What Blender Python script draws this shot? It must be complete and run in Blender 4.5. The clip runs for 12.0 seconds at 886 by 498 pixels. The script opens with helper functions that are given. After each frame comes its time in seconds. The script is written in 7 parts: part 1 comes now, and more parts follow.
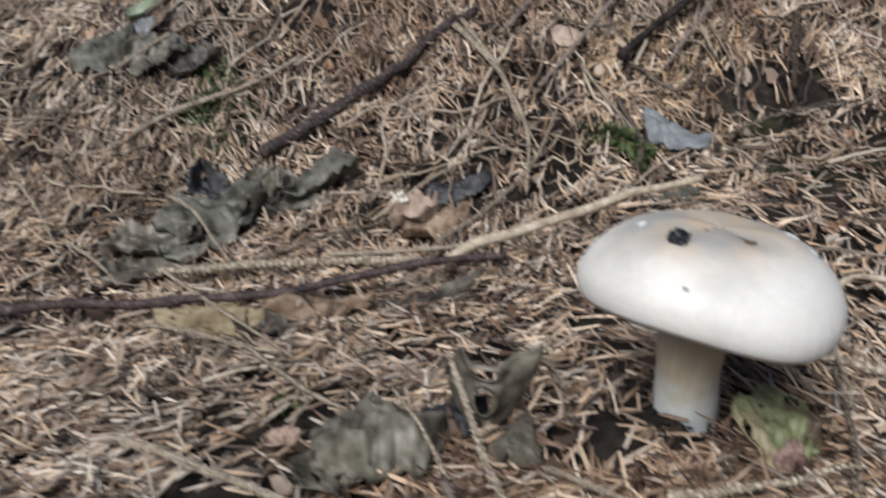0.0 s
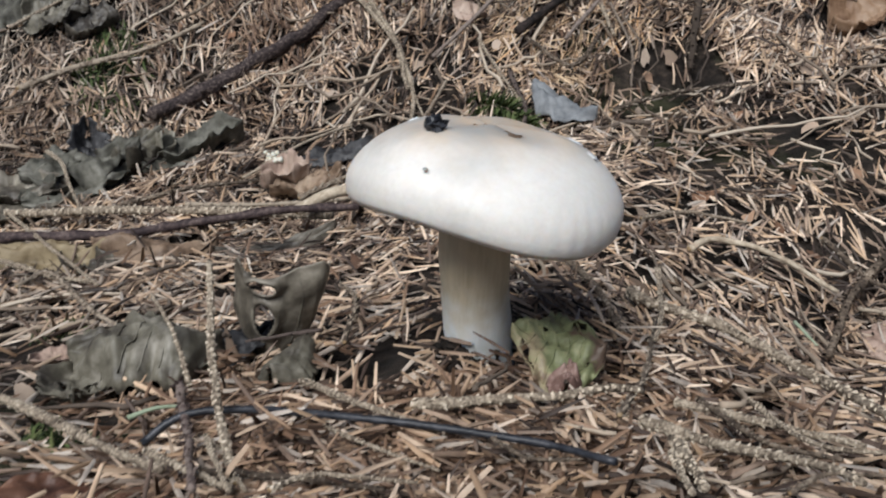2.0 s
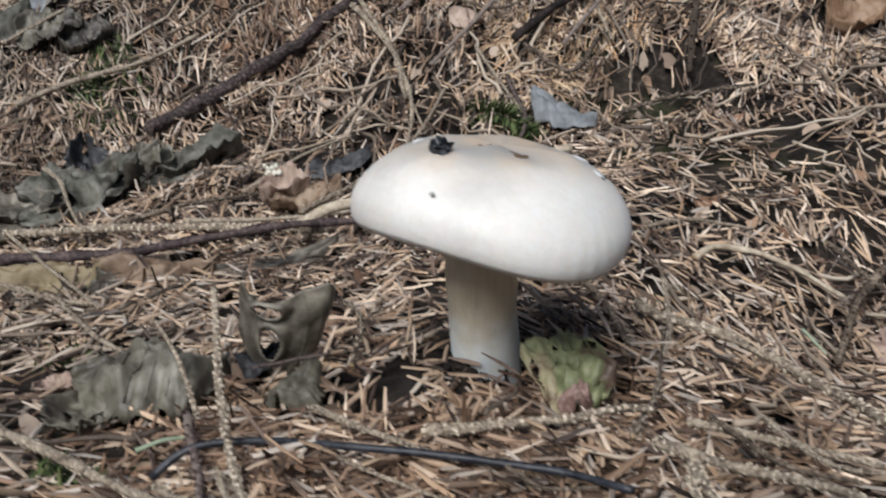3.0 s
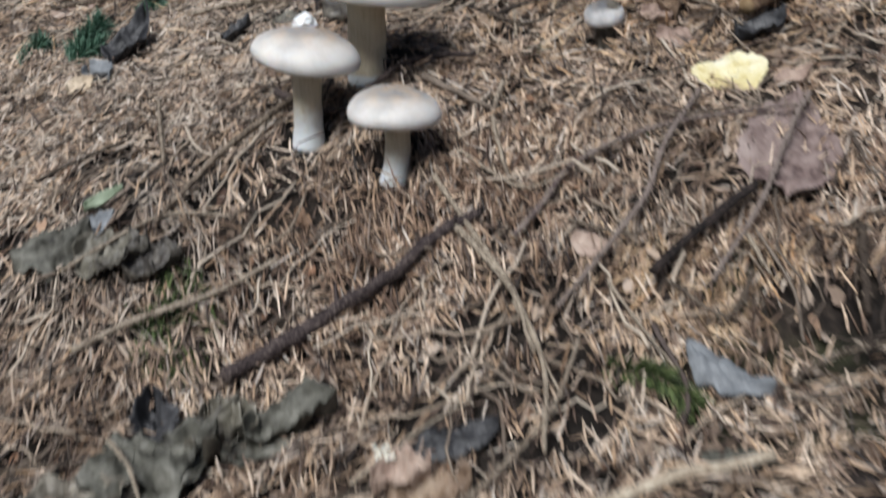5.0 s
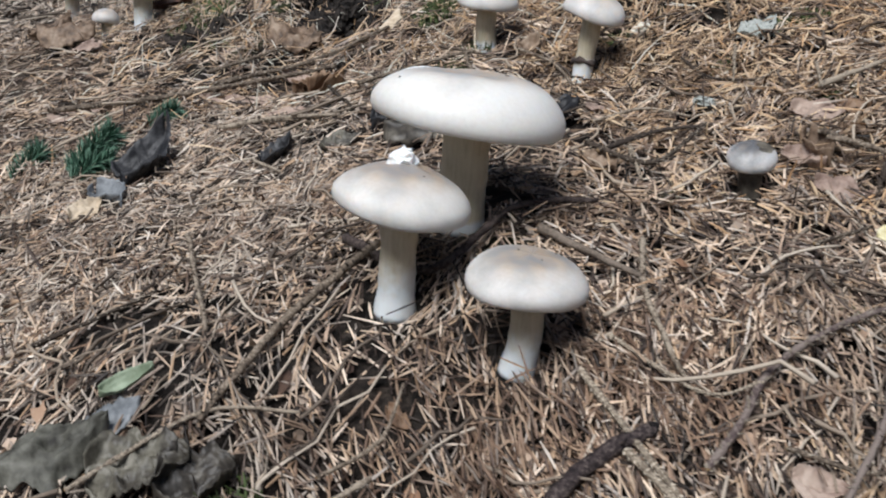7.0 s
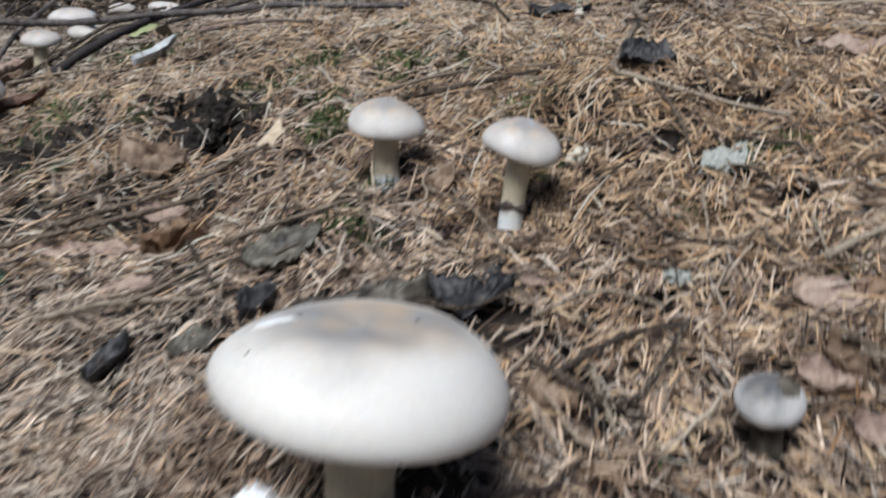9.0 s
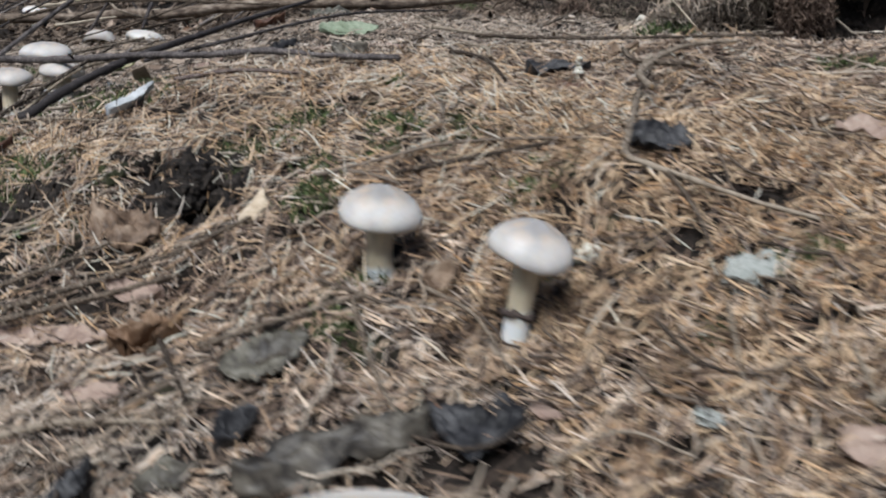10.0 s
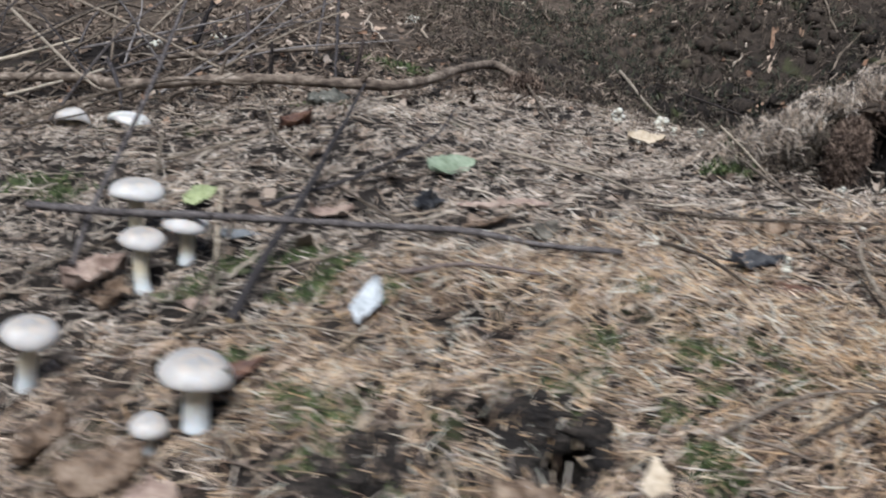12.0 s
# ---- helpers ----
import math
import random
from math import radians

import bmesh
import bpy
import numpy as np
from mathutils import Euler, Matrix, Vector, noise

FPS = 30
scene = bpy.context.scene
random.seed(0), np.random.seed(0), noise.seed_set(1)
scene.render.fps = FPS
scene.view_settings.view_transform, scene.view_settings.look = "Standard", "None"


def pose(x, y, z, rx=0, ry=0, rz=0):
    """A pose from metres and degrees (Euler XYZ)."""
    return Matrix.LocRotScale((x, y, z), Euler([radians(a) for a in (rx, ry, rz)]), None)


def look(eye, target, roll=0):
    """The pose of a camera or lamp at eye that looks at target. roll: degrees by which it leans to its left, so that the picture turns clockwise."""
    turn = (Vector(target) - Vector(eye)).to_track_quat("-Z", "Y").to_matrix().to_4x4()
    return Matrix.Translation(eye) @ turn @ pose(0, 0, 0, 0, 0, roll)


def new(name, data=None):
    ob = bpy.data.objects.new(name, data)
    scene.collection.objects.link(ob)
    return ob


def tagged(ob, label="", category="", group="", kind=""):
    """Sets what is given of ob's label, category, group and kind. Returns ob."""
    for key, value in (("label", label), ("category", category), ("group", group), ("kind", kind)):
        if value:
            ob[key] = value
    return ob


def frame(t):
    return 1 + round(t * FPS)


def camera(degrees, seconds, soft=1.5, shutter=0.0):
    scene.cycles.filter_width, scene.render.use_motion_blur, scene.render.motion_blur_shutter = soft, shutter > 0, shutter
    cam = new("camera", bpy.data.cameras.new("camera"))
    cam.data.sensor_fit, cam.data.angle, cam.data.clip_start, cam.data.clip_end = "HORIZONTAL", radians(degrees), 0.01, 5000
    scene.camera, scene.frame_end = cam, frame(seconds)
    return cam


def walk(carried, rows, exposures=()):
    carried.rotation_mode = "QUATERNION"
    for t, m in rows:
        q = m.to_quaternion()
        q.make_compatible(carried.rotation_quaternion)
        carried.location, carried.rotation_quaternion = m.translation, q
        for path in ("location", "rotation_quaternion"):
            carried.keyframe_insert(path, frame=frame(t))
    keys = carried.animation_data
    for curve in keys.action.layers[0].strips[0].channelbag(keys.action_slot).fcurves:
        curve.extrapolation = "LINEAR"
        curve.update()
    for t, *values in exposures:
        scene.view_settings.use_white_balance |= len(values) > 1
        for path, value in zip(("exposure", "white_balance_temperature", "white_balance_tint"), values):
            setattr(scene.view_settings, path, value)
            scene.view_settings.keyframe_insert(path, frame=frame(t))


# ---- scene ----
cam = camera(53.7, 12.0, 2.0, 0.85)
PATH = [
    (0, (0.09688, 0.04948, 0.36683), (0.0709, 1.7069, -0.7522), -0.62),
    (0.3, (0.11228, 0.04726, 0.35379), (0.1164, 1.6995, -0.7733), 0.11),
    (0.5, (0.12876, 0.04030, 0.34605), (0.1388, 1.6998, -0.7701), 0.72),
    (0.7, (0.13935, 0.03459, 0.33769), (0.1483, 1.7055, -0.7614), 1.30),
    (1, (0.15333, 0.03244, 0.32881), (0.1477, 1.7213, -0.7425), 1.78),
    (1.3, (0.15962, 0.03542, 0.32491), (0.1430, 1.7382, -0.7241), 2.20),
    (1.5, (0.16545, 0.03907, 0.31943), (0.1460, 1.7472, -0.7207), 2.36),
    (1.8, (0.17597, 0.04062, 0.31359), (0.1650, 1.7467, -0.7300), 2.64),
    (2, (0.17785, 0.04281, 0.31388), (0.1733, 1.7483, -0.7308), 2.41),
    (2.2, (0.18006, 0.04500, 0.31730), (0.1795, 1.7501, -0.7280), 2.09),
    (2.5, (0.18158, 0.04213, 0.31504), (0.1993, 1.7442, -0.7350), 1.94),
    (2.7, (0.17946, 0.04520, 0.31628), (0.1951, 1.7462, -0.7356), 1.73),
    (4.3, (0.13095, 0.10324, 0.34421), (0.0691, 1.8720, -0.5873), -0.54),
    (4.5, (0.12004, 0.12876, 0.35109), (0.0594, 1.9133, -0.5498), -0.57),
    (4.8, (0.10996, 0.15718, 0.35574), (0.0581, 1.9589, -0.5110), -0.49),
    (5, (0.10181, 0.18540, 0.36377), (0.0569, 1.9969, -0.4827), -0.36),
    (5.3, (0.08841, 0.21966, 0.36975), (0.0554, 2.0480, -0.4403), 0.06),
    (5.5, (0.07944, 0.24450, 0.37380), (0.0574, 2.0808, -0.4183), 0.36),
    (5.7, (0.07327, 0.26464, 0.37244), (0.0614, 2.1101, -0.3984), 0.79),
    (6, (0.06202, 0.29113, 0.36860), (0.0651, 2.1536, -0.3603), 1.61),
    (6.2, (0.04568, 0.30732, 0.36360), (0.0569, 2.1787, -0.3421), 1.97),
    (6.5, (0.02179, 0.33992, 0.35904), (0.0362, 2.2266, -0.3044), 2.17),
    (6.7, (0.00789, 0.35057, 0.35468), (0.0287, 2.2423, -0.2941), 2.24),
    (8.3, (-0.02316, 0.46409, 0.36280), (0.1064, 2.3632, -0.2508), 1.37),
    (8.4, (-0.02057, 0.48683, 0.37106), (0.1285, 2.3873, -0.2340), 1.38),
    (8.5, (-0.01456, 0.50827, 0.37466), (0.1501, 2.4114, -0.2176), 1.29),
    (8.7, (-0.00442, 0.53944, 0.38874), (0.1849, 2.4453, -0.1873), 0.94),
    (8.8, (0.00011, 0.55835, 0.39750), (0.2022, 2.4656, -0.1697), 0.87),
    (9, (0.01103, 0.59621, 0.41994), (0.2329, 2.5039, -0.1382), 0.80),
    (9.2, (0.02324, 0.61612, 0.42285), (0.2600, 2.5258, -0.1221), 1.24),
    (9.5, (0.03497, 0.62889, 0.43201), (0.2747, 2.5378, -0.1145), 1.62),
    (9.7, (0.02981, 0.63900, 0.44129), (0.2745, 2.5509, -0.0925), 2.12),
    (10, (0.00139, 0.67864, 0.47021), (0.2765, 2.5894, -0.0527), 2.23),
    (10.2, (-0.04252, 0.69456, 0.48274), (0.2790, 2.5996, -0.0343), 2.80),
    (10.3, (-0.05165, 0.69006, 0.50937), (0.2848, 2.5924, -0.0082), 2.93),
    (10.4, (-0.06989, 0.69169, 0.54249), (0.2976, 2.5888, 0.0269), 3.19),
    (10.5, (-0.09051, 0.69436, 0.58512), (0.3024, 2.5850, 0.0645), 3.70),
    (10.6, (-0.10944, 0.71046, 0.63061), (0.3014, 2.5960, 0.1052), 3.75),
    (10.7, (-0.12965, 0.72890, 0.66014), (0.2993, 2.6126, 0.1427), 3.90),
    (10.8, (-0.16019, 0.73366, 0.67742), (0.2821, 2.6140, 0.1589), 4.00),
    (11, (-0.23420, 0.77272, 0.70152), (0.2453, 2.6421, 0.1767), 4.10),
    (11.2, (-0.31470, 0.82246, 0.70364), (0.2203, 2.6772, 0.1805), 4.21),
    (11.4, (-0.39734, 0.86206, 0.70367), (0.2174, 2.6935, 0.1860), 4.59),
    (11.5, (-0.43443, 0.88074, 0.70482), (0.2238, 2.6966, 0.1857), 5.03),
    (11.7, (-0.51735, 0.89548, 0.70524), (0.2119, 2.6824, 0.1808), 5.57),
    (12, (-0.65400, 0.92558, 0.73256), (0.1463, 2.6778, 0.1947), 5.96),
]
EXPO = [(0.0, 0.0, 6200, 10.0), (4.5, 0.02, 6160, 10.0), (5.5, 0.03, 6100, 10.0), (6.5, 0.03, 6080, 10.0), (9.5, -0.09, 6060, 10.0), (11.0, 0.12, 5940, 10.0), (12.0, 0.20, 5880, 10.0)]
walk(cam, [(t, look(eye, target, roll)) for t, eye, target, roll in PATH], EXPO)

# ---- sky and sun: bright overcast above a clearing ----
world = bpy.data.worlds.new("overcast_sky")
scene.world = world
world.use_nodes = True
wn, wl = world.node_tree.nodes, world.node_tree.links
wn.clear()
sky = wn.new("ShaderNodeTexSky")
sky.sky_type, sky.sun_disc = "NISHITA", False
sky.sun_elevation, sky.sun_rotation = radians(58), radians(212)
sky.air_density, sky.dust_density, sky.ozone_density = 1.0, 2.5, 0.8
bg, wout = wn.new("ShaderNodeBackground"), wn.new("ShaderNodeOutputWorld")
bg.inputs["Strength"].default_value = 0.052
wl.new(sky.outputs["Color"], bg.inputs["Color"])
wl.new(bg.outputs["Background"], wout.inputs["Surface"])
sun = new("sun", bpy.data.lights.new("sun", "SUN"))
sun.data.energy, sun.data.angle, sun.data.color = 4.4, radians(32), (1.0, 0.985, 0.95)
sun.matrix_world = look((-1.35, -1.35, 4.2), (0, 0.8, 0.1))

# ---- materials ----


def material(name, colors, rough=0.8, grain=60.0, blotch=8.0, bump=0.3, distance=0.002, island=False, spec=0.3, sss=0.0,
             streak=(1, 1, 1), wide=0.35, extra=None, per_object=False):
    """Procedural surface: a ramp of colours driven by grain, larger blotches and, for litter, a random value of each piece."""
    m = bpy.data.materials.new(name)
    m.use_nodes = True
    n, l = m.node_tree.nodes, m.node_tree.links
    p = n["Principled BSDF"]
    tc, mp = n.new("ShaderNodeTexCoord"), n.new("ShaderNodeMapping")
    mp.inputs["Scale"].default_value = streak
    l.new(tc.outputs["Object"], mp.inputs["Vector"])
    fine, big = n.new("ShaderNodeTexNoise"), n.new("ShaderNodeTexNoise")
    fine.inputs["Scale"].default_value, fine.inputs["Detail"].default_value = grain, 6.0
    fine.inputs["Roughness"].default_value = 0.65
    big.inputs["Scale"].default_value, big.inputs["Detail"].default_value = blotch, 3.0
    l.new(mp.outputs["Vector"], fine.inputs["Vector"])
    l.new(tc.outputs["Object"], big.inputs["Vector"])
    mix = n.new("ShaderNodeMix")
    mix.data_type = "FLOAT"
    mix.inputs["Factor"].default_value = wide
    l.new(fine.outputs["Fac"], mix.inputs["A"])
    l.new(big.outputs["Fac"], mix.inputs["B"])
    value = mix.outputs["Result"]
    if island or per_object:
        src = n.new("ShaderNodeNewGeometry").outputs["Random Per Island"] if island else n.new("ShaderNodeObjectInfo").outputs["Random"]
        both = n.new("ShaderNodeMath")
        both.operation = "MULTIPLY_ADD"
        both.inputs[1].default_value = 0.92 if island else 0.35
        l.new(src, both.inputs[0])
        part_of = n.new("ShaderNodeMath")
        part_of.operation = "MULTIPLY_ADD"
        part_of.inputs[1].default_value, part_of.inputs[2].default_value = (0.55, -0.24) if island else (1.0, -0.18)
        l.new(value, part_of.inputs[0])
        l.new(part_of.outputs[0], both.inputs[2])
        value = both.outputs[0]
    ramp = n.new("ShaderNodeValToRGB")
    e = ramp.color_ramp.elements
    lo, hi = (0.06, 0.94) if island else (0.37, 0.63)
    while len(e) < len(colors):
        e.new(0.5)
    for i, c in enumerate(colors):
        e[i].position = lo + (hi - lo) * i / max(1, len(colors) - 1)
        e[i].color = (*c, 1)
    l.new(value, ramp.inputs["Fac"])
    color = ramp.outputs["Color"]
    if extra:
        color = extra(n, l, tc, color)
    l.new(color, p.inputs["Base Color"])
    p.inputs["Roughness"].default_value = rough
    p.inputs["Specular IOR Level"].default_value = spec
    if sss:
        p.inputs["Subsurface Weight"].default_value = sss
        p.inputs["Subsurface Radius"].default_value = (1.0, 0.7, 0.5)
        p.inputs["Subsurface Scale"].default_value = 0.004
    b = n.new("ShaderNodeBump")
    b.inputs["Strength"].default_value, b.inputs["Distance"].default_value = bump, distance
    l.new(fine.outputs["Fac"], b.inputs["Height"])
    l.new(b.outputs["Normal"], p.inputs["Normal"])
    return m


def cap_tint(radius, middle, amount, offset=(0.0, 0.0), reach=1.18):
    """Clouded caps carry a darker, greyish disc in the middle that fades towards a pale margin."""
    def tint(n, l, tc, color):
        sep = n.new("ShaderNodeSeparateXYZ")
        l.new(tc.outputs["Object"], sep.inputs[0])
        flat = n.new("ShaderNodeCombineXYZ")
        for axis, move in zip("XY", offset):
            off = n.new("ShaderNodeMath")
            off.operation = "SUBTRACT"
            off.inputs[1].default_value = move * radius
            l.new(sep.outputs[axis], off.inputs[0])
            l.new(off.outputs[0], flat.inputs[axis])
        warp = n.new("ShaderNodeTexNoise")
        warp.inputs["Scale"].default_value, warp.inputs["Detail"].default_value = 1.1 / radius, 4.0
        l.new(tc.outputs["Object"], warp.inputs["Vector"])
        length = n.new("ShaderNodeVectorMath")
        length.operation = "LENGTH"
        l.new(flat.outputs[0], length.inputs[0])
        div = n.new("ShaderNodeMath")
        div.operation = "MULTIPLY_ADD"
        div.inputs[1].default_value = 1 / radius
        l.new(length.outputs["Value"], div.inputs[0])
        shift = n.new("ShaderNodeMath")
        shift.operation = "MULTIPLY_ADD"
        shift.inputs[1].default_value, shift.inputs[2].default_value = 1.1, -0.55
        l.new(warp.outputs["Fac"], shift.inputs[0])
        l.new(shift.outputs[0], div.inputs[2])
        rng = n.new("ShaderNodeMapRange")
        rng.interpolation_type = "SMOOTHSTEP"
        rng.inputs["From Min"].default_value, rng.inputs["From Max"].default_value = 0.30, reach
        rng.inputs["To Min"].default_value, rng.inputs["To Max"].default_value = amount, 0.0
        l.new(div.outputs[0], rng.inputs["Value"])
        mix = n.new("ShaderNodeMix")
        mix.data_type = "RGBA"
        l.new(rng.outputs["Result"], mix.inputs["Factor"])
        l.new(color, mix.inputs["A"])
        cloud = n.new("ShaderNodeMix")
        cloud.data_type = "RGBA"
        cloud.inputs["A"].default_value = (middle[0] * 0.84, middle[1] * 0.94, middle[2] * 1.06, 1)
        cloud.inputs["B"].default_value = (min(1, middle[0] * 1.2), middle[1] * 1.08, middle[2] * 0.92, 1)
        spots = n.new("ShaderNodeTexNoise")
        spots.inputs["Scale"].default_value, spots.inputs["Detail"].default_value = 1.9 / radius, 3.0
        l.new(tc.outputs["Object"], spots.inputs["Vector"])
        sharp = n.new("ShaderNodeMapRange")
        sharp.inputs["From Min"].default_value, sharp.inputs["From Max"].default_value = 0.4, 0.62
        l.new(spots.outputs["Fac"], sharp.inputs["Value"])
        l.new(sharp.outputs["Result"], cloud.inputs["Factor"])
        l.new(cloud.outputs["Result"], mix.inputs["B"])
        return mix.outputs["Result"]
    return tint


def green_patches(n, l, tc, color):
    """Thin algae and moss film in scattered patches of the soil."""
    t = n.new("ShaderNodeTexNoise")
    t.inputs["Scale"].default_value, t.inputs["Detail"].default_value = 5.0, 5.0
    l.new(tc.outputs["Object"], t.inputs["Vector"])
    rng = n.new("ShaderNodeMapRange")
    rng.inputs["From Min"].default_value, rng.inputs["From Max"].default_value = 0.62, 0.75
    l.new(t.outputs["Fac"], rng.inputs["Value"])
    mix = n.new("ShaderNodeMix")
    mix.data_type = "RGBA"
    l.new(rng.outputs["Result"], mix.inputs["Factor"])
    l.new(color, mix.inputs["A"])
    mix.inputs["B"].default_value = (0.05, 0.06, 0.02, 1)
    return mix.outputs["Result"]


def damp(dark, low=0.34, high=0.50):
    """Damp and mouldy patches of litter, darker and browner, in lumps of a few centimetres."""
    def stain(n, l, tc, color):
        for scale, a, b, strength in ((26.0, low, high, dark), (7.0, 0.38, 0.52, dark * 0.50)):
            t = n.new("ShaderNodeTexNoise")
            t.inputs["Scale"].default_value, t.inputs["Detail"].default_value = scale, 4.0
            l.new(tc.outputs["Object"], t.inputs["Vector"])
            rng = n.new("ShaderNodeMapRange")
            rng.inputs["From Min"].default_value, rng.inputs["From Max"].default_value = a, b
            rng.inputs["To Min"].default_value, rng.inputs["To Max"].default_value = strength, 0.0
            l.new(t.outputs["Fac"], rng.inputs["Value"])
            mix = n.new("ShaderNodeMix")
            mix.data_type, mix.blend_type = "RGBA", "MULTIPLY"
            l.new(rng.outputs["Result"], mix.inputs["Factor"])
            l.new(color, mix.inputs["A"])
            mix.inputs["B"].default_value = (0.30, 0.255, 0.23, 1)
            color = mix.outputs["Result"]
        return color
    return stain


def duff(n, l, tc, color):
    """Humus with algae where it lies bare; away from the mound and on the far slope it is covered with rotted needle duff."""
    color = green_patches(n, l, tc, color)
    sep = n.new("ShaderNodeSeparateXYZ")
    l.new(tc.outputs["Object"], sep.inputs[0])
    t = n.new("ShaderNodeTexNoise")
    t.inputs["Scale"].default_value, t.inputs["Detail"].default_value = 2.2, 6.0
    l.new(tc.outputs["Object"], t.inputs["Vector"])

    def ramp_of(axis, scale, shift, sign=None):
        value = sep.outputs[axis]
        for operation, amount in (("SUBTRACT", shift), (sign, None), ("MULTIPLY", scale)):
            if operation is None:
                continue
            m = n.new("ShaderNodeMath")
            m.operation = operation
            l.new(value, m.inputs[0])
            if amount is not None:
                m.inputs[1].default_value = amount
            value = m.outputs[0]
        m = n.new("ShaderNodeMath")
        m.operation = "MULTIPLY_ADD"
        m.inputs[1].default_value = 1.2
        l.new(t.outputs["Fac"], m.inputs[0])
        l.new(value, m.inputs[2])
        clip = n.new("ShaderNodeClamp")
        l.new(m.outputs[0], clip.inputs["Value"])
        return clip.outputs[0]

    def either(a, b):
        m = n.new("ShaderNodeMath")
        m.operation = "MAXIMUM"
        l.new(a, m.inputs[0])
        l.new(b, m.inputs[1])
        return m.outputs[0]
    far = ramp_of("Y", 1.0, 4.7)
    near = n.new("ShaderNodeMath")
    near.operation = "MINIMUM"
    l.new(either(ramp_of("X", 2.5, 0.85), ramp_of("X", -2.5, -0.70)), near.inputs[0])
    l.new(ramp_of("Y", -2.5, 2.0), near.inputs[1])
    bank = n.new("ShaderNodeMath")
    bank.operation = "MINIMUM"
    l.new(ramp_of("X", 2.5, 2.0), bank.inputs[0])
    l.new(ramp_of("Y", -2.5, 2.9), bank.inputs[1])
    aside = either(either(near.outputs[0], bank.outputs[0]), either(ramp_of("X", 2.5, 3.2), ramp_of("X", -2.5, -1.4)))
    behind = ramp_of("Y", -2.5, -0.10)
    pale, fine = n.new("ShaderNodeTexNoise"), n.new("ShaderNodeTexNoise")
    pale.inputs["Scale"].default_value, pale.inputs["Detail"].default_value = 30.0, 9.0
    fine.inputs["Scale"].default_value, fine.inputs["Detail"].default_value = 3.0, 4.0
    l.new(tc.outputs["Object"], pale.inputs["Vector"])
    l.new(tc.outputs["Object"], fine.inputs["Vector"])
    blend = n.new("ShaderNodeMix")
    blend.data_type = "FLOAT"
    blend.inputs["Factor"].default_value = 0.3
    l.new(pale.outputs["Fac"], blend.inputs["A"])
    l.new(fine.outputs["Fac"], blend.inputs["B"])
    ramp = n.new("ShaderNodeValToRGB")
    ramp.color_ramp.elements[0].position, ramp.color_ramp.elements[0].color = 0.34, (0.017, 0.013, 0.010, 1)
    ramp.color_ramp.elements[1].position, ramp.color_ramp.elements[1].color = 0.66, (0.150, 0.112, 0.082, 1)
    l.new(blend.outputs["Result"], ramp.inputs["Fac"])
    mix = n.new("ShaderNodeMix")
    mix.data_type = "RGBA"
    l.new(either(far, either(aside, behind)), mix.inputs["Factor"])
    l.new(color, mix.inputs["A"])
    l.new(ramp.outputs["Color"], mix.inputs["B"])
    return mix.outputs["Result"]


SOIL = material("forest_humus", [(0.005, 0.004, 0.003), (0.012, 0.009, 0.007), (0.024, 0.018, 0.014), (0.050, 0.038, 0.028)], 0.95, 140, 14, 0.9, 0.004,
                extra=duff)
DUG_SOIL = material("damp_dug_soil", [(0.004, 0.003, 0.003), (0.011, 0.009, 0.008), (0.025, 0.020, 0.016), (0.055, 0.044, 0.036)], 0.9, 160, 20, 0.9, 0.003)
NEEDLE = material("dry_spruce_needles", [(0.020, 0.014, 0.011), (0.070, 0.048, 0.038), (0.180, 0.126, 0.095), (0.370, 0.268, 0.194), (0.560, 0.432, 0.316), (0.440, 0.297, 0.183), (0.800, 0.650, 0.505), (0.450, 0.402, 0.352), (0.200, 0.126, 0.082)],
                  0.62, 300, 3.2, 0.15, 0.0004, island=True, spec=0.35, wide=0.75, extra=damp(0.85))
# rust-brown litter; its darkness also stands for shade below a cap and leaves
NEEDLE_RUST = material("dark_rusty_needles", [(0.03, 0.019, 0.013), (0.09, 0.054, 0.036), (0.17, 0.105, 0.068), (0.27, 0.175, 0.115), (0.36, 0.25, 0.165)], 0.55, 300, 3.2, 0.15, 0.0004, island=True, spec=0.4, wide=0.6, extra=damp(0.5))
NEEDLE_AMBER = material("amber_brown_needles", [(0.050, 0.032, 0.020), (0.168, 0.106, 0.063), (0.325, 0.215, 0.127), (0.482, 0.342, 0.209), (0.627, 0.486, 0.327), (0.470, 0.276, 0.135)], 0.6, 300, 3.2, 0.15, 0.0004, island=True, spec=0.35, wide=0.6, extra=damp(0.6))
NEEDLE_GOLD = material("straw_spruce_needles", [(0.059, 0.039, 0.028), (0.251, 0.168, 0.110), (0.490, 0.348, 0.218), (0.625, 0.482, 0.328), (0.514, 0.319, 0.159), (0.620, 0.611, 0.515), (0.421, 0.358, 0.309)],
                       0.6, 300, 5.0, 0.15, 0.0004, island=True, spec=0.35, wide=0.7, extra=damp(0.4))
NEEDLE_GREY = material("grey_old_spruce_needles", [(0.046, 0.037, 0.031), (0.131, 0.106, 0.087), (0.278, 0.232, 0.192), (0.449, 0.380, 0.309), (0.596, 0.517, 0.432), (0.483, 0.351, 0.245), (0.777, 0.696, 0.599)],
                       0.7, 300, 3.0, 0.15, 0.0004, island=True, spec=0.3, wide=0.75, extra=damp(0.5))
TWIGLET = material("broken_twig_ends", [(0.057, 0.043, 0.034), (0.161, 0.127, 0.098), (0.322, 0.259, 0.196), (0.483, 0.414, 0.333)], 0.85, 300, 20, 0.5, 0.0006, island=True)
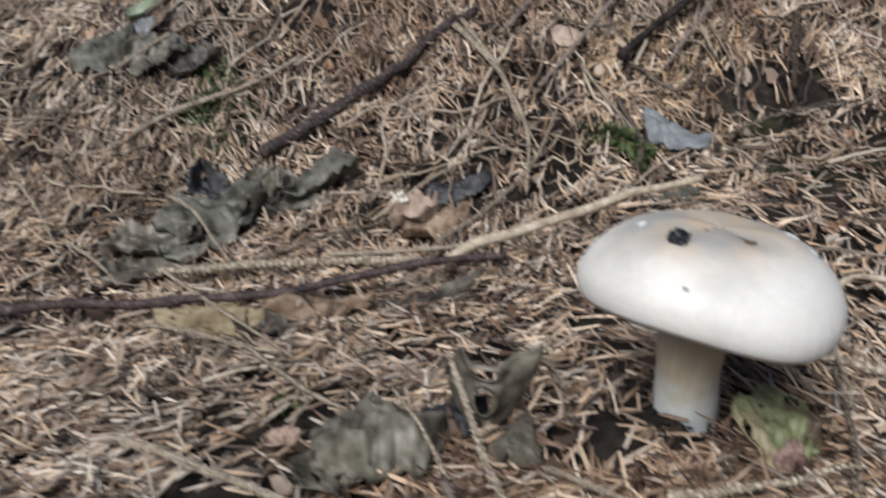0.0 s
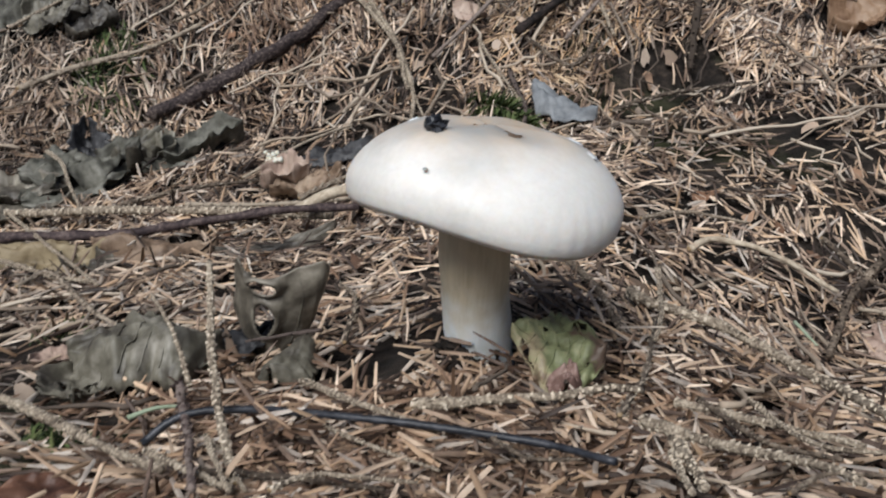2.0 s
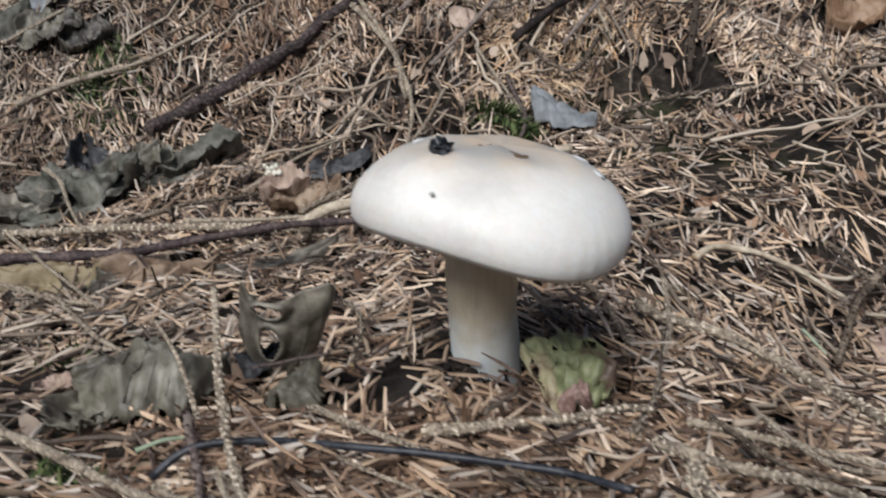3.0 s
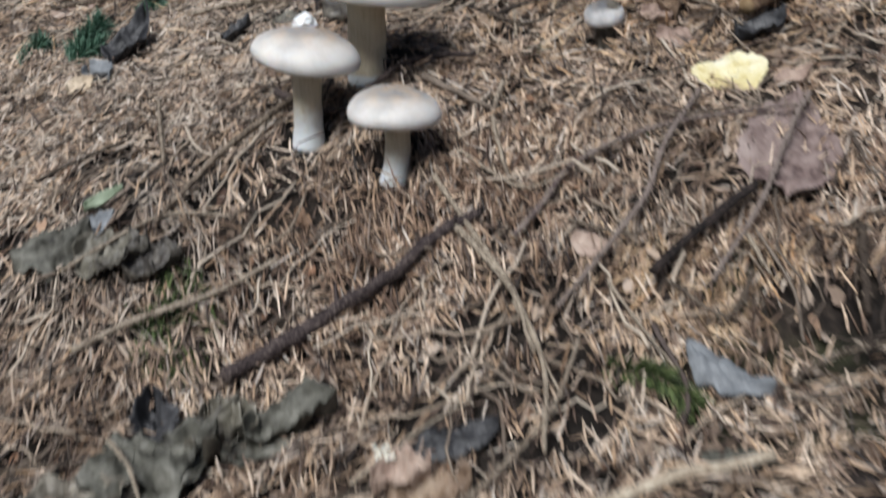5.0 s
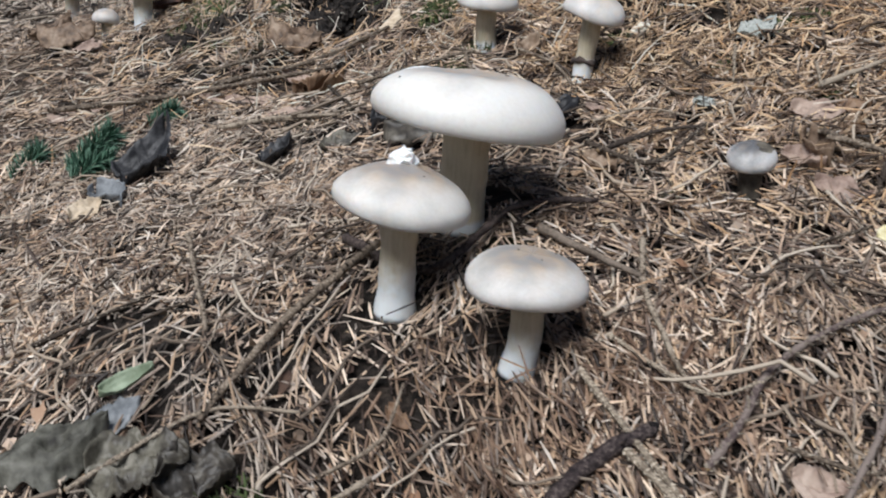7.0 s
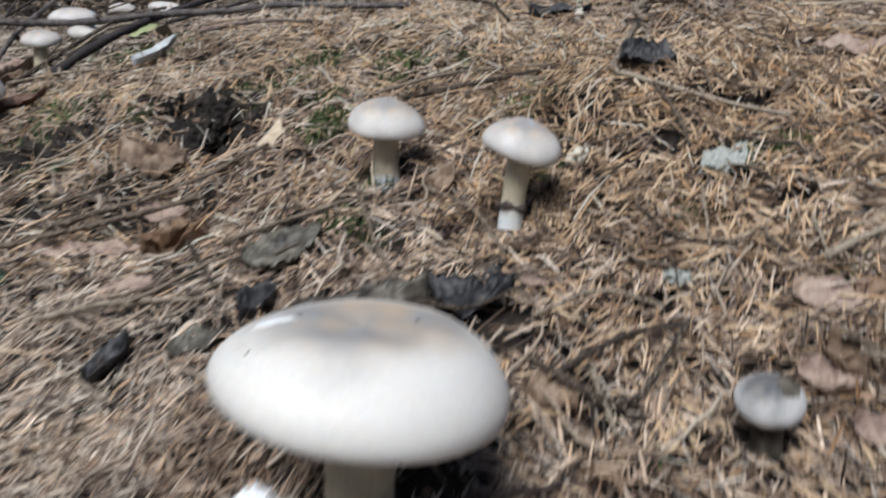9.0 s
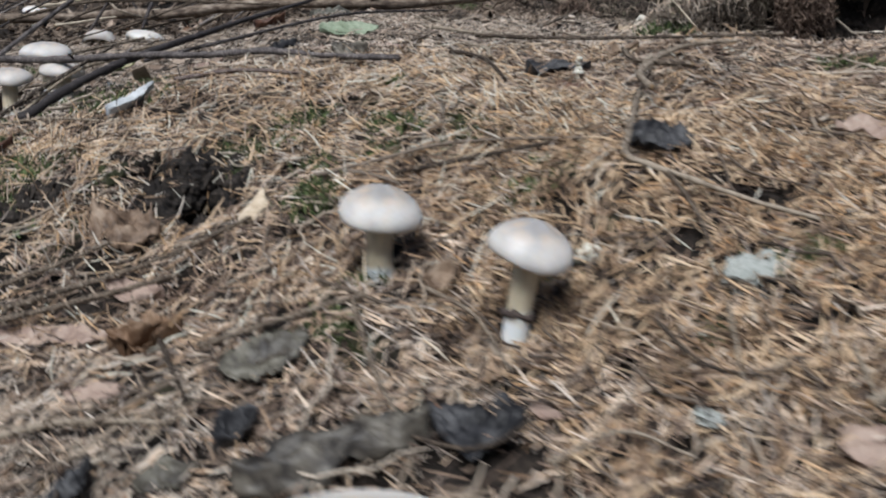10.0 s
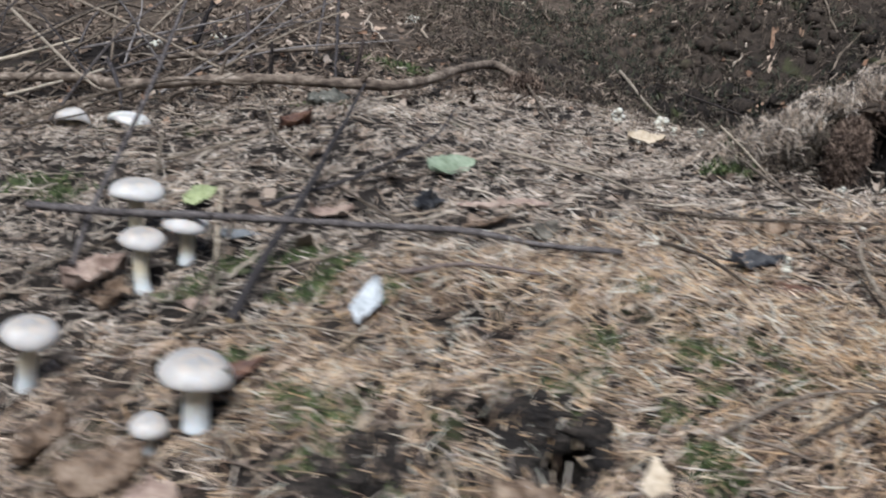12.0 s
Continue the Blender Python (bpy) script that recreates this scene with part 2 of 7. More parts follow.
LITTER = material("broken_leaf_litter", [(0.03, 0.022, 0.017), (0.10, 0.07, 0.05), (0.19, 0.14, 0.105), (0.36, 0.29, 0.23)], 0.85, 200, 5, 0.4, 0.001, island=True, wide=0.6)
SCRAP = material("orange_and_pale_bark_scraps", [(0.05, 0.03, 0.022), (0.20, 0.11, 0.065), (0.34, 0.225, 0.15), (0.46, 0.36, 0.28), (0.30, 0.25, 0.21)], 0.8, 200, 5, 0.4, 0.001, island=True, wide=0.6)
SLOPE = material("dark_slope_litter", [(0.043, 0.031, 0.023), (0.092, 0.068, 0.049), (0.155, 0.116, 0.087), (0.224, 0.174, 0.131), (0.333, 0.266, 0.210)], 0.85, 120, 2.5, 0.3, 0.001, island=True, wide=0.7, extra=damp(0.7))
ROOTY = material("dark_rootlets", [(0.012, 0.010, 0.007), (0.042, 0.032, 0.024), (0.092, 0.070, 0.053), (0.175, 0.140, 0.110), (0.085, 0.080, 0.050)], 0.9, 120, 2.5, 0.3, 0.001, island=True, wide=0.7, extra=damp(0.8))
BARK = material("dark_dead_bark", [(0.006, 0.004, 0.004), (0.018, 0.013, 0.011), (0.042, 0.030, 0.027), (0.090, 0.069, 0.060)], 0.85, 320, 60, 0.9, 0.0012, per_object=True)
GREY_BARK = material("grey_weathered_bark", [(0.03, 0.026, 0.026), (0.075, 0.064, 0.062), (0.14, 0.124, 0.118), (0.25, 0.225, 0.21)], 0.75, 320, 60, 0.9, 0.0012, per_object=True)
PURPLE = material("purplish_twig_bark", [(0.018, 0.011, 0.012), (0.048, 0.032, 0.031), (0.096, 0.070, 0.064), (0.184, 0.148, 0.128)], 0.7, 420, 80, 0.6, 0.0008, per_object=True)
RIDGED = material("ridged_purplish_bark", [(0.008, 0.005, 0.006), (0.026, 0.018, 0.018), (0.062, 0.046, 0.043), (0.16, 0.128, 0.112)], 0.75, 420, 90, 1.0, 0.0016, wide=0.2)
BLACK = material("wet_black_stem", [(0.008, 0.009, 0.012), (0.02, 0.022, 0.028), (0.05, 0.052, 0.06)], 0.42, 300, 60, 0.4, 0.0006)
PALE = material("weathered_spruce_twig", [(0.14, 0.105, 0.075), (0.30, 0.24, 0.175), (0.46, 0.385, 0.285), (0.56, 0.49, 0.39)], 0.85, 520, 90, 0.8, 0.0008, per_object=True)
BLEACHED = material("bleached_spruce_twig", [(0.12, 0.09, 0.065), (0.25, 0.20, 0.145), (0.40, 0.335, 0.25), (0.50, 0.44, 0.345)], 0.85, 520, 90, 0.8, 0.0008)
BARE = material("bare_pale_wood", [(0.20, 0.155, 0.108), (0.36, 0.30, 0.225), (0.52, 0.455, 0.355)], 0.8, 260, 60, 0.7, 0.0008)
# bark under the pale pegs, darkened for the shade between them
SHADED_BARK = material("shaded_twig_bark", [(0.055, 0.042, 0.031), (0.17, 0.135, 0.10), (0.32, 0.265, 0.20), (0.50, 0.43, 0.335)], 0.85, 800, 160, 1.0, 0.0012)
PALE_PEG = material("pale_needle_scars", [(0.30, 0.245, 0.185), (0.50, 0.43, 0.335), (0.66, 0.59, 0.48)], 0.85, 600, 120, 0.5, 0.0005)
DULL_TWIG = material("dull_brown_twig", [(0.04, 0.03, 0.024), (0.10, 0.078, 0.06), (0.18, 0.145, 0.115)], 0.85, 480, 80, 0.8, 0.0008, per_object=True)
TAN = material("tan_spruce_twig", [(0.038, 0.028, 0.021), (0.095, 0.072, 0.053), (0.18, 0.142, 0.106), (0.31, 0.26, 0.20)], 0.85, 480, 80, 0.8, 0.0008, per_object=True)
LOG = material("peeling_branch_bark", [(0.045, 0.032, 0.026), (0.108, 0.081, 0.061), (0.200, 0.157, 0.120), (0.332, 0.277, 0.223)], 0.8, 90, 18, 0.7, 0.002, streak=(0.35, 1, 1))
STUB = material("orange_brown_stub", [(0.03, 0.019, 0.013), (0.095, 0.060, 0.040), (0.20, 0.132, 0.085), (0.31, 0.22, 0.15)], 0.8, 120, 40, 0.7, 0.002)
RAW_WOOD = material("broken_wood", [(0.110, 0.066, 0.033), (0.220, 0.149, 0.077), (0.303, 0.231, 0.143)], 0.8, 160, 30, 0.6, 0.001)
GILL = material("mushroom_gills", [(0.42, 0.36, 0.27), (0.55, 0.49, 0.39)], 0.7, 300, 40, 0.2, 0.0004)
MOSS = material("green_moss", [(0.022, 0.030, 0.013), (0.045, 0.065, 0.022), (0.077, 0.110, 0.037), (0.138, 0.156, 0.062)], 0.7, 300, 25, 0.2, 0.0004, island=True)
SPRUCE = material("green_spruce_needles", [(0.020, 0.055, 0.034), (0.050, 0.115, 0.072), (0.10, 0.185, 0.125), (0.17, 0.27, 0.20)], 0.5, 200, 25, 0.2, 0.0004, island=True)
# bank moss, darker than MOSS: the bank's shade is mixed into its colour
BANK = material("shaded_bank_moss", [(0.009, 0.010, 0.007), (0.020, 0.024, 0.014), (0.040, 0.044, 0.027), (0.071, 0.075, 0.048)], 0.85, 120, 3, 0.3, 0.001, island=True, wide=0.7)
CORAL = material("white_coral_fungus", [(0.464, 0.432, 0.340), (0.572, 0.548, 0.464), (0.634, 0.618, 0.557)], 0.7, 300, 60, 0.3, 0.0006, sss=0.2)
LICHEN = material("grey_green_lichen", [(0.219, 0.237, 0.215), (0.320, 0.337, 0.311), (0.405, 0.417, 0.392)], 0.9, 300, 60, 0.8, 0.001)
HAIRROOT = material("rusty_root_fibre", [(0.022, 0.013, 0.010), (0.070, 0.046, 0.034), (0.150, 0.104, 0.076), (0.290, 0.215, 0.165)], 0.9, 300, 20, 0.3, 0.0006, island=True)
PEG = material("needle_scar_pegs", [(0.10, 0.08, 0.06), (0.22, 0.185, 0.145), (0.36, 0.315, 0.255)], 0.85, 600, 90, 0.5, 0.0005)
WHITE_FLESH = material("bare_white_flesh", [(0.72, 0.73, 0.73), (0.80, 0.81, 0.81)], 0.55, 300, 60, 0.4, 0.0006, sss=0.2)


def leaf_material(name, colors, rough=0.6):
    return material(name, colors, rough, 110, 32, 0.5, 0.0012, wide=0.55, spec=0.35)


L_DARK = leaf_material("dark_olive_dead_leaf", [(0.022, 0.018, 0.015), (0.063, 0.056, 0.044), (0.122, 0.113, 0.087), (0.215, 0.200, 0.167)], 0.5)
L_OLIVE = leaf_material("olive_grey_dry_leaf", [(0.034, 0.029, 0.023), (0.085, 0.074, 0.058), (0.165, 0.148, 0.118), (0.27, 0.246, 0.20)], 0.5)
L_BROWN = leaf_material("brown_dead_leaf", [(0.049, 0.033, 0.022), (0.123, 0.081, 0.053), (0.206, 0.145, 0.099), (0.282, 0.213, 0.152)])
L_PINK = leaf_material("pinkish_brown_dead_leaf", [(0.147, 0.097, 0.074), (0.258, 0.184, 0.147), (0.331, 0.248, 0.198), (0.386, 0.304, 0.248)])
L_MAUVE = leaf_material("mauve_brown_dead_leaf", [(0.060, 0.038, 0.035), (0.165, 0.120, 0.108), (0.225, 0.172, 0.155), (0.290, 0.232, 0.208)])
L_TAN = leaf_material("tan_curled_leaf", [(0.083, 0.060, 0.031), (0.174, 0.133, 0.076), (0.251, 0.202, 0.122), (0.314, 0.265, 0.174)])
L_GREY = leaf_material("grey_mouldy_leaf", [(0.022, 0.020, 0.016), (0.056, 0.054, 0.043), (0.105, 0.102, 0.083), (0.175, 0.170, 0.145)], 0.65)
L_SILVER = leaf_material("silver_grey_leaf", [(0.075, 0.082, 0.090), (0.155, 0.166, 0.176), (0.24, 0.252, 0.262)], 0.6)
L_WHITE = leaf_material("whitish_grey_leaf", [(0.30, 0.32, 0.33), (0.44, 0.46, 0.47), (0.56, 0.58, 0.59)], 0.7)
L_UMBER = leaf_material("umber_rotten_leaf", [(0.010, 0.009, 0.008), (0.035, 0.030, 0.025), (0.085, 0.075, 0.06), (0.16, 0.145, 0.12)], 0.5)
L_SHRIVEL = leaf_material("shrivelled_reddish_leaf", [(0.045, 0.026, 0.021), (0.115, 0.068, 0.056), (0.20, 0.13, 0.11), (0.29, 0.21, 0.18)], 0.5)
L_CREAM = leaf_material("cream_dry_leaf", [(0.36, 0.28, 0.19), (0.50, 0.41, 0.30), (0.60, 0.51, 0.39)], 0.7)
L_BLACK = leaf_material("black_rotten_leaf", [(0.006, 0.006, 0.007), (0.018, 0.018, 0.02), (0.045, 0.045, 0.048), (0.09, 0.09, 0.09)], 0.55)
L_RED = leaf_material("red_brown_dead_leaf", [(0.019, 0.009, 0.007), (0.064, 0.030, 0.020), (0.121, 0.059, 0.037), (0.180, 0.101, 0.062)], 0.55)
L_ORANGE = leaf_material("orange_brown_dead_leaf", [(0.098, 0.052, 0.027), (0.197, 0.123, 0.074), (0.264, 0.184, 0.123)], 0.6)
L_YELLOW = leaf_material("yellow_birch_leaf", [(0.36, 0.27, 0.14), (0.55, 0.475, 0.235), (0.63, 0.58, 0.37), (0.66, 0.62, 0.47)], 0.55)
L_GREEN = leaf_material("fading_green_leaf", [(0.073, 0.049, 0.034), (0.099, 0.105, 0.051), (0.154, 0.169, 0.085), (0.221, 0.221, 0.119), (0.247, 0.211, 0.127), (0.131, 0.089, 0.059)], 0.5)
L_LIME = leaf_material("lime_yellow_leaf", [(0.20, 0.23, 0.11), (0.30, 0.34, 0.17), (0.41, 0.42, 0.26)], 0.6)
L_SAGE = leaf_material("pale_green_leaf", [(0.147, 0.185, 0.117), (0.244, 0.293, 0.205), (0.328, 0.377, 0.279)], 0.55)

# ---- shape of the forest floor ----
PROFILE_Y = (-3, 0.0, 0.28, 0.64, 0.85, 1.0, 1.2, 1.6, 2.0, 2.5, 3.6, 6, 10, 20, 60)
PROFILE_Z = (0.258, 0.238, 0.0963, 0.0373, 0.1231, 0.1567, 0.1996, 0.2864, 0.3792, 0.4083, 0.4538, 0.854, 1.704, 3.854, 9.454)
SIDE_Y = (0.3, 0.8, 1.3, 1.8, 2.4, 3.5, 8)
SIDE_RIGHT = (0.0501, 0.1535, 0.2237, 0.1212, 0.0131, -0.0014, 0)
SIDE_LEFT = (0.0859, 0.1828, 0.2818, 0.2953, 0.2636, 0.175, 0.05)
# mounds and hollows: x, y, height, radius
MOUNDS = ((-0.166, 1.513, -0.0539, 0.11), (0.314, 1.448, 0.0411, 0.11), (0.363, 0.401, -0.0315, 0.11), (-0.057, 0.701, -0.0228, 0.11), (0.321, 0.436, 0.0212, 0.11), (0.363, 0.401, -0.0191, 0.11), (0.015, 0.966, 0.0177, 0.11), (-0.533, 2.322, -0.0194, 0.15), (0.321, 0.436, 0.0164, 0.11), (-0.243, 2.026, 0.0179, 0.15), (0.363, 0.401, -0.0144, 0.11), (0.147, 1.29, -0.016, 0.11), (-0.226, 1.751, 0.0164, 0.15), (-0.56, 2.45, 0.0152, 0.15), (0.234, 1.145, -0.0144, 0.11), (0.19, 0.722, 0.0133, 0.11), (0.055, 1.37, 0.0136, 0.11), (0.38, 1.915, -0.0157, 0.15), (0.321, 0.436, 0.0123, 0.11), (0.363, 0.401, -0.0108, 0.11), (-0.112, 0.694, 0.0109, 0.11), (0.332, 0.899, -0.0127, 0.11), (-0.057, 0.701, -0.011, 0.11), (-0.159, 0.812, 0.0108, 0.11),
          (0.192, 0.315, 0.012, 0.06), (0.345, 0.655, -0.014, 0.03), (0.178, 0.298, 0.007, 0.018),
          # burrow mouths and dark hollows
          (-0.140, 1.690, -0.040, 0.062), (-0.150, 1.725, 0.012, 0.04), (-0.345, 1.735, -0.028, 0.055), (-0.21, 1.735, -0.018, 0.03), (0.360, 1.375, -0.018, 0.035), (0.362, 1.372, -0.04, 0.012),
          # torn-up root mound with its hollow, and dark pits on the slope
          (0.70, 2.46, 0.040, 0.08), (0.80, 2.47, 0.105, 0.10), (0.98, 2.49, 0.165, 0.12), (1.22, 2.52, 0.225, 0.17), (1.50, 2.60, 0.25, 0.25), (1.04, 2.31, -0.06, 0.07), (1.50, 3.45, -0.22, 0.22), (1.80, 3.62, -0.25, 0.22), (2.6, 4.25, -0.25, 0.3), (0.95, 3.62, -0.12, 0.14), (3.5, 4.8, -0.3, 0.35), (2.3, 4.2, -0.15, 0.4), (2.4, 3.2, 0.20, 0.6), (4.2, 5.2, 0.9, 1.2), (3.0, 4.6, 0.35, 0.6))


# burrow mouths with steep sides: x, y, depth, radius
PITS = ((-0.128, 1.678, 0.10, 0.036), (-0.198, 1.757, 0.05, 0.013), (-0.352, 1.720, 0.06, 0.022))


def spline(y, n, v):
    n, v = np.array(n, float), np.array(v, float)
    m = np.gradient(v, n)
    y = np.clip(y, n[0], n[-1])
    i = np.clip(np.searchsorted(n, y) - 1, 0, len(n) - 2)
    h = n[i + 1] - n[i]
    s = (y - n[i]) / h
    return v[i] * (1 + 2 * s) * (1 - s) ** 2 + m[i] * h * s * (1 - s) ** 2 + v[i + 1] * s * s * (3 - 2 * s) + m[i + 1] * h * s * s * (s - 1)


def value_noise(x, y, size, seed):
    """Smooth noise in -1..1 with lumps of about the given size in metres."""
    x, y = np.asarray(x, float) / size, np.asarray(y, float) / size
    i, j = np.floor(x).astype(np.int64), np.floor(y).astype(np.int64)
    u, v = x - i, y - j
    u, v = u * u * (3 - 2 * u), v * v * (3 - 2 * v)

    def lattice(a, b):
        h = (a * 374761393 + b * 668265263 + seed * 974711) & 0xFFFFFFFF
        h = ((h ^ (h >> 13)) * 1274126177) & 0xFFFFFFFF
        return ((h ^ (h >> 16)) & 0xFFFF) / 32767.5 - 1
    return (lattice(i, j) * (1 - u) + lattice(i + 1, j) * u) * (1 - v) + (lattice(i, j + 1) * (1 - u) + lattice(i + 1, j + 1) * u) * v


def floor_height(x, y):
    x, y = np.asarray(x, float), np.asarray(y, float)
    u = np.sqrt(x * x + 0.006)
    right, left = np.tanh((u + x) / 2.4) * 1.2, np.tanh((u - x) / 2.4) * 1.2
    z = spline(y, PROFILE_Y, PROFILE_Z) + spline(y, SIDE_Y, SIDE_RIGHT) * right - spline(y, SIDE_Y, SIDE_LEFT) * left
    for a, b, h, r in MOUNDS:
        z = z + h * np.exp(-((x - a) ** 2 + (y - b) ** 2) / r ** 2)
    for a, b, h, r in PITS:
        d = np.hypot(x - a, y - b) / (r * (1 + 0.25 * value_noise(x, y, 0.016, 12)))
        z = z - h * np.clip((1.0 - d) / 0.45, 0, 1)
    far = np.clip((y - 2.4) / 2.0, 0, 1)
    z = z + 0.0045 * value_noise(x, y, 0.045, 3) + 0.006 * value_noise(x, y, 0.16, 5)
    rugged = np.clip((y - 3.9) / 0.8, 0, 1)
    z = z + rugged * (0.030 * value_noise(x, y, 0.14, 9) - 0.06 * np.clip(value_noise(x, y, 0.42, 10), 0, 1))
    return z + far * (0.035 * value_noise(x, y, 0.3, 7) + 0.05 * value_noise(x, y, 0.9, 8))


def at(x, y):
    return float(floor_height(x, y))


# ---- mesh helpers ----


def quads(name, verts, faces, mat, smooth=True):
    """A mesh object from arrays of vertices and four-cornered faces."""
    me = bpy.data.meshes.new(name)
    verts, faces = np.asarray(verts, np.float32), np.asarray(faces, np.int32)
    me.vertices.add(len(verts))
    me.vertices.foreach_set("co", verts.ravel())
    me.loops.add(faces.size)
    me.loops.foreach_set("vertex_index", faces.ravel())
    me.polygons.add(len(faces))
    me.polygons.foreach_set("loop_start", np.arange(0, faces.size, faces.shape[1], dtype=np.int32))
    me.polygons.foreach_set("use_smooth", np.full(len(faces), smooth))
    me.update(calc_edges=True)
    me.materials.append(mat)
    return new(name, me)


def part(name, verts, faces, mat, parent, label="", smooth=True):
    ob = quads(name, verts, faces, mat, smooth)
    ob.parent = parent
    if label:
        ob["label"] = label
    return ob


def grid_faces(rows, cols, wrap=False):
    r, c = np.meshgrid(np.arange(rows - 1), np.arange(cols if wrap else cols - 1), indexing="ij")
    d = (c + 1) % cols if wrap else c + 1
    return np.stack([r * cols + c, r * cols + d, (r + 1) * cols + d, (r + 1) * cols + c], -1).reshape(-1, 4)


def smooth_line(points, step):
    """A rounded line through the points, resampled at about the given step."""
    p = np.asarray(points, float)
    if len(p) == 2:
        p = np.stack([p[0], p[0] * 0.5 + p[1] * 0.5, p[1]])
    q = np.vstack([2 * p[0] - p[1], p, 2 * p[-1] - p[-2]])
    out = []
    for i in range(1, len(q) - 2):
        count = max(2, int(np.linalg.norm(q[i + 1] - q[i]) / step))
        t = np.arange(count)[:, None] / count
        a, b, c, d = q[i - 1], q[i], q[i + 1], q[i + 2]
        out.append(0.5 * (2 * b + (c - a) * t + (2 * a - 5 * b + 4 * c - d) * t ** 2 + (3 * b - a - 3 * c + d) * t ** 3))
    return np.vstack(out + [p[-1:]])


def tube(line, radii, sides=8, seed=0, rough=0.0):
    """Vertices and faces of a closed tube along a line."""
    rng = np.random.default_rng(seed)
    line, radii = np.asarray(line, float), np.broadcast_to(np.asarray(radii, float), (len(line),))
    along = np.gradient(line, axis=0)
    along /= np.linalg.norm(along, axis=1, keepdims=True) + 1e-9
    ref = np.array([0, 0, 1.0]) if abs(along[:, 2]).mean() < 0.8 else np.array([1.0, 0, 0])
    side = np.cross(along, ref)
    side /= np.linalg.norm(side, axis=1, keepdims=True) + 1e-9
    up = np.cross(side, along)
    a = np.linspace(0, 2 * math.pi, sides, endpoint=False)
    r = radii[:, None] * (1 + rough * rng.normal(size=(len(line), sides)))
    ring = line[:, None] + r[..., None] * (np.cos(a)[None, :, None] * side[:, None] + np.sin(a)[None, :, None] * up[:, None])
    ring = np.concatenate([np.repeat(line[:1], sides, 0)[None], ring, np.repeat(line[-1:], sides, 0)[None]])
    return ring.reshape(-1, 3), grid_faces(len(line) + 2, sides, True), (side, up, along)


def joined(pieces):
    """Several (vertices, faces) as one."""
    vs, fs, base = [], [], 0
    for v, f in pieces:
        vs.append(v)
        fs.append(f + base)
        base += len(v)
    return np.vstack(vs), np.vstack(fs)


def blades(centres, ways, lengths, widths, bend, rng):
    """Many slim needles, each a bent ridge of two segments: eight triangles."""
    n = len(centres)
    ways = ways / np.linalg.norm(ways, axis=1, keepdims=True)
    side = np.cross(ways, [0, 0, 1.0])
    side /= np.linalg.norm(side, axis=1, keepdims=True) + 1e-9
    up = np.cross(side, ways)
    roll = rng.uniform(-0.9, 0.9, n)[:, None]
    side, up = side * np.cos(roll) + up * np.sin(roll), up * np.cos(roll) - side * np.sin(roll)
    v = np.empty((n, 9, 3))
    for k, (s, wid) in enumerate(((-0.5, 0.7), (0.0, 1.0), (0.5, 0.36))):
        mid = centres + ways * (lengths * s)[:, None] + (side * bend[:, :1] + up * bend[:, 1:]) * (lengths * (0.25 - s * s))[:, None]
        w = (widths * wid * 0.5)[:, None]
        v[:, 3 * k] = mid - side * w
        v[:, 3 * k + 1] = mid + up * w * 1.25
        v[:, 3 * k + 2] = mid + side * w
    f = np.array([[0, 1, 4, 3], [1, 2, 5, 4], [3, 4, 7, 6], [4, 5, 8, 7]])
    return v.reshape(-1, 3), (np.arange(n)[:, None, None] * 9 + f[None]).reshape(-1, 4)


# ---- ground: one sheet, fine near the path, coarse towards the horizon ----
def spread(lo, hi, step, far, rate=1.10):
    core = np.arange(lo, hi + step / 2, step)
    out, s, v = [], step, hi
    while v < far:
        s *= rate
        v += s
        out.append(v)
    low, s, v = [], step, lo
    while v > -far:
        s *= rate
        v -= s
        low.append(v)
    return np.concatenate([low[::-1], core, out])


gx, gy = spread(-0.8, 1.5, 0.009, 60), spread(0.1, 2.9, 0.009, 70)
gx, gy = np.union1d(gx, np.arange(-0.217, -0.090, 0.003)), np.union1d(gy, np.arange(1.630, 1.780, 0.003))
GX, GY = np.meshgrid(gx, gy)
GZ = floor_height(GX, GY) - 0.003
# the burrows run on into the mound below an overhanging lip
for a, b, h, r in PITS:
    inside = np.clip((1.0 - np.hypot(GX - a, GY - b) / r) / 0.45, 0, 1)
    GX, GY = GX + 0.45 * h * inside, GY + 1.25 * h * inside
ground = quads("ground", np.stack([GX, GY, GZ], -1).reshape(-1, 3), grid_faces(len(gy), len(gx)), SOIL)
tagged(ground, "dark brown forest soil rising gently under needle litter", "ground", kind="structure")

# ---- needle litter ----
# bare soil: x, y, radius, how bare in the middle; the first four bare dark soil for shaded gaps and hollows
HOLES = ((0.078, 0.266, 0.022, 0.7), (0.118, 0.283, 0.018, 0.6), (0.335, 0.660, 0.040, 0.95), (0.360, 0.972, 0.020, 0.9), (-0.143, 1.688, 0.049, 0.85), (-0.141, 1.658, 0.030, 1.0), (-0.360, 1.745, 0.046, 0.55), (-0.225, 1.748, 0.030, 0.2), (0.360, 1.375, 0.032, 0.9),
         (1.05, 2.32, 0.12, 1.0), (0.92, 2.34, 0.05, 0.9), (1.20, 2.40, 0.12, 0.9), (2.0, 3.05, 0.42, 0.25), (1.65, 3.5, 0.30, 0.3), (0.95, 3.6, 0.14, 0.5))
# heights that lying twigs, leaves and stems leave free for the needles beneath them
CELL, CX0, CY0 = 0.002, -0.80, 0.10
COVER = np.full((820, 1300), 9.0)


STEMS = []  # x, y, radius of each stem at its foot


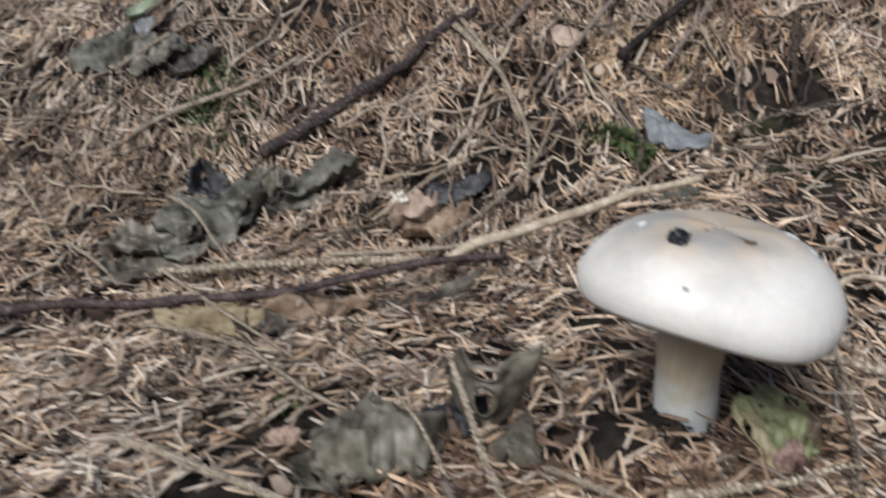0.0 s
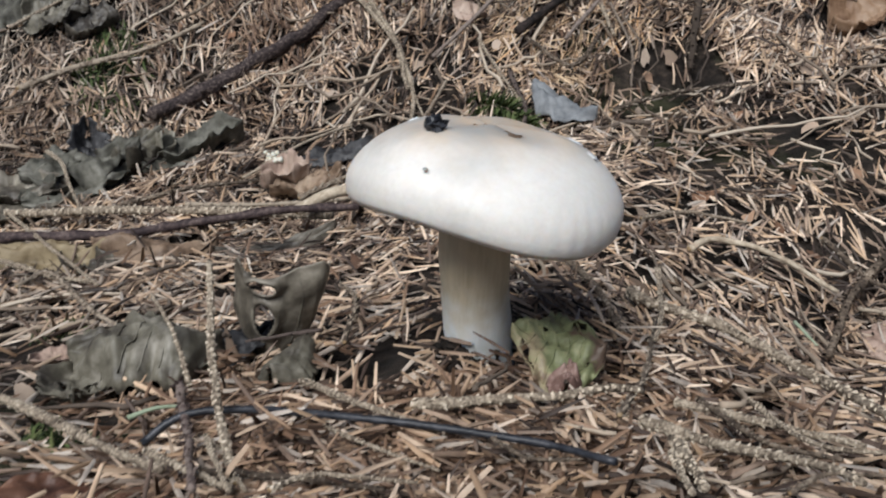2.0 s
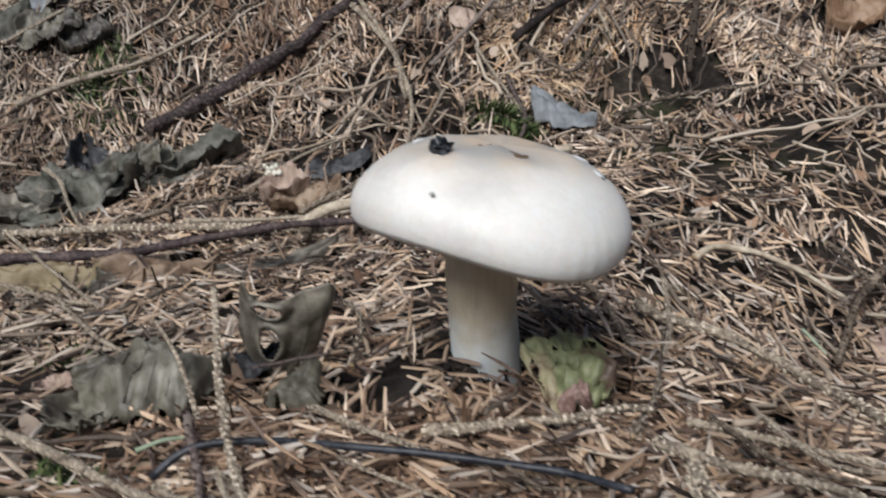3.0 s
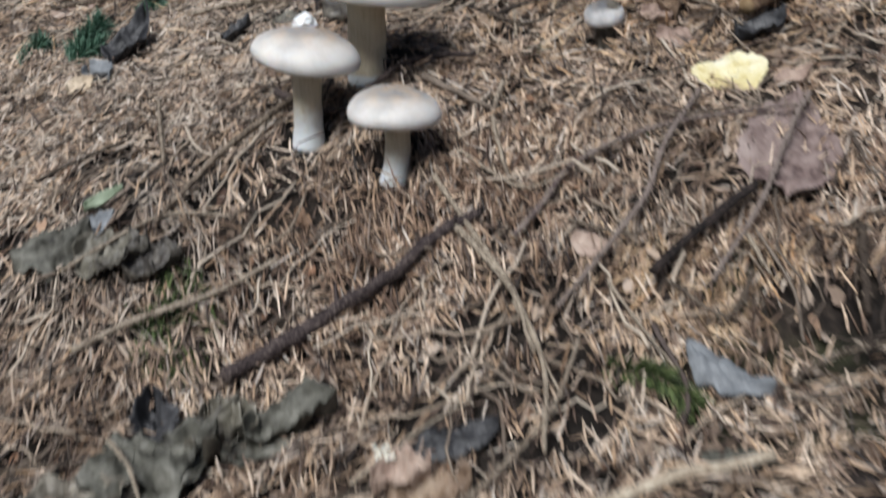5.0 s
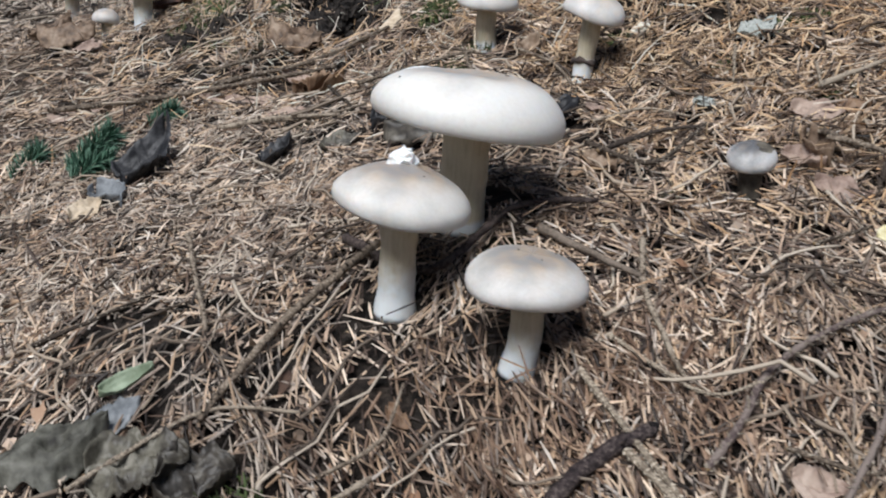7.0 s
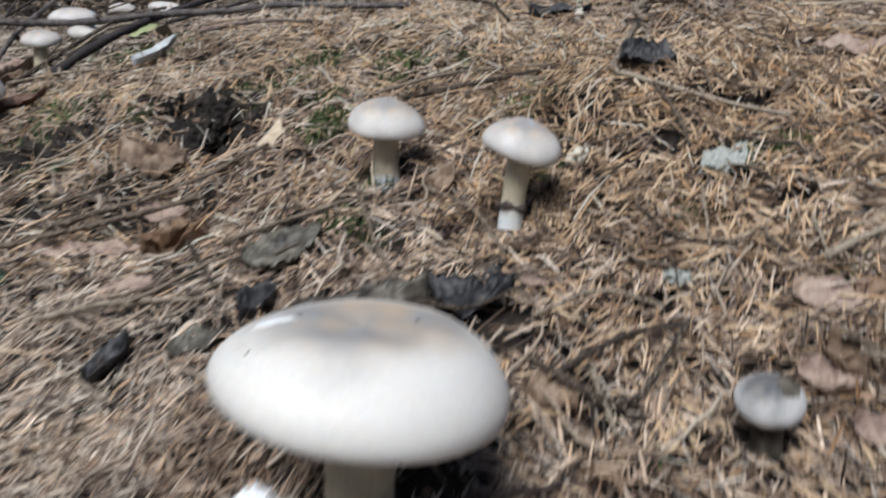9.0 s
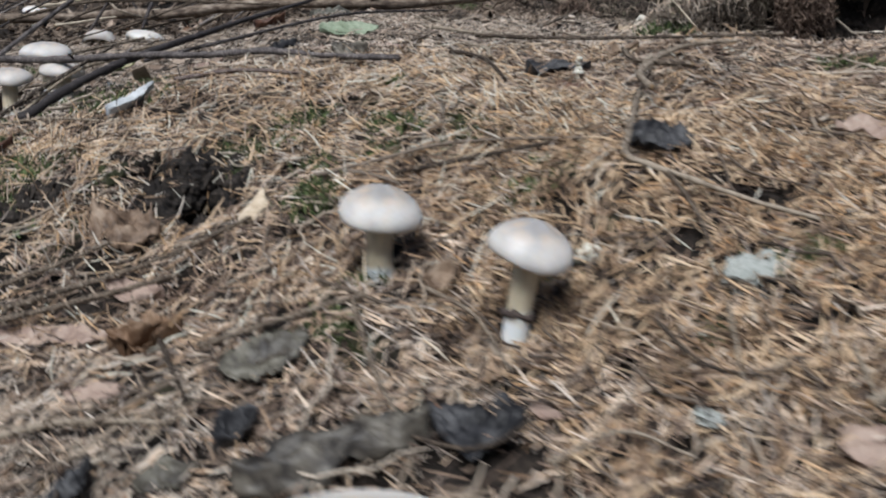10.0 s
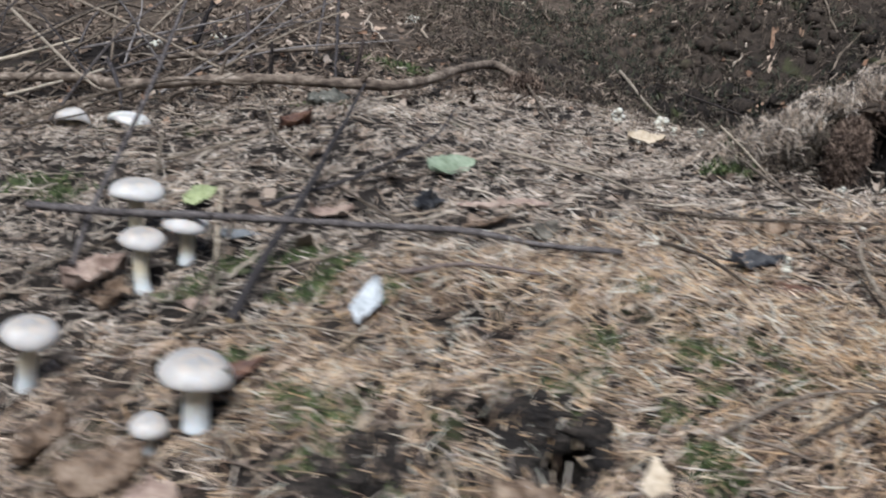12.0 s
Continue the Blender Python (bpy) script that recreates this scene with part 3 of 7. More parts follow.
def shelter(x, y, z):
    i, j = ((np.ravel(x) - CX0) / CELL).astype(int), ((np.ravel(y) - CY0) / CELL).astype(int)
    ok = (i >= 0) & (i < COVER.shape[0]) & (j >= 0) & (j < COVER.shape[1])
    np.minimum.at(COVER, (i[ok], j[ok]), np.broadcast_to(z, np.shape(x)).ravel()[ok])


def cover_at(cover, x, y):
    i, j = ((x - CX0) / CELL).astype(int), ((y - CY0) / CELL).astype(int)
    ok = (i >= 0) & (i < COVER.shape[0]) & (j >= 0) & (j < COVER.shape[1])
    return np.where(ok, cover[np.clip(i, 0, COVER.shape[0] - 1), np.clip(j, 0, COVER.shape[1] - 1)], 9.0)


def strew(name, mat, x0, x1, y0, y1, count, length, width, tilt, seed, label, keep=None, pile=0.006, bend=0.06):
    """Strewn needles in a stretch of the floor: small bundles that share a direction, laid along the ground's slope."""
    rng = np.random.default_rng(seed)
    bundle = 6
    k = int(0.82 * count) // bundle
    bx, by, ba = rng.uniform(x0, x1, k), rng.uniform(y0, y1, k), rng.uniform(0, 2 * math.pi, k)
    comb = np.exp(-((by - 0.74) / 0.16) ** 2) * 0.75 + 0.35 * np.clip(value_noise(bx, by, 0.12, 77), 0, 1)
    swirl = 3.0 * value_noise(bx, by, 0.055, 79) + 1.6 * value_noise(bx, by, 0.02, 80)
    by = by + 0.08 * value_noise(bx, by, 0.15, 85)
    ba = np.where(rng.random(k) < 0.62, swirl, ba)
    ba = np.where(rng.random(k) < comb, 1.57 + 0.6 * value_noise(bx, by, 0.10, 78) + rng.normal(0, 0.35, k), ba)
    ba = np.where((by > 1.45) & (rng.random(k) < 0.5), -0.30 + 0.9 * value_noise(bx, by, 0.09, 83) + rng.normal(0, 0.25, k), ba)
    x = np.repeat(bx, bundle) + rng.normal(0, length * 0.36, k * bundle)
    y = np.repeat(by, bundle) + rng.normal(0, length * 0.36, k * bundle)
    a = np.repeat(ba, bundle) + rng.normal(0, 0.22, k * bundle) * np.where(rng.random(k * bundle) < 0.22, 5.0, 1.0)
    ok = np.ones(len(x), bool)
    for hx, hy, hr, amount in HOLES:
        d = np.hypot(x - hx, y - hy) / (hr * (1 + 0.45 * value_noise(x, y, 0.022, 81) + 0.25 * value_noise(x, y, 0.05, 82)))
        ok &= rng.random(len(x)) > amount * np.clip((1.15 - d) / 0.35, 0, 1)
    ok &= rng.random(len(x)) < np.clip(np.minimum(x - x0, x1 - x) / min(0.24, 0.16 * (x1 - x0)) + 0.12 + 0.25 * value_noise(x, y, 0.07, 84), 0, 1)
    bare = 0.9 * value_noise(x, y, 0.11, 41) + 0.85 * value_noise(x, y, 0.032, 42)
    ok &= (bare > np.where(y < 1.25, -0.64, np.where(y > 1.95, -0.95, -0.60))) | (rng.random(len(x)) < 0.30)
    if keep is not None:
        ok &= keep(x, y, rng)
    level = np.repeat(rng.random(k), bundle)
    x, y, a = x[ok], y[ok], a[ok]
    n = len(x)
    e = 0.006
    z = floor_height(x, y)
    slope = ((floor_height(x + e, y) - floor_height(x - e, y)) * np.cos(a) + (floor_height(x, y + e) - floor_height(x, y - e)) * np.sin(a)) / (2 * e)
    lift = np.abs(rng.normal(0, 1.35 * tilt, n)) * np.where(rng.random(n) < 0.06, 2.5, 1.0) * np.where(rng.random(n) < 0.5, 1, -1)
    lengths = length * rng.uniform(0.65, 1.3, n)
    lie = np.arctan(slope) + lift
    ways = np.stack([np.cos(a) * np.cos(lie), np.sin(a) * np.cos(lie), np.sin(lie)], 1)
    heap = 1.45 * pile * np.clip(0.55 + 0.4 * value_noise(x, y, 0.05, 44) + 0.6 * value_noise(x, y, 0.016, 45), 0.04, 1.5)
    h = (0.55 * level[ok] + 0.45 * rng.random(n)) ** 1.15 * heap + np.abs(np.sin(lift)) * lengths * 0.35
    z = z + h
    drop, clear = np.zeros(n), np.ones(n, bool)
    for sx, sy, sr in STEMS:
        for q in (-0.5, -0.25, 0.0, 0.25, 0.5):
            clear &= np.hypot(x + ways[:, 0] * lengths * q - sx, y + ways[:, 1] * lengths * q - sy) > sr
    for q in (-0.5, -0.25, 0.0, 0.25, 0.5):
        p = np.stack([x, y, z], 1) + ways * (lengths * q)[:, None]
        drop = np.maximum(drop, p[:, 2] - cover_at(COVER, p[:, 0], p[:, 1]) + 0.0015)
    z = z - np.where(rng.random(n) < 0.93, drop, 0.0)
    v, f = blades(np.stack([x, y, z], 1)[clear], ways[clear], lengths[clear], width * rng.uniform(0.7, 1.25, clear.sum()), rng.normal(0, bend, (clear.sum(), 2)), rng)
    return tagged(quads(name, v, f, mat), label, "needle litter", kind="stuff")


def golden(x, y, rng):
    """The straw-coloured drift over the mound."""
    d = np.exp(-((x - 0.08) / 0.40) ** 2 - ((y - 1.78) / 0.30) ** 2) + 0.12 * np.exp(-((x - 0.40) / 0.26) ** 2 - ((y - 1.30) / 0.26) ** 2)
    d = d + 0.6 * np.exp(-((x + 0.44) / 0.16) ** 2 - ((y - 1.86) / 0.2) ** 2)
    return rng.random(len(x)) < d * (1.0 + 0.5 * value_noise(x, y, 0.08, 51))


def open_bank(x, y, rng):
    """The mossy bank carries less litter."""
    return (rng.random(len(x)) < 0.75) | (x < 1.7 + 0.3 * value_noise(x, y, 0.5, 52)) | (y < 3.5)


def torn_bank(x, y, rng):
    """The torn-up bank behind the root mound."""
    return x + 0.55 * (y - 3.2) > 1.15 + 0.45 * value_noise(x, y, 0.35, 54) + 0.2 * rng.normal(size=len(x))


def outskirts(x, y, rng):
    """Thin litter round the part that the path looks at, fading away from it."""
    inside = ((x > -0.28) & (x < 0.54) & (y > 0.16) & (y < 2.1)) | ((x > -0.72) & (x < 0.72) & (y > 1.2) & (y < 2.1)) | ((x > -1.08) & (x < 1.78) & (y > 2.07))
    away = np.hypot(np.maximum(np.maximum(-0.5 - x, x - 0.8), 0), np.maximum(0.15 - y, 0))
    return ~inside & (rng.random(len(x)) < np.exp(-(away / 0.75) ** 2))


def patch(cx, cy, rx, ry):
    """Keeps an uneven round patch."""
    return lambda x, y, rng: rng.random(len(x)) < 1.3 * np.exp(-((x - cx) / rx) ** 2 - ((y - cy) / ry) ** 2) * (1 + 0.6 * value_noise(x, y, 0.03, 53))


def twiglets(name, mat, x0, x1, y0, y1, count, length, radius, seed, label):
    """Thin broken twig ends lying about, too many to count."""
    rng = np.random.default_rng(seed)
    pieces = []
    for k in range(count):
        x, y, a = rng.uniform(x0, x1), rng.uniform(y0, y1), rng.uniform(0, 6.283)
        size = length * rng.uniform(0.4, 1.5)
        t = np.linspace(-0.5, 0.5, 7)
        bow = rng.normal(0, 0.18) * (0.25 - t * t) + 0.04 * rng.normal(size=7)
        px, py = x + size * (t * math.cos(a) - bow * math.sin(a)), y + size * (t * math.sin(a) + bow * math.cos(a))
        pz = floor_height(px, py) + 0.007 + np.abs(rng.normal(0, 0.006)) + t * size * rng.normal(0, 0.10)
        if (pz > cover_at(COVER, px, py)).any() and rng.random() < 0.9:
            continue
        if any((np.hypot(px - sx, py - sy) < sr + 0.002).any() for sx, sy, sr in STEMS):
            continue
        v, f, _ = tube(np.stack([px, py, pz], 1), radius * rng.uniform(0.6, 1.4) * np.linspace(1.1, 0.6, 7), 5, seed + k, 0.12)
        pieces.append((v, f))
    v, f = joined(pieces)
    return tagged(quads(name, v, f, mat), label, "twig litter", kind="stuff")


def flakes(name, mat, x0, x1, y0, y1, count, size, seed, label):
    """Small broken curled leaf scraps."""
    rng = np.random.default_rng(seed)
    x, y = rng.uniform(x0, x1, count), rng.uniform(y0, y1, count)
    s, a = size * rng.uniform(0.4, 1.5, count), rng.uniform(0, 2 * math.pi, count)
    free = cover_at(COVER, x, y) > floor_height(x, y) + 0.012
    for sx, sy, sr in STEMS:
        free &= np.hypot(x - sx, y - sy) > sr + s
    pieces = []
    base = np.array([(u, v) for u in (-0.5, 0, 0.5) for v in (-0.35, 0, 0.35)])
    f = grid_faces(3, 3)
    for i in np.flatnonzero(free):
        p = base * (1 + rng.normal(0, 0.28, (9, 2)))
        p[[0, 2, 6, 8]] *= rng.uniform(0.35, 0.9, (4, 1))
        c, d = math.cos(a[i]), math.sin(a[i])
        px, py = x[i] + s[i] * (p[:, 0] * c - p[:, 1] * d), y[i] + s[i] * (p[:, 0] * d + p[:, 1] * c)
        curl = s[i] * (rng.normal(0, 0.35) * p[:, 1] ** 2 * 4 + rng.normal(0, 0.3) * p[:, 0] + rng.normal(0, 0.3) * p[:, 1] + 0.12)
        pieces.append((np.stack([px, py, curl], 1), f))
    v, f = joined(pieces)
    v[:, 2] = np.maximum(v[:, 2], -0.002) + floor_height(v[:, 0], v[:, 1]) + 0.004
    ob = tagged(quads(name, v, f, mat), label, "leaf litter", kind="stuff")
    return ob


# ---- mushrooms ----


def cap_material(radius, pale, middle, amount, offset, reach):
    return material("clouded_cap_skin", pale, 0.48, 420 * 0.043 / radius, 0.9 / radius, 0.22, 0.0008, sss=0.35, spec=0.4,
                    extra=cap_tint(radius, middle, amount, offset, reach))


def stem_material(foot):
    """Cream stem flesh that turns bluish white and woolly towards the foot."""
    def woolly(n, l, tc, color):
        sep = n.new("ShaderNodeSeparateXYZ")
        l.new(tc.outputs["Object"], sep.inputs[0])
        t = n.new("ShaderNodeTexNoise")
        t.inputs["Scale"].default_value, t.inputs["Detail"].default_value = 160.0, 4.0
        l.new(tc.outputs["Object"], t.inputs["Vector"])
        add = n.new("ShaderNodeMath")
        add.operation = "MULTIPLY_ADD"
        add.inputs[1].default_value = foot * 0.9
        l.new(t.outputs["Fac"], add.inputs[0])
        l.new(sep.outputs["Z"], add.inputs[2])
        rng = n.new("ShaderNodeMapRange")
        rng.inputs["From Min"].default_value, rng.inputs["From Max"].default_value = foot * 0.75, foot * 1.6
        rng.inputs["To Min"].default_value, rng.inputs["To Max"].default_value = 0.9, 0.0
        l.new(add.outputs[0], rng.inputs["Value"])
        mix = n.new("ShaderNodeMix")
        mix.data_type = "RGBA"
        l.new(rng.outputs["Result"], mix.inputs["Factor"])
        l.new(color, mix.inputs["A"])
        mix.inputs["B"].default_value = (0.68, 0.72, 0.74, 1)
        return mix.outputs["Result"]
    return material("mushroom_stem_flesh", [(0.45, 0.39, 0.275), (0.54, 0.475, 0.345), (0.60, 0.535, 0.40)], 0.6, 420, 70, 0.5, 0.0006, streak=(1, 1, 0.12), sss=0.25,
                    spec=0.25, extra=woolly)


PALE_CAP = [(0.640, 0.621, 0.585), (0.680, 0.662, 0.626), (0.710, 0.696, 0.664)]
DULL_CAP = [(0.585, 0.565, 0.535), (0.63, 0.612, 0.585), (0.67, 0.655, 0.63)]
WORN_CAP = [(0.50, 0.47, 0.44), (0.55, 0.522, 0.492), (0.60, 0.575, 0.545)]
GREY_DISC = (0.36, 0.315, 0.275)


def mushroom(base, top, radius, thick, stem_radius, label, tilt=(0, 0), dish=0.0, knob=0.0, wave=0.02, roundness=2.4, seed=0,
             bulge=1.15, bend=0.0, wool=0.25, disc=0.55, drop=0.32, stretch=(1.0, 1.0), pale=None, middle=GREY_DISC, offset=(0.0, 0.0), patches=(), stem_mat=None, ribs=0.0, joint=0.0, flare=(0.0, 0.0), reach=1.18):
    """A clouded agaric: base (x, y), top (x, y, z of the cap's rim plane), cap, gills and stem as parts."""
    rng = np.random.default_rng(seed)
    bz = at(*base)
    root = tagged(new("mushroom"), label, "mushroom", "pale clouded mushrooms")
    root.location = (*base, bz)
    rel = np.array([top[0] - base[0], top[1] - base[1], top[2] - bz])
    # cap
    n_a, phases = 192 if ribs else 72, rng.uniform(0, 6.28, 6)
    a = np.linspace(0, 2 * math.pi, n_a, endpoint=False)
    rim = 1 + wave * (np.sin(2 * a + phases[0]) + 0.6 * np.sin(3 * a + phases[1]) + 0.35 * np.sin(5 * a + phases[2]))
    lift = thick * 0.16 * (wave / 0.02) * (np.sin(2 * a + phases[3]) + 0.5 * np.sin(3 * a + phases[4])) + thick * flare[1] * np.clip(np.cos(a - radians(flare[0])), 0, 1) ** 2
    s = np.concatenate([[0.0015], np.linspace(0.06, 0.9, 17), [0.94, 0.97, 0.99, 1.0]])
    z = thick * (1 - s ** roundness) ** 0.62 - dish * thick * np.exp(-(s / 0.38) ** 2) + knob * thick * np.exp(-(s / 0.16) ** 2)
    s = np.concatenate([s, [0.998, 0.985, 0.955, 0.92, 0.88, 0.6, 0.35, 0.2]])
    z = np.concatenate([z, thick * np.array([-drop * 0.35, -drop * 0.75, -drop, -drop * 0.95, -drop * 0.75, -0.02, 0.08, 0.05])])
    ring_r = radius * s[:, None] * (1 + (rim - 1)[None] * s[:, None] ** 2)
    lumps = 1 + 0.03 * np.sin(a * 4 + phases[5])[None] * np.sin(s * 5)[:, None]
    furrow = ribs * np.sin(52 * a + 2.0 * np.sin(3 * a)) * (0.6 + 0.4 * np.sin(5 * a))[None] * np.exp(-((s[:, None] - 1.0) / 0.10) ** 2)
    ring_r = ring_r * (1 + furrow)
    v = np.stack([ring_r * np.cos(a) * stretch[0], ring_r * np.sin(a) * stretch[1], z[:, None] * lumps + lift[None] * s[:, None] ** 3], -1)
    cap = part("cap", v.reshape(-1, 3), grid_faces(len(s), n_a, True), cap_material(radius, pale or PALE_CAP, middle, disc, offset, reach), root)
    cap.matrix_basis = pose(*rel, tilt[0], tilt[1], 0)
    # bare or soiled patches: x and y in cap radii, size, stretch, turn
    for name, px, py, size, long, turn, mat, note in patches:
        g = np.linspace(0.001, 1, 7)[:, None] * (1 + 0.35 * value_noise(np.cos(a[::3]) * 2 + px * 9, np.sin(a[::3]) * 2 + py * 9, 1.0, seed))[None]
        ex, ey = g * np.cos(a[::3]) * size * long, g * np.sin(a[::3]) * size
        c, d = math.cos(radians(turn)), math.sin(radians(turn))
        qx, qy = px + (ex * c - ey * d), py + (ex * d + ey * c)
        qs, qa = np.minimum(np.hypot(qx, qy), 0.995), np.arctan2(qy, qx)
        qz = thick * (1 - qs ** roundness) ** 0.62 - dish * thick * np.exp(-(qs / 0.38) ** 2) + knob * thick * np.exp(-(qs / 0.16) ** 2)
        ql = np.interp(qa, a, lift, period=2 * math.pi)
        qm = np.interp(qa, a, rim, period=2 * math.pi)
        qr = radius * qs * (1 + (qm - 1) * qs ** 2)
        qz = qz * (1 + 0.03 * np.sin(qa * 4 + phases[5]) * np.sin(qs * 5)) + ql * qs ** 3 + radius * 0.008 * (1.25 - np.linspace(0, 1, 7)[:, None] ** 4)
        qv = np.stack([qr * np.cos(qa) * stretch[0], qr * np.sin(qa) * stretch[1], qz], -1)
        part(name, qv.reshape(-1, 3), grid_faces(7, qv.shape[1], True), mat, cap, note)
    # gills, thin blades under the cap
    m = 64
    g = np.linspace(0, 2 * math.pi, m, endpoint=False)
    gv = []
    for q in g:
        c, d = math.cos(q) * stretch[0], math.sin(q) * stretch[1]
        for rr, zz in ((0.24, 0.05), (0.86, -drop * 0.5), (0.86, -drop * 0.9), (0.24, -0.2)):
            gv.append((rr * radius * c, rr * radius * d, zz * thick))
    gills = part("gills", gv, np.arange(4 * m).reshape(-1, 4), GILL, root, "cream crowded gills", False)
    gills.matrix_basis = cap.matrix_basis
    # stem
    t = np.linspace(0, 1, 22)
    foot = np.array([0, 0, -0.008])
    end = rel + np.array([0, 0, thick * 0.1])
    line = foot + (end - foot) * t[:, None]
    line[:, 0] += bend * np.sin(t * math.pi) * rel[2] + joint * t
    r = stem_radius * (1 + (bulge - 1) * np.exp(-(t / 0.22) ** 2) + 0.05 * (t - 0.5) + 0.22 * np.clip((t - 0.86) / 0.14, 0, 1) ** 2)
    r *= 1 + 0.02 * np.sin(t * 17 + phases[0])
    sv, sf, _ = tube(line, r, 28, seed, 0.012)
    ring_x, ring_y = np.meshgrid(np.linspace(-2.2, 2.2, 41) * stem_radius, np.linspace(-2.2, 2.2, 41) * stem_radius)
    near = np.hypot(ring_x, ring_y) < 1.75 * stem_radius
    shelter(base[0] + ring_x[near], base[1] + ring_y[near], floor_height(base[0] + ring_x[near], base[1] + ring_y[near]) + 0.0035)
    STEMS.append((*base, stem_radius * bulge))
    part("stem", sv, sf, stem_mat or stem_material(max(0.004, wool * rel[2])), root, "dark umber stem" if stem_mat else "cream fibrous stem with a whiter woolly foot" if wool else "cream fibrous stem")
    return root


mushroom((0.194, 0.314), (0.1907, 0.3101, 0.1753), 0.0477, 0.0233, 0.0128, "broad cream-white mushroom with flecks of soil on its tilted cap",
         (-14.6, 5.8), dish=0.05, wave=0.012, roundness=2.7, seed=1, bulge=1.04, bend=-0.02, joint=-0.0030, reach=1.05, wool=0.42, ribs=0.0020, disc=1.0, drop=0.34, offset=(-0.05, 0.02), middle=(0.40, 0.345, 0.29),
         patches=(('peeled_patch', 0.60, 0.10, 0.055, 2.2, 70, WHITE_FLESH, 'peeled white skin'), ('peeled_patch', 0.70, -0.12, 0.035, 1.6, 30, WHITE_FLESH, 'peeled white skin'),
                  ('dark_speck', 0.76, -0.05, 0.018, 1.0, 0, BLACK, 'black speck of soil'), ('peeled_patch', -0.57, 0.10, 0.028, 1.5, 40, WHITE_FLESH, 'peeled white skin'), ('dark_speck', -0.55, 0.12, 0.010, 1.0, 0, BLACK, 'black speck of soil'), ('dark_speck', 0.66, 0.05, 0.012, 1.8, 60, BARK, 'dark edge of peeled skin'), ('dark_speck', 0.72, -0.16, 0.012, 1.4, 20, BARK, 'dark edge of peeled skin'), ('dark_speck', -0.15, -0.12, 0.014, 1.4, 0, L_BROWN, 'brown speck of soil'), ('dark_speck', -0.08, -0.10, 0.011, 1.0, 0, L_BROWN, 'brown speck of soil')))
mushroom((-0.028, 0.889), (-0.025, 0.8877, 0.2077), 0.0438, 0.0231, 0.0118, "cream mushroom with a pale wood chip on its cap",
         (-1.7, 8.2), knob=0.05, wave=0.008, roundness=1.9, seed=2, bulge=1.2, wool=0.42, disc=1.0, drop=0.3, middle=(0.31, 0.26, 0.22),
         patches=(('dark_speck', -0.3, 0.2, 0.014, 1.5, 20, BARK, 'dark speck of soil'), ('dark_speck', 0.25, -0.35, 0.012, 1.0, 0, BARK, 'dark speck of soil'), ('dark_speck', 0.4, 0.2, 0.012, 2.0, 60, BARK, 'dark speck of soil')))
mushroom((0.047, 0.828), (0.0499, 0.8269, 0.179), 0.0357, 0.0175, 0.0098, "small cream mushroom with a rounded greyish cap",
         (2.2, 4), dish=0.03, wave=0.008, roundness=2.3, seed=3, pale=DULL_CAP, bulge=1.15, bend=0.06, wool=0.4, disc=1.0, drop=0.28, middle=(0.31, 0.265, 0.225),
         patches=(('dark_speck', -0.2, 0.1, 0.016, 1.5, 20, BARK, 'dark speck of soil'), ('dark_speck', 0.15, -0.2, 0.014, 1.0, 0, BARK, 'dark speck of soil'), ('dark_speck', 0.45, 0.3, 0.014, 2.0, 60, BARK, 'dark speck of soil')))
mushroom((0.015, 0.968), (0.0176, 0.9635, 0.2531), 0.0685, 0.0271, 0.0168, "large flat white mushroom standing behind two smaller ones",
         (-2.5, 4.2), dish=0.12, wave=0.012, roundness=3.4, seed=4, bulge=1.05, flare=(-10, -0.18), reach=0.92, wool=0.0, disc=1.0, drop=0.32, offset=(0.05, 0.02), middle=(0.36, 0.315, 0.275),
         patches=(('peeled_patch', -0.57, 0.0, 0.068, 2.2, 15, WHITE_FLESH, 'peeled white skin'),
                  ('dark_speck', -0.71, -0.42, 0.009, 1.2, 40, BARK, 'dark speck of soil'), ('dark_speck', 0.35, 0.1, 0.012, 1.6, 10, BARK, 'dark speck of soil'), ('dark_speck', -0.45, 0.04, 0.012, 2.6, 20, BARK, 'dark edge of peeled skin')))
# split button; the half turned from the light is coloured dark grey
mushroom((0.231, 0.991), (0.2274, 0.9866, 0.2214), 0.0181, 0.0120, 0.0085, "tiny grey mushroom button pushing out of the needles",
         (14, -8), wave=0.01, roundness=2.2, seed=5, wool=0.0, disc=0.9, pale=[(0.46, 0.455, 0.45), (0.54, 0.535, 0.53), (0.62, 0.615, 0.61)],
         middle=(0.085, 0.078, 0.075), stem_mat=L_UMBER,
         patches=(("torn_patch", 0.50, -0.05, 0.42, 1.1, 80, L_OLIVE, "unlit half of the cap, coloured dark grey"), ("torn_patch", 0.30, -0.45, 0.14, 1.6, 20, L_UMBER, "dark split in the cap")))
mushroom((0.052, 1.392), (0.0502, 1.392, 0.3051), 0.0353, 0.0243, 0.0112, "cream mushroom with a domed grey-brown cap on the mound",
         (4.9, 6.1), knob=0.06, wave=0.008, roundness=2.0, seed=6, pale=DULL_CAP, bend=-0.03, wool=0.15, disc=0.95, drop=0.22, middle=(0.36, 0.31, 0.265))
soiled = mushroom((0.146, 1.287), (0.1541, 1.2871, 0.3033), 0.0326, 0.0222, 0.0100, "cream mushroom with a conical grey-brown cap and a soiled foot",
         (5.6, 11.9), knob=0.05, wave=0.008, roundness=1.9, seed=7, pale=DULL_CAP, bulge=1.05, wool=0.3, disc=0.95, drop=0.25, middle=(0.37, 0.32, 0.28))
turn = np.linspace(0, 2 * math.pi, 29)
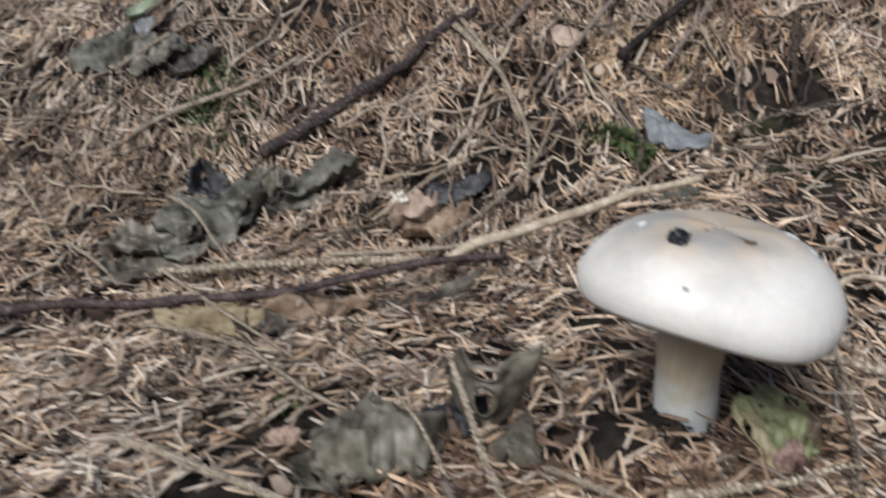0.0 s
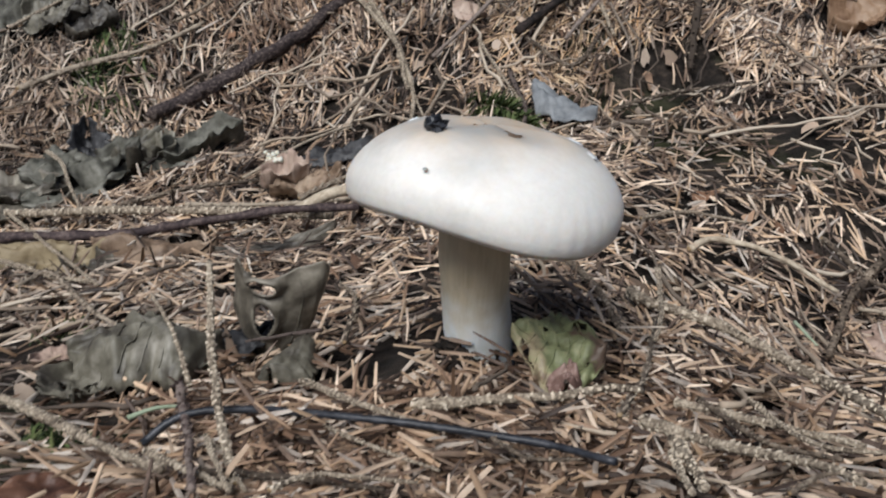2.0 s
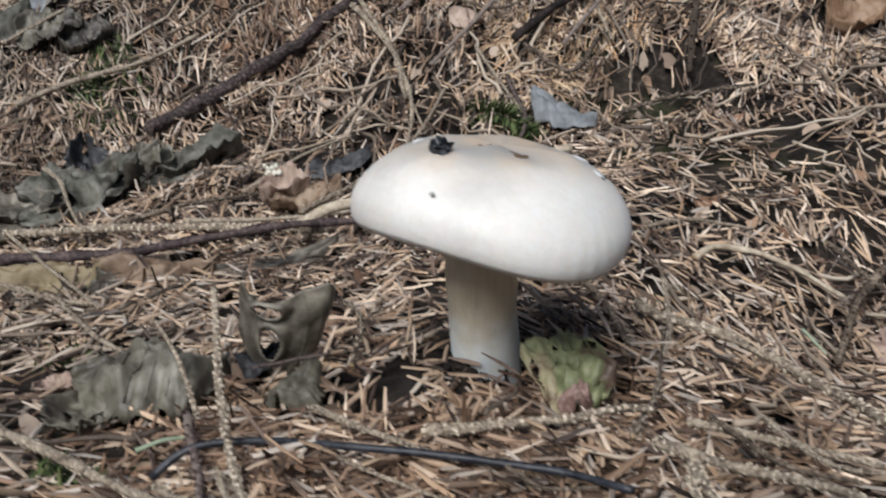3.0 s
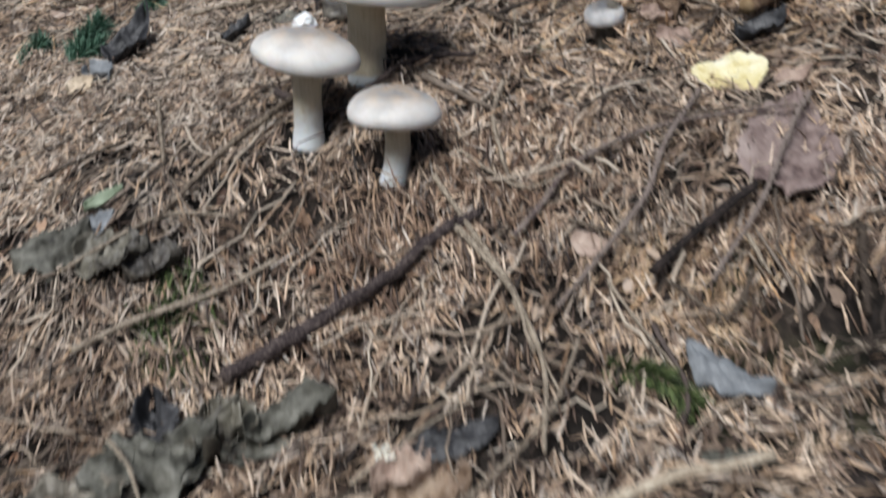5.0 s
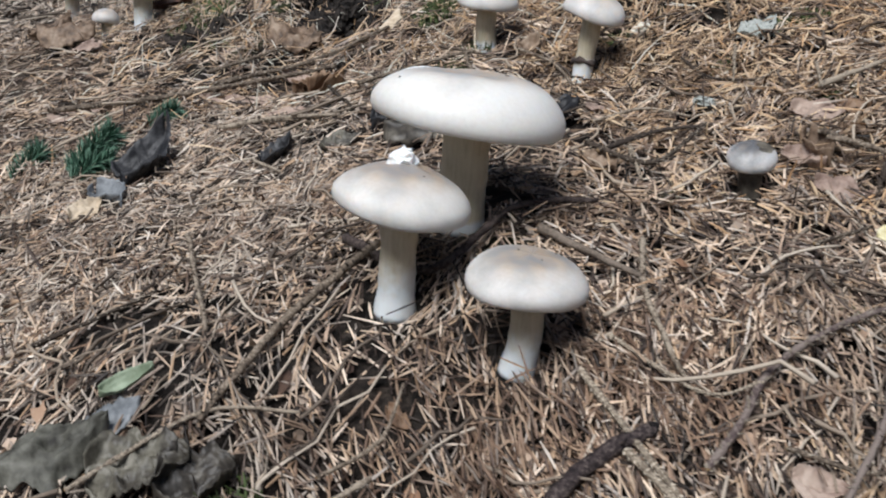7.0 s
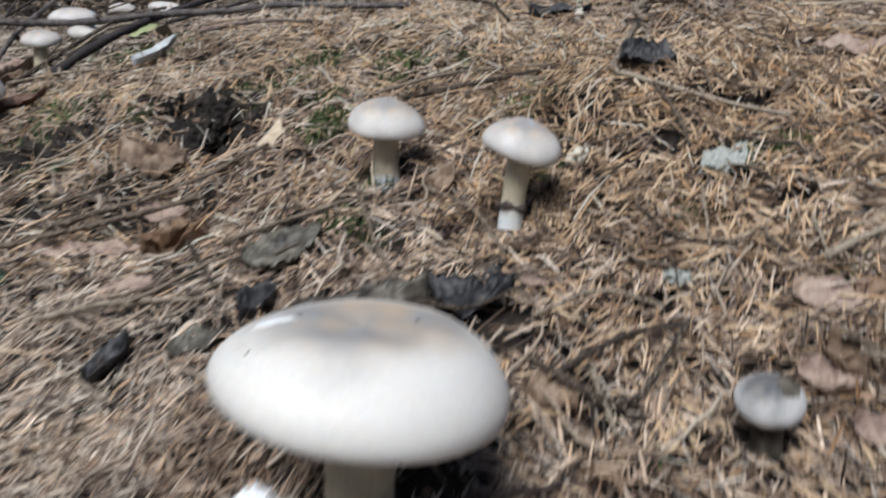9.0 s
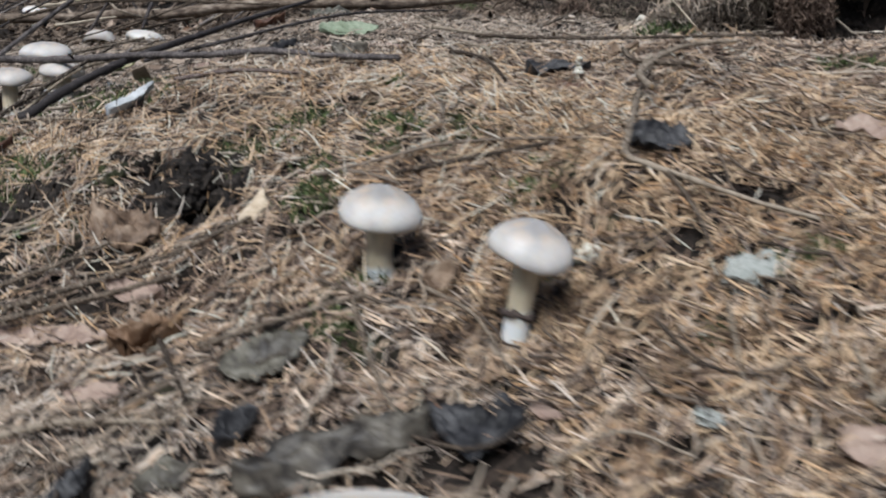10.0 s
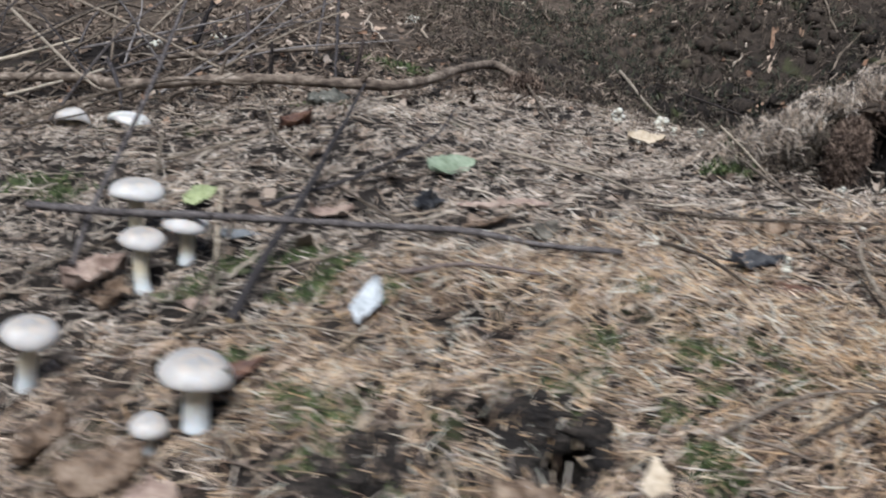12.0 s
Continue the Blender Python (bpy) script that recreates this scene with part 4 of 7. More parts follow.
rv, rf, _ = tube(np.stack([0.002 + 0.0108 * np.cos(turn), 0.001 + 0.0108 * np.sin(turn), 0.0165 + 0.0015 * np.sin(turn * 2)], 1), 0.0027 * (1 + 0.3 * np.sin(turn * 5)), 7, 3, 0.2)
part("soil_ring", rv, rf, BARK, soiled, "dark ring of soil round the stem")
mushroom((-0.508, 1.904), (-0.5089, 1.9085, 0.2828), 0.0438, 0.0240, 0.0158, "stout cream mushroom with a nibbled domed cap",
         (4.9, 5.6), wave=0.012, roundness=2.5, seed=8, pale=WORN_CAP, bulge=1.12, wool=0.5, disc=0.85, drop=0.25,
         patches=(('nibbled_notch', 0.80, -0.30, 0.11, 1.5, 70, L_DARK, 'brown nibbled notch in the rim'), ('nibbled_notch', 0.66, -0.42, 0.05, 1.5, 40, L_DARK, 'brown nibbled notch in the rim')))
mushroom((-0.566, 1.886), (-0.5642, 1.8811, 0.2317), 0.0224, 0.0152, 0.0085, "small cream mushroom beside a stout one",
         (7, 6), wave=0.012, roundness=2.3, seed=9, pale=WORN_CAP, wool=0.3, disc=0.7)
mushroom((-0.698, 2.078), (-0.6912, 2.0603, 0.2833), 0.0353, 0.0210, 0.0120, "cream mushroom with a domed cap beside fallen leaves",
         (5, 4), wave=0.012, roundness=2.4, seed=10, pale=WORN_CAP, wool=0.4, disc=0.8)
mushroom((-0.527, 2.525), (-0.5305, 2.5094, 0.3631), 0.0466, 0.0214, 0.0140, "wide white mushroom behind a fallen branch",
         (3, 0), wave=0.014, roundness=2.6, seed=11, pale=DULL_CAP, wool=0.0, disc=0.8)
mushroom((-0.534, 2.305), (-0.537, 2.319, 0.3289), 0.0355, 0.0195, 0.0120, "cream mushroom leaning under a fallen branch",
         (4, 0), wave=0.012, roundness=2.3, seed=12, pale=WORN_CAP, bend=-0.05, wool=0.35, disc=0.85)
mushroom((-0.462, 2.366), (-0.4644, 2.3704, 0.3401), 0.0390, 0.0205, 0.0125, "cream mushroom with a lilac-tinged cap under a fallen branch",
         (1, 4.4), wave=0.012, roundness=2.3, seed=13, pale=WORN_CAP, bend=0.04, wool=0.3, disc=0.7)
mushroom((-0.6207, 3.345), (-0.6207, 3.345, at(-0.6207, 3.345) + 0.022), 0.046, 0.030, 0.016, "low ragged greyish mushroom on the dark slope",
         (-10, -6), wave=0.07, seed=14, wool=0.0, disc=1.0, pale=WORN_CAP, offset=(-0.5, 0.0))
mushroom((-0.487, 3.285), (-0.487, 3.285, at(-0.487, 3.285) + 0.016), 0.054, 0.024, 0.015, "flat pale mushroom on the dark slope",
         (-6, 5), wave=0.03, seed=15, wool=0.0, disc=0.2)
mushroom((-1.0, 4.05), (-1.0, 4.05, at(-1.0, 4.05) + 0.05), 0.045, 0.02, 0.016, "pale mushroom by a dark trunk", (0, 0), wave=0.02, seed=16, wool=0.0, disc=0.2)

# ---- twigs and sticks ----
TWIG_LABEL = {"bleached_spruce_twig": "pale bleached spruce twig with needle scars", "weathered_spruce_twig": "pale weathered spruce twig with needle scars", "dull_brown_twig": "dull brown scarred twig", "tan_spruce_twig": "thin tan dead spruce twig lying on needles",
              "purplish_twig_bark": "purplish brown dead twig lying on needles", "grey_weathered_bark": "grey weathered dead twig", "dark_dead_bark": "dark bark-covered stick on the forest floor",
              "wet_black_stem": "smooth black wet stem lying across the litter", "peeling_branch_bark": "brown fallen branch with peeling bark"}
twig_count = 0


def twig(points, radius, mat, label="", taper=0.6, scars=True, name="twig", category="twig", rise=0.0100, crook=0.045, sides=9, pegs=None):
    """A dead twig through plan points (x, y[, height over the soil]); needle scars stand off it as small pegs."""
    global twig_count
    twig_count += 1
    rng = np.random.default_rng(100 + twig_count)
    p = np.array([(q[0], q[1], at(q[0], q[1]) + (q[2] if len(q) > 2 else 0.0) + radius * 0.6 + 0.002 + rise) for q in points])
    line = smooth_line(p, max(radius * 1.6, 0.0025))
    n = len(line)
    t = np.linspace(0, 1, n)
    sway = np.stack([value_noise(t * 7 + twig_count, t * 0, 1.0, 3), value_noise(t * 7 + twig_count, t * 0, 1.0, 4), 0.6 * value_noise(t * 7 + twig_count, t * 0, 1.0, 5)], 1)
    line = line + sway * radius * crook * 6
    r = radius * (1 - (1 - taper) * t) * (1 + 0.13 * value_noise(t * n * 0.45, t * 0, 1.0, twig_count))
    v, f, (side, up, along) = tube(line, r, sides, twig_count, (0.20 if name == "stick" else 0.12) if scars else 0.06)
    fine = np.linspace(0, n - 1, n * 3)
    for q in (-0.8, 0.0, 0.8):
        px, py, pz = (np.interp(fine, np.arange(n), line[:, k] + side[:, k] * r * q) for k in range(3))
        shelter(px, py, pz - 0.1 * radius)
    # pale twigs take the bark whose colour holds the pegs' shadows
    bark = {PALE: SHADED_BARK, BLEACHED: SHADED_BARK}.get(mat, mat) if scars and radius < 0.0045 else mat
    ob = quads(name, v, f, bark)
    tagged(ob, label or TWIG_LABEL[mat.name.split(".")[0]], category, "dead twigs on the forest floor" if name == "twig" else "")
    if scars and radius < 0.0045 and not (mat in (PURPLE, BARK, GREY_BARK) and radius > 0.0025):
        scaly = mat in (PALE, BLEACHED)
        gap = (0.42 if scaly else 0.9) * radius
        total = np.linalg.norm(np.diff(line, axis=0), axis=1).sum()
        pieces = []
        for k in range(min(700 if scaly else 420, int(total / gap))):
            i = min(n - 2, int(k * gap / total * n))
            ang = k * 2.4 + rng.normal(0, 0.4)
            out = side[i] * math.cos(ang) + up[i] * math.sin(ang)
            o = line[i] + out * r[i] * 0.75
            tip = o + (out * 1.0 + along[i] * 0.75) * r[i] * (rng.uniform(0.25, 0.75) if scaly else rng.uniform(0.7, 1.5))
            w = r[i] * (0.42 if scaly else 0.34)
            b = np.cross(out, along[i])
            b /= np.linalg.norm(b) + 1e-9
            pv = np.array([o - b * w - along[i] * w, o + b * w - along[i] * w, o + b * w + along[i] * w, o - b * w + along[i] * w,
                           tip - b * w * 0.65, tip + b * w * 0.65])
            pieces.append((pv, np.array([[0, 1, 5, 4], [1, 2, 5, 5], [2, 3, 4, 5], [3, 0, 4, 4]])))
        pv, pf = joined(pieces)
        me = bpy.data.meshes.new("scarred_bark")
        me.from_pydata(pv.tolist(), [], [tuple(dict.fromkeys(q)) for q in pf.tolist()])
        me.materials.append(PALE_PEG if scaly else pegs or (PEG if mat == TAN and twig_count % 3 else mat))
        peg = new("scarred_bark", me)
        peg.parent = ob
        tagged(peg, kind="stuff")
    if name == "twig":
        k = np.linspace(0, 1, 3)
        ev, ef, _ = tube(line[0] - along[0] * r[0] * (k * 0.9 - 0.3)[:, None] + up[0] * r[0] * 0.2 * k[:, None], r[0] * np.array([0.9, 0.75, 0.3]), 7, twig_count, 0.15)
        part("broken_end", ev, ef, RAW_WOOD, ob)
    if name in ("branch", "stick"):
        for end, way in ((0, -1), (n - 1, 1)):
            k = np.linspace(0, 1, 4)
            tip = line[end] + along[end] * way * r[end] * (k * 1.1 - 0.35)[:, None] + up[end] * r[end] * 0.25 * k[:, None]
            ev, ef, _ = tube(tip, r[end] * np.array([0.93, 0.86, 0.62, 0.2]), 9, twig_count + end, 0.16)
            part("broken_end", ev, ef, RAW_WOOD if mat == STUB else BARK, ob, "splintered broken wood")
        for k in range(3 + int(n / 40)):
            i, ang = int(rng.uniform(0.08, 0.92) * n), rng.uniform(0.3, 2.8)
            out = side[i] * math.cos(ang) + up[i] * math.sin(ang) + along[i] * 0.5
            reach = r[i] * rng.uniform(1.6, 4.5)
            stub = line[i] + out * (np.linspace(0, 1, 5) * reach)[:, None]
            ev, ef, _ = tube(stub, r[i] * 0.3 * np.linspace(1.5, 0.7, 5), 6, twig_count + k, 0.12)
            part("side_stub", ev, ef, mat, ob)
    return ob


twig([(0.0900, 0.2333, -0.002), (0.1013, 0.2400, 0.005), (0.1225, 0.2395, 0.005), (0.1494, 0.2309, 0.005), (0.1797, 0.2254, 0.005), (0.2074, 0.2197, 0.005), (0.2240, 0.2067, 0.005)], 0.0013, BLACK, scars=False, crook=0.02, taper=0.85)
twig([(0.0968, 0.2203, 0.002), (0.1142, 0.2020, 0.002), (0.1306, 0.1856, 0.002)], 0.0012, BLEACHED)
twig([(0.1135, 0.2220, 0.003), (0.1228, 0.2010, 0.003), (0.1312, 0.1822, 0.003)], 0.0008, PALE)
twig([(0.1276, 0.200, -0.004), (0.1221, 0.213, 0.0), (0.1135, 0.235, 0.010), (0.1052, 0.262, 0.0255), (0.0955, 0.300, 0.0435)], 0.00135, BLEACHED, "pale upright spruce twig set with needle scars", taper=0.8)
twig([(0.0938, 0.268, 0.002), (0.0848, 0.285, 0.017), (0.073, 0.300, 0.031)], 0.0009, PALE, "thin whitish scarred twig leaning on a curled leaf")
twig([(-0.184, 0.468, 0.0), (-0.109, 0.460, 0.0), (-0.04, 0.458, 0.0), (0.035, 0.467, 0.004), (0.082, 0.478, 0.006), (0.129, 0.477, 0.006)], 0.0036, PURPLE, rise=0.015, crook=0.09)
twig([(-0.091, 0.503, 0.004), (-0.012, 0.502, 0.004), (0.063, 0.5, 0.004), (0.112, 0.485, 0.004)], 0.0024, BLEACHED, taper=1.1)
twig([(-0.082, 0.511, 0.004), (-0.033, 0.514, 0.004), (0.009, 0.541, 0.004), (0.053, 0.558, 0.004)], 0.0019, TAN)
twig([(-0.267, 0.681, 0.010), (-0.240, 0.640, 0.014), (-0.215, 0.606, 0.014), (-0.175, 0.545, 0.010)], 0.0012, PALE)
twig([(-0.118, 0.622, 0.010), (-0.088, 0.581, 0.016), (-0.066, 0.540, 0.014), (-0.045, 0.504, 0.010)], 0.0013, PALE)
twig([(-0.205, 0.585, 0.006), (-0.160, 0.590, 0.010), (-0.110, 0.600, 0.008)], 0.0014, TAN)
twig([(0.092, 0.480, 0.010), (0.110, 0.487, 0.016), (0.135, 0.492, 0.017), (0.172, 0.508, 0.019), (0.208, 0.517, 0.020), (0.248, 0.521, 0.020)], 0.0034, BARE, "thick pale weathered twig rising over the needles", taper=0.75, scars=False, crook=0.07)
twig([(-0.078, 0.430, 0.003), (-0.050, 0.420, 0.004), (-0.013, 0.396, 0.004), (0.010, 0.388, 0.003)], 0.0015, PALE)
twig([(-0.095, 0.511, 0.006), (-0.060, 0.468, 0.008), (-0.024, 0.425, 0.008), (0.017, 0.378, 0.004)], 0.0011, PALE)
twig([(0.040, 0.566, 0.004), (0.075, 0.596, 0.008), (0.108, 0.622, 0.004)], 0.0012, TAN)
twig([(-0.176, 0.560, 0.010), (-0.140, 0.520, 0.012), (-0.112, 0.486, 0.006)], 0.0012, PALE)
twig([(0.196, 0.690, 0.004), (0.214, 0.650, 0.006), (0.232, 0.606, 0.005)], 0.0012, PALE)
twig([(0.296, 0.716, 0.004), (0.309, 0.675, 0.006), (0.306, 0.640, 0.004)], 0.0012, DULL_TWIG)
twig([(0.135, 0.690, 0.004), (0.146, 0.655, 0.006), (0.160, 0.612, 0.004)], 0.0012, PALE)
twig([(0.262, 0.372, 0.002), (0.268, 0.359, 0.004), (0.300, 0.351, 0.006), (0.324, 0.309, 0.006), (0.318, 0.240, 0.005), (0.316, 0.215, 0.005)], 0.0025, BLEACHED, "thick weathered spruce twig set with needle scars")
twig([(0.240, 0.243, 0.003), (0.259, 0.222, 0.004), (0.273, 0.201, 0.004), (0.274, 0.186, 0.003)], 0.0018, PALE)
twig([(0.170, 0.250, 0.002), (0.185, 0.250, 0.003), (0.216, 0.257, 0.003), (0.234, 0.266, 0.003), (0.246, 0.270, 0.002)], 0.0019, PALE)
twig([(0.131, 0.274, 0.004), (0.153, 0.249, 0.004), (0.18, 0.224, 0.004)], 0.0012, PALE)
twig([(0.145, 0.233), (0.163, 0.218), (0.179, 0.204)], 0.0007, PALE)
twig([(0.235, 0.416), (0.247, 0.377, 0.001), (0.252, 0.327)], 0.0017, TAN)
twig([(0.235, 0.253), (0.252, 0.291, 0.002), (0.270, 0.351, 0.002)], 0.0012, DULL_TWIG, pegs=PEG)
twig([(0.246, 0.231, 0.003), (0.243, 0.205, 0.003), (0.240, 0.186, 0.002)], 0.0017, PALE)
twig([(0.255, 0.262, 0.003), (0.278, 0.246, 0.004), (0.298, 0.226, 0.004)], 0.0015, PALE)
twig([(0.305, 0.436, 0.001), (0.321, 0.444, 0.007), (0.352, 0.437, 0.008), (0.383, 0.425, 0.005)], 0.0019, BARE, "bare pale curved twig on brown needles", scars=False)
twig([(0.436, 0.467, 0.003), (0.398, 0.434, 0.003), (0.371, 0.391, 0.001), (0.362, 0.375)], 0.0026, TAN)
twig([(-0.040, 0.304, 0.004), (0.003, 0.273, 0.007), (0.040, 0.248, 0.007), (0.085, 0.219, 0.005), (0.108, 0.203, 0.002)], 0.0020, BLEACHED, "long pale scarred twig lying on needles")
twig([(0.092, 0.264, 0.004), (0.106, 0.229, 0.004), (0.123, 0.182, 0.004)], 0.0015, PURPLE)
twig([(0.11, 0.232), (0.122, 0.211), (0.133, 0.188)], 0.0008, PALE)
twig([(0.114, 0.205), (0.13, 0.199), (0.166, 0.19)], 0.0011, TAN)
twig([(0.415, 0.409), (0.394, 0.421)], 0.0016, TAN)
twig([(-0.06, 0.689, 0.002), (-0.024, 0.708, 0.002), (0.015, 0.722, 0.002), (0.054, 0.738, 0.002), (0.082, 0.752, 0.002), (0.112, 0.760, 0.002)], 0.0068, RIDGED, "thick purplish brown stick with ridged bark", name="stick", category="stick", crook=0.06)
twig([(0.081, 0.801, 0.005), (0.118, 0.728, 0.005), (0.136, 0.693, 0.005), (0.15, 0.635, 0.005), (0.147, 0.57, 0.005)], 0.0020, PALE)
twig([(0.135, 0.91, 0.003), (0.125, 0.851, 0.003), (0.136, 0.786, 0.003)], 0.0021, TAN)
twig([(0.068, 0.923, 0.003), (0.097, 0.893, 0.003), (0.126, 0.866, 0.003)], 0.0032, DULL_TWIG, scars=False)
twig([(0.136, 0.738, 0.003), (0.157, 0.756, 0.003), (0.177, 0.779, 0.003), (0.212, 0.8, 0.003), (0.252, 0.819, 0.003), (0.302, 0.829, 0.003), (0.353, 0.831, 0.003)], 0.0023, PURPLE, pegs=PEG)
twig([(0.289, 0.874, 0.004), (0.251, 0.802, 0.004), (0.228, 0.751, 0.004), (0.195, 0.711, 0.004), (0.163, 0.678, 0.004)], 0.0024, PURPLE, pegs=PEG)
twig([(0.303, 0.755, 0.003), (0.26, 0.723, 0.003), (0.226, 0.696, 0.003)], 0.0038, BARK, taper=0.9)
twig([(0.362, 0.838, 0.006), (0.336, 0.796, 0.008), (0.301, 0.734, 0.006), (0.261, 0.685, 0.006)], 0.0023, PURPLE, pegs=PEG)
twig([(0.289, 0.716, 0.004), (0.298, 0.687, 0.004)], 0.0019, PALE)
twig([(-0.043, 0.939, 0.004), (-0.092, 0.871, 0.004), (-0.12, 0.823, 0.004), (-0.134, 0.797, 0.004)], 0.0031, TAN)
twig([(-0.202, 1.033, 0.003), (-0.146, 0.867, 0.003)], 0.0022, TAN)
twig([(0.088, 0.787, 0.004), (0.133, 0.705, 0.004), (0.144, 0.668, 0.004)], 0.0015, TAN)
twig([(-0.067, 0.961, 0.002), (-0.006, 0.897, 0.002), (0.051, 0.949, 0.002), (0.113, 0.963, 0.002)], 0.0035, BARK, "dark rotting stick below mushrooms", name="stick", category="stick")
twig([(0.356, 0.984, 0.008), (0.387, 1.001, 0.008), (0.424, 1.021, 0.008)], 0.0105, STUB, "thick brown broken branch stub", name="branch", category="branch", scars=False, taper=0.9)
twig([(0.295, 1.018, 0.012), (0.321, 0.992, 0.012), (0.347, 0.971, 0.004)], 0.0024, TAN)
twig([(0.329, 0.985, 0.01), (0.302, 0.948, 0.003)], 0.0022, TAN)
twig([(-0.299, 1.514, 0.003), (-0.173, 1.57, 0.003), (-0.071, 1.571, 0.003)], 0.0032, TAN)
twig([(-0.09, 1.319, 0.006), (-0.009, 1.321, 0.006), (0.036, 1.326, 0.006)], 0.0023, TAN)
twig([(0.025, 1.322, 0.006), (0.036, 1.245, 0.006), (0.051, 1.182, 0.006)], 0.0019, TAN)
twig([(0.02, 1.195, 0.004), (0.076, 1.216, 0.004)], 0.0016, TAN)
twig([(-0.002, 1.369, 0.006), (0.054, 1.305, 0.006)], 0.0019, TAN)
twig([(0.269, 1.417, 0.008), (0.326, 1.352, 0.008), (0.379, 1.285, 0.008)], 0.0028, TAN)
twig([(0.266, 1.417, 0.01), (0.373, 1.688, 0.01), (0.461, 1.871, 0.01)], 0.0031, TAN)
twig([(0.294, 1.38, 0.005), (0.3, 1.332, 0.005), (0.295, 1.285, 0.005)], 0.0022, TAN)
twig([(0.15, 1.044, 0.005), (0.15, 0.995, 0.005)], 0.0017, PALE)
twig([(0.126, 1.049, 0.002), (0.181, 1.079, 0.002), (0.227, 1.084, 0.002)], 0.0024, DULL_TWIG)
twig([(0.321, 1.111, 0.003), (0.38, 1.121, 0.003)], 0.0027, TAN)
twig([(0.299, 1.042, 0.004), (0.317, 1.01, 0.004)], 0.0030, TAN)
twig([(-0.129, 1.365, 0.003), (-0.092, 1.254, 0.003)], 0.0021, TAN)
twig([(-0.178, 1.179, 0.003), (-0.144, 1.137, 0.003)], 0.0018, TAN)
twig([(0.051, 1.173, 0.003), (0.093, 1.147, 0.003), (0.132, 1.159, 0.003)], 0.0017, TAN)
twig([(-0.314, 1.559, 0.003), (-0.252, 1.583, 0.003), (-0.187, 1.621, 0.003)], 0.0026, TAN)
twig([(-0.7, 2.41, 0.11), (-0.576, 2.383, 0.09), (-0.441, 2.335, 0.065), (-0.313, 2.243, 0.04), (-0.178, 2.171, 0.02), (-0.077, 2.092, 0.012), (0.003, 2.02, 0.008), (0.111, 1.96, 0.006)], 0.0072, GREY_BARK, "long thin dark branch propped over the litter", name="branch", category="branch", crook=0.05)
twig([(-0.444, 2.051, 0.005), (-0.365, 2.185, 0.035), (-0.245, 2.410, 0.05), (0.057, 3.062, 0.06)], 0.0078, GREY_BARK, taper=0.4)
twig([(-0.507, 2.047, 0.005), (-0.414, 2.256, 0.05), (-0.381, 2.397, 0.07)], 0.0040, TAN)
twig([(-1.085, 3.735, 0.05), (-0.804, 3.719, 0.05), (-0.58, 3.622, 0.05), (-0.478, 3.521, 0.05), (-0.135, 3.437, 0.05), (0.259, 3.359, 0.05), (0.582, 3.625, 0.05), (0.783, 3.795, 0.05), (0.845, 3.714, 0.05)], 0.0150, LOG, "long fallen branch with bent broken end", name="branch", category="branch", scars=False, taper=1.0, sides=12, crook=0.04)
twig([(-0.324, 3.955, 0.03), (-0.059, 3.898, 0.03), (0.374, 4.049, 0.03)], 0.0105, LOG, "slender fallen branch on the dark slope", name="branch", category="branch", scars=False)
twig([(1.144, 3.088, 0.04), (0.632, 2.288, 0.04), (0.489, 1.987, 0.04)], 0.0044, TAN)
twig([(0.246, 2.107, 0.02), (0.358, 2.029, 0.02), (0.485, 1.977, 0.02), (0.653, 1.908, 0.02)], 0.0032, TAN)
twig([(1.435, 3.961, 0.03), (1.288, 3.404, 0.03), (1.434, 3.203, 0.03)], 0.0063, TAN)
twig([(0.0245, 1.5917, 0.004), (0.052, 1.561, 0.004), (0.0775, 1.5266, 0.003)], 0.0024, DULL_TWIG)
twig([(-0.0055, 1.600, 0.003), (0.060, 1.606, 0.005), (0.1247, 1.610, 0.006), (0.194, 1.5985, 0.006), (0.2716, 1.5548, 0.006), (0.296, 1.515, 0.005)], 0.0023, DULL_TWIG, scars=False)
twig([(-0.1544, 1.7378, 0.003), (-0.1258, 1.797, 0.008), (-0.0952, 1.8654, 0.010)], 0.0013, BARE, "thin straw-coloured stalk lying over a burrow", scars=False)
twig([(-0.100, 3.445, 0.05), (-0.096, 3.445, 0.10), (-0.098, 3.445, 0.15)], 0.0075, BARK, "short dark upright stub on a fallen branch", scars=False)
twig([(0.152, 3.448, 0.05), (0.163, 3.448, 0.10), (0.174, 3.448, 0.16)], 0.0080, BARK, "short dark upright stub on a fallen branch", scars=False)
twig([(0.674, 2.445, 0.055), (0.690, 2.400, 0.035), (0.7152, 2.3298, 0.020)], 0.0026, BARE, "thin pale dry stem arching at the root mound", scars=False)
twig([(1.513, 3.829, 0.03), (1.686, 3.845, 0.03), (0.758, 2.425, 0.03)], 0.0045, DULL_TWIG, scars=False)
twig([(-0.1278, 1.7354, 0.004), (-0.1073, 1.7156, 0.006)], 0.0015, BARE, "short pale bare twig at a burrow", scars=False)
twig([(0.987, 3.976, 0.02), (0.586, 3.014, 0.02)], 0.0063, TAN)
twig([(0.222, 2.606, 0.01), (0.331, 2.452, 0.01), (0.338, 2.231, 0.01)], 0.0038, TAN)
twig([(0.244, 1.955, 0.01), (0.249, 2.04, 0.01), (0.22, 2.097, 0.01)], 0.0027, TAN)
twig([(-0.33, 2.42, 0.03), (-0.142, 2.45, 0.03), (0.067, 2.612, 0.03), (0.337, 3.1, 0.03)], 0.0036, GREY_BARK)
twig([(-0.7, 2.365, 0.02), (-0.603, 2.416, 0.02), (-0.488, 2.432, 0.02)], 0.0030, TAN)
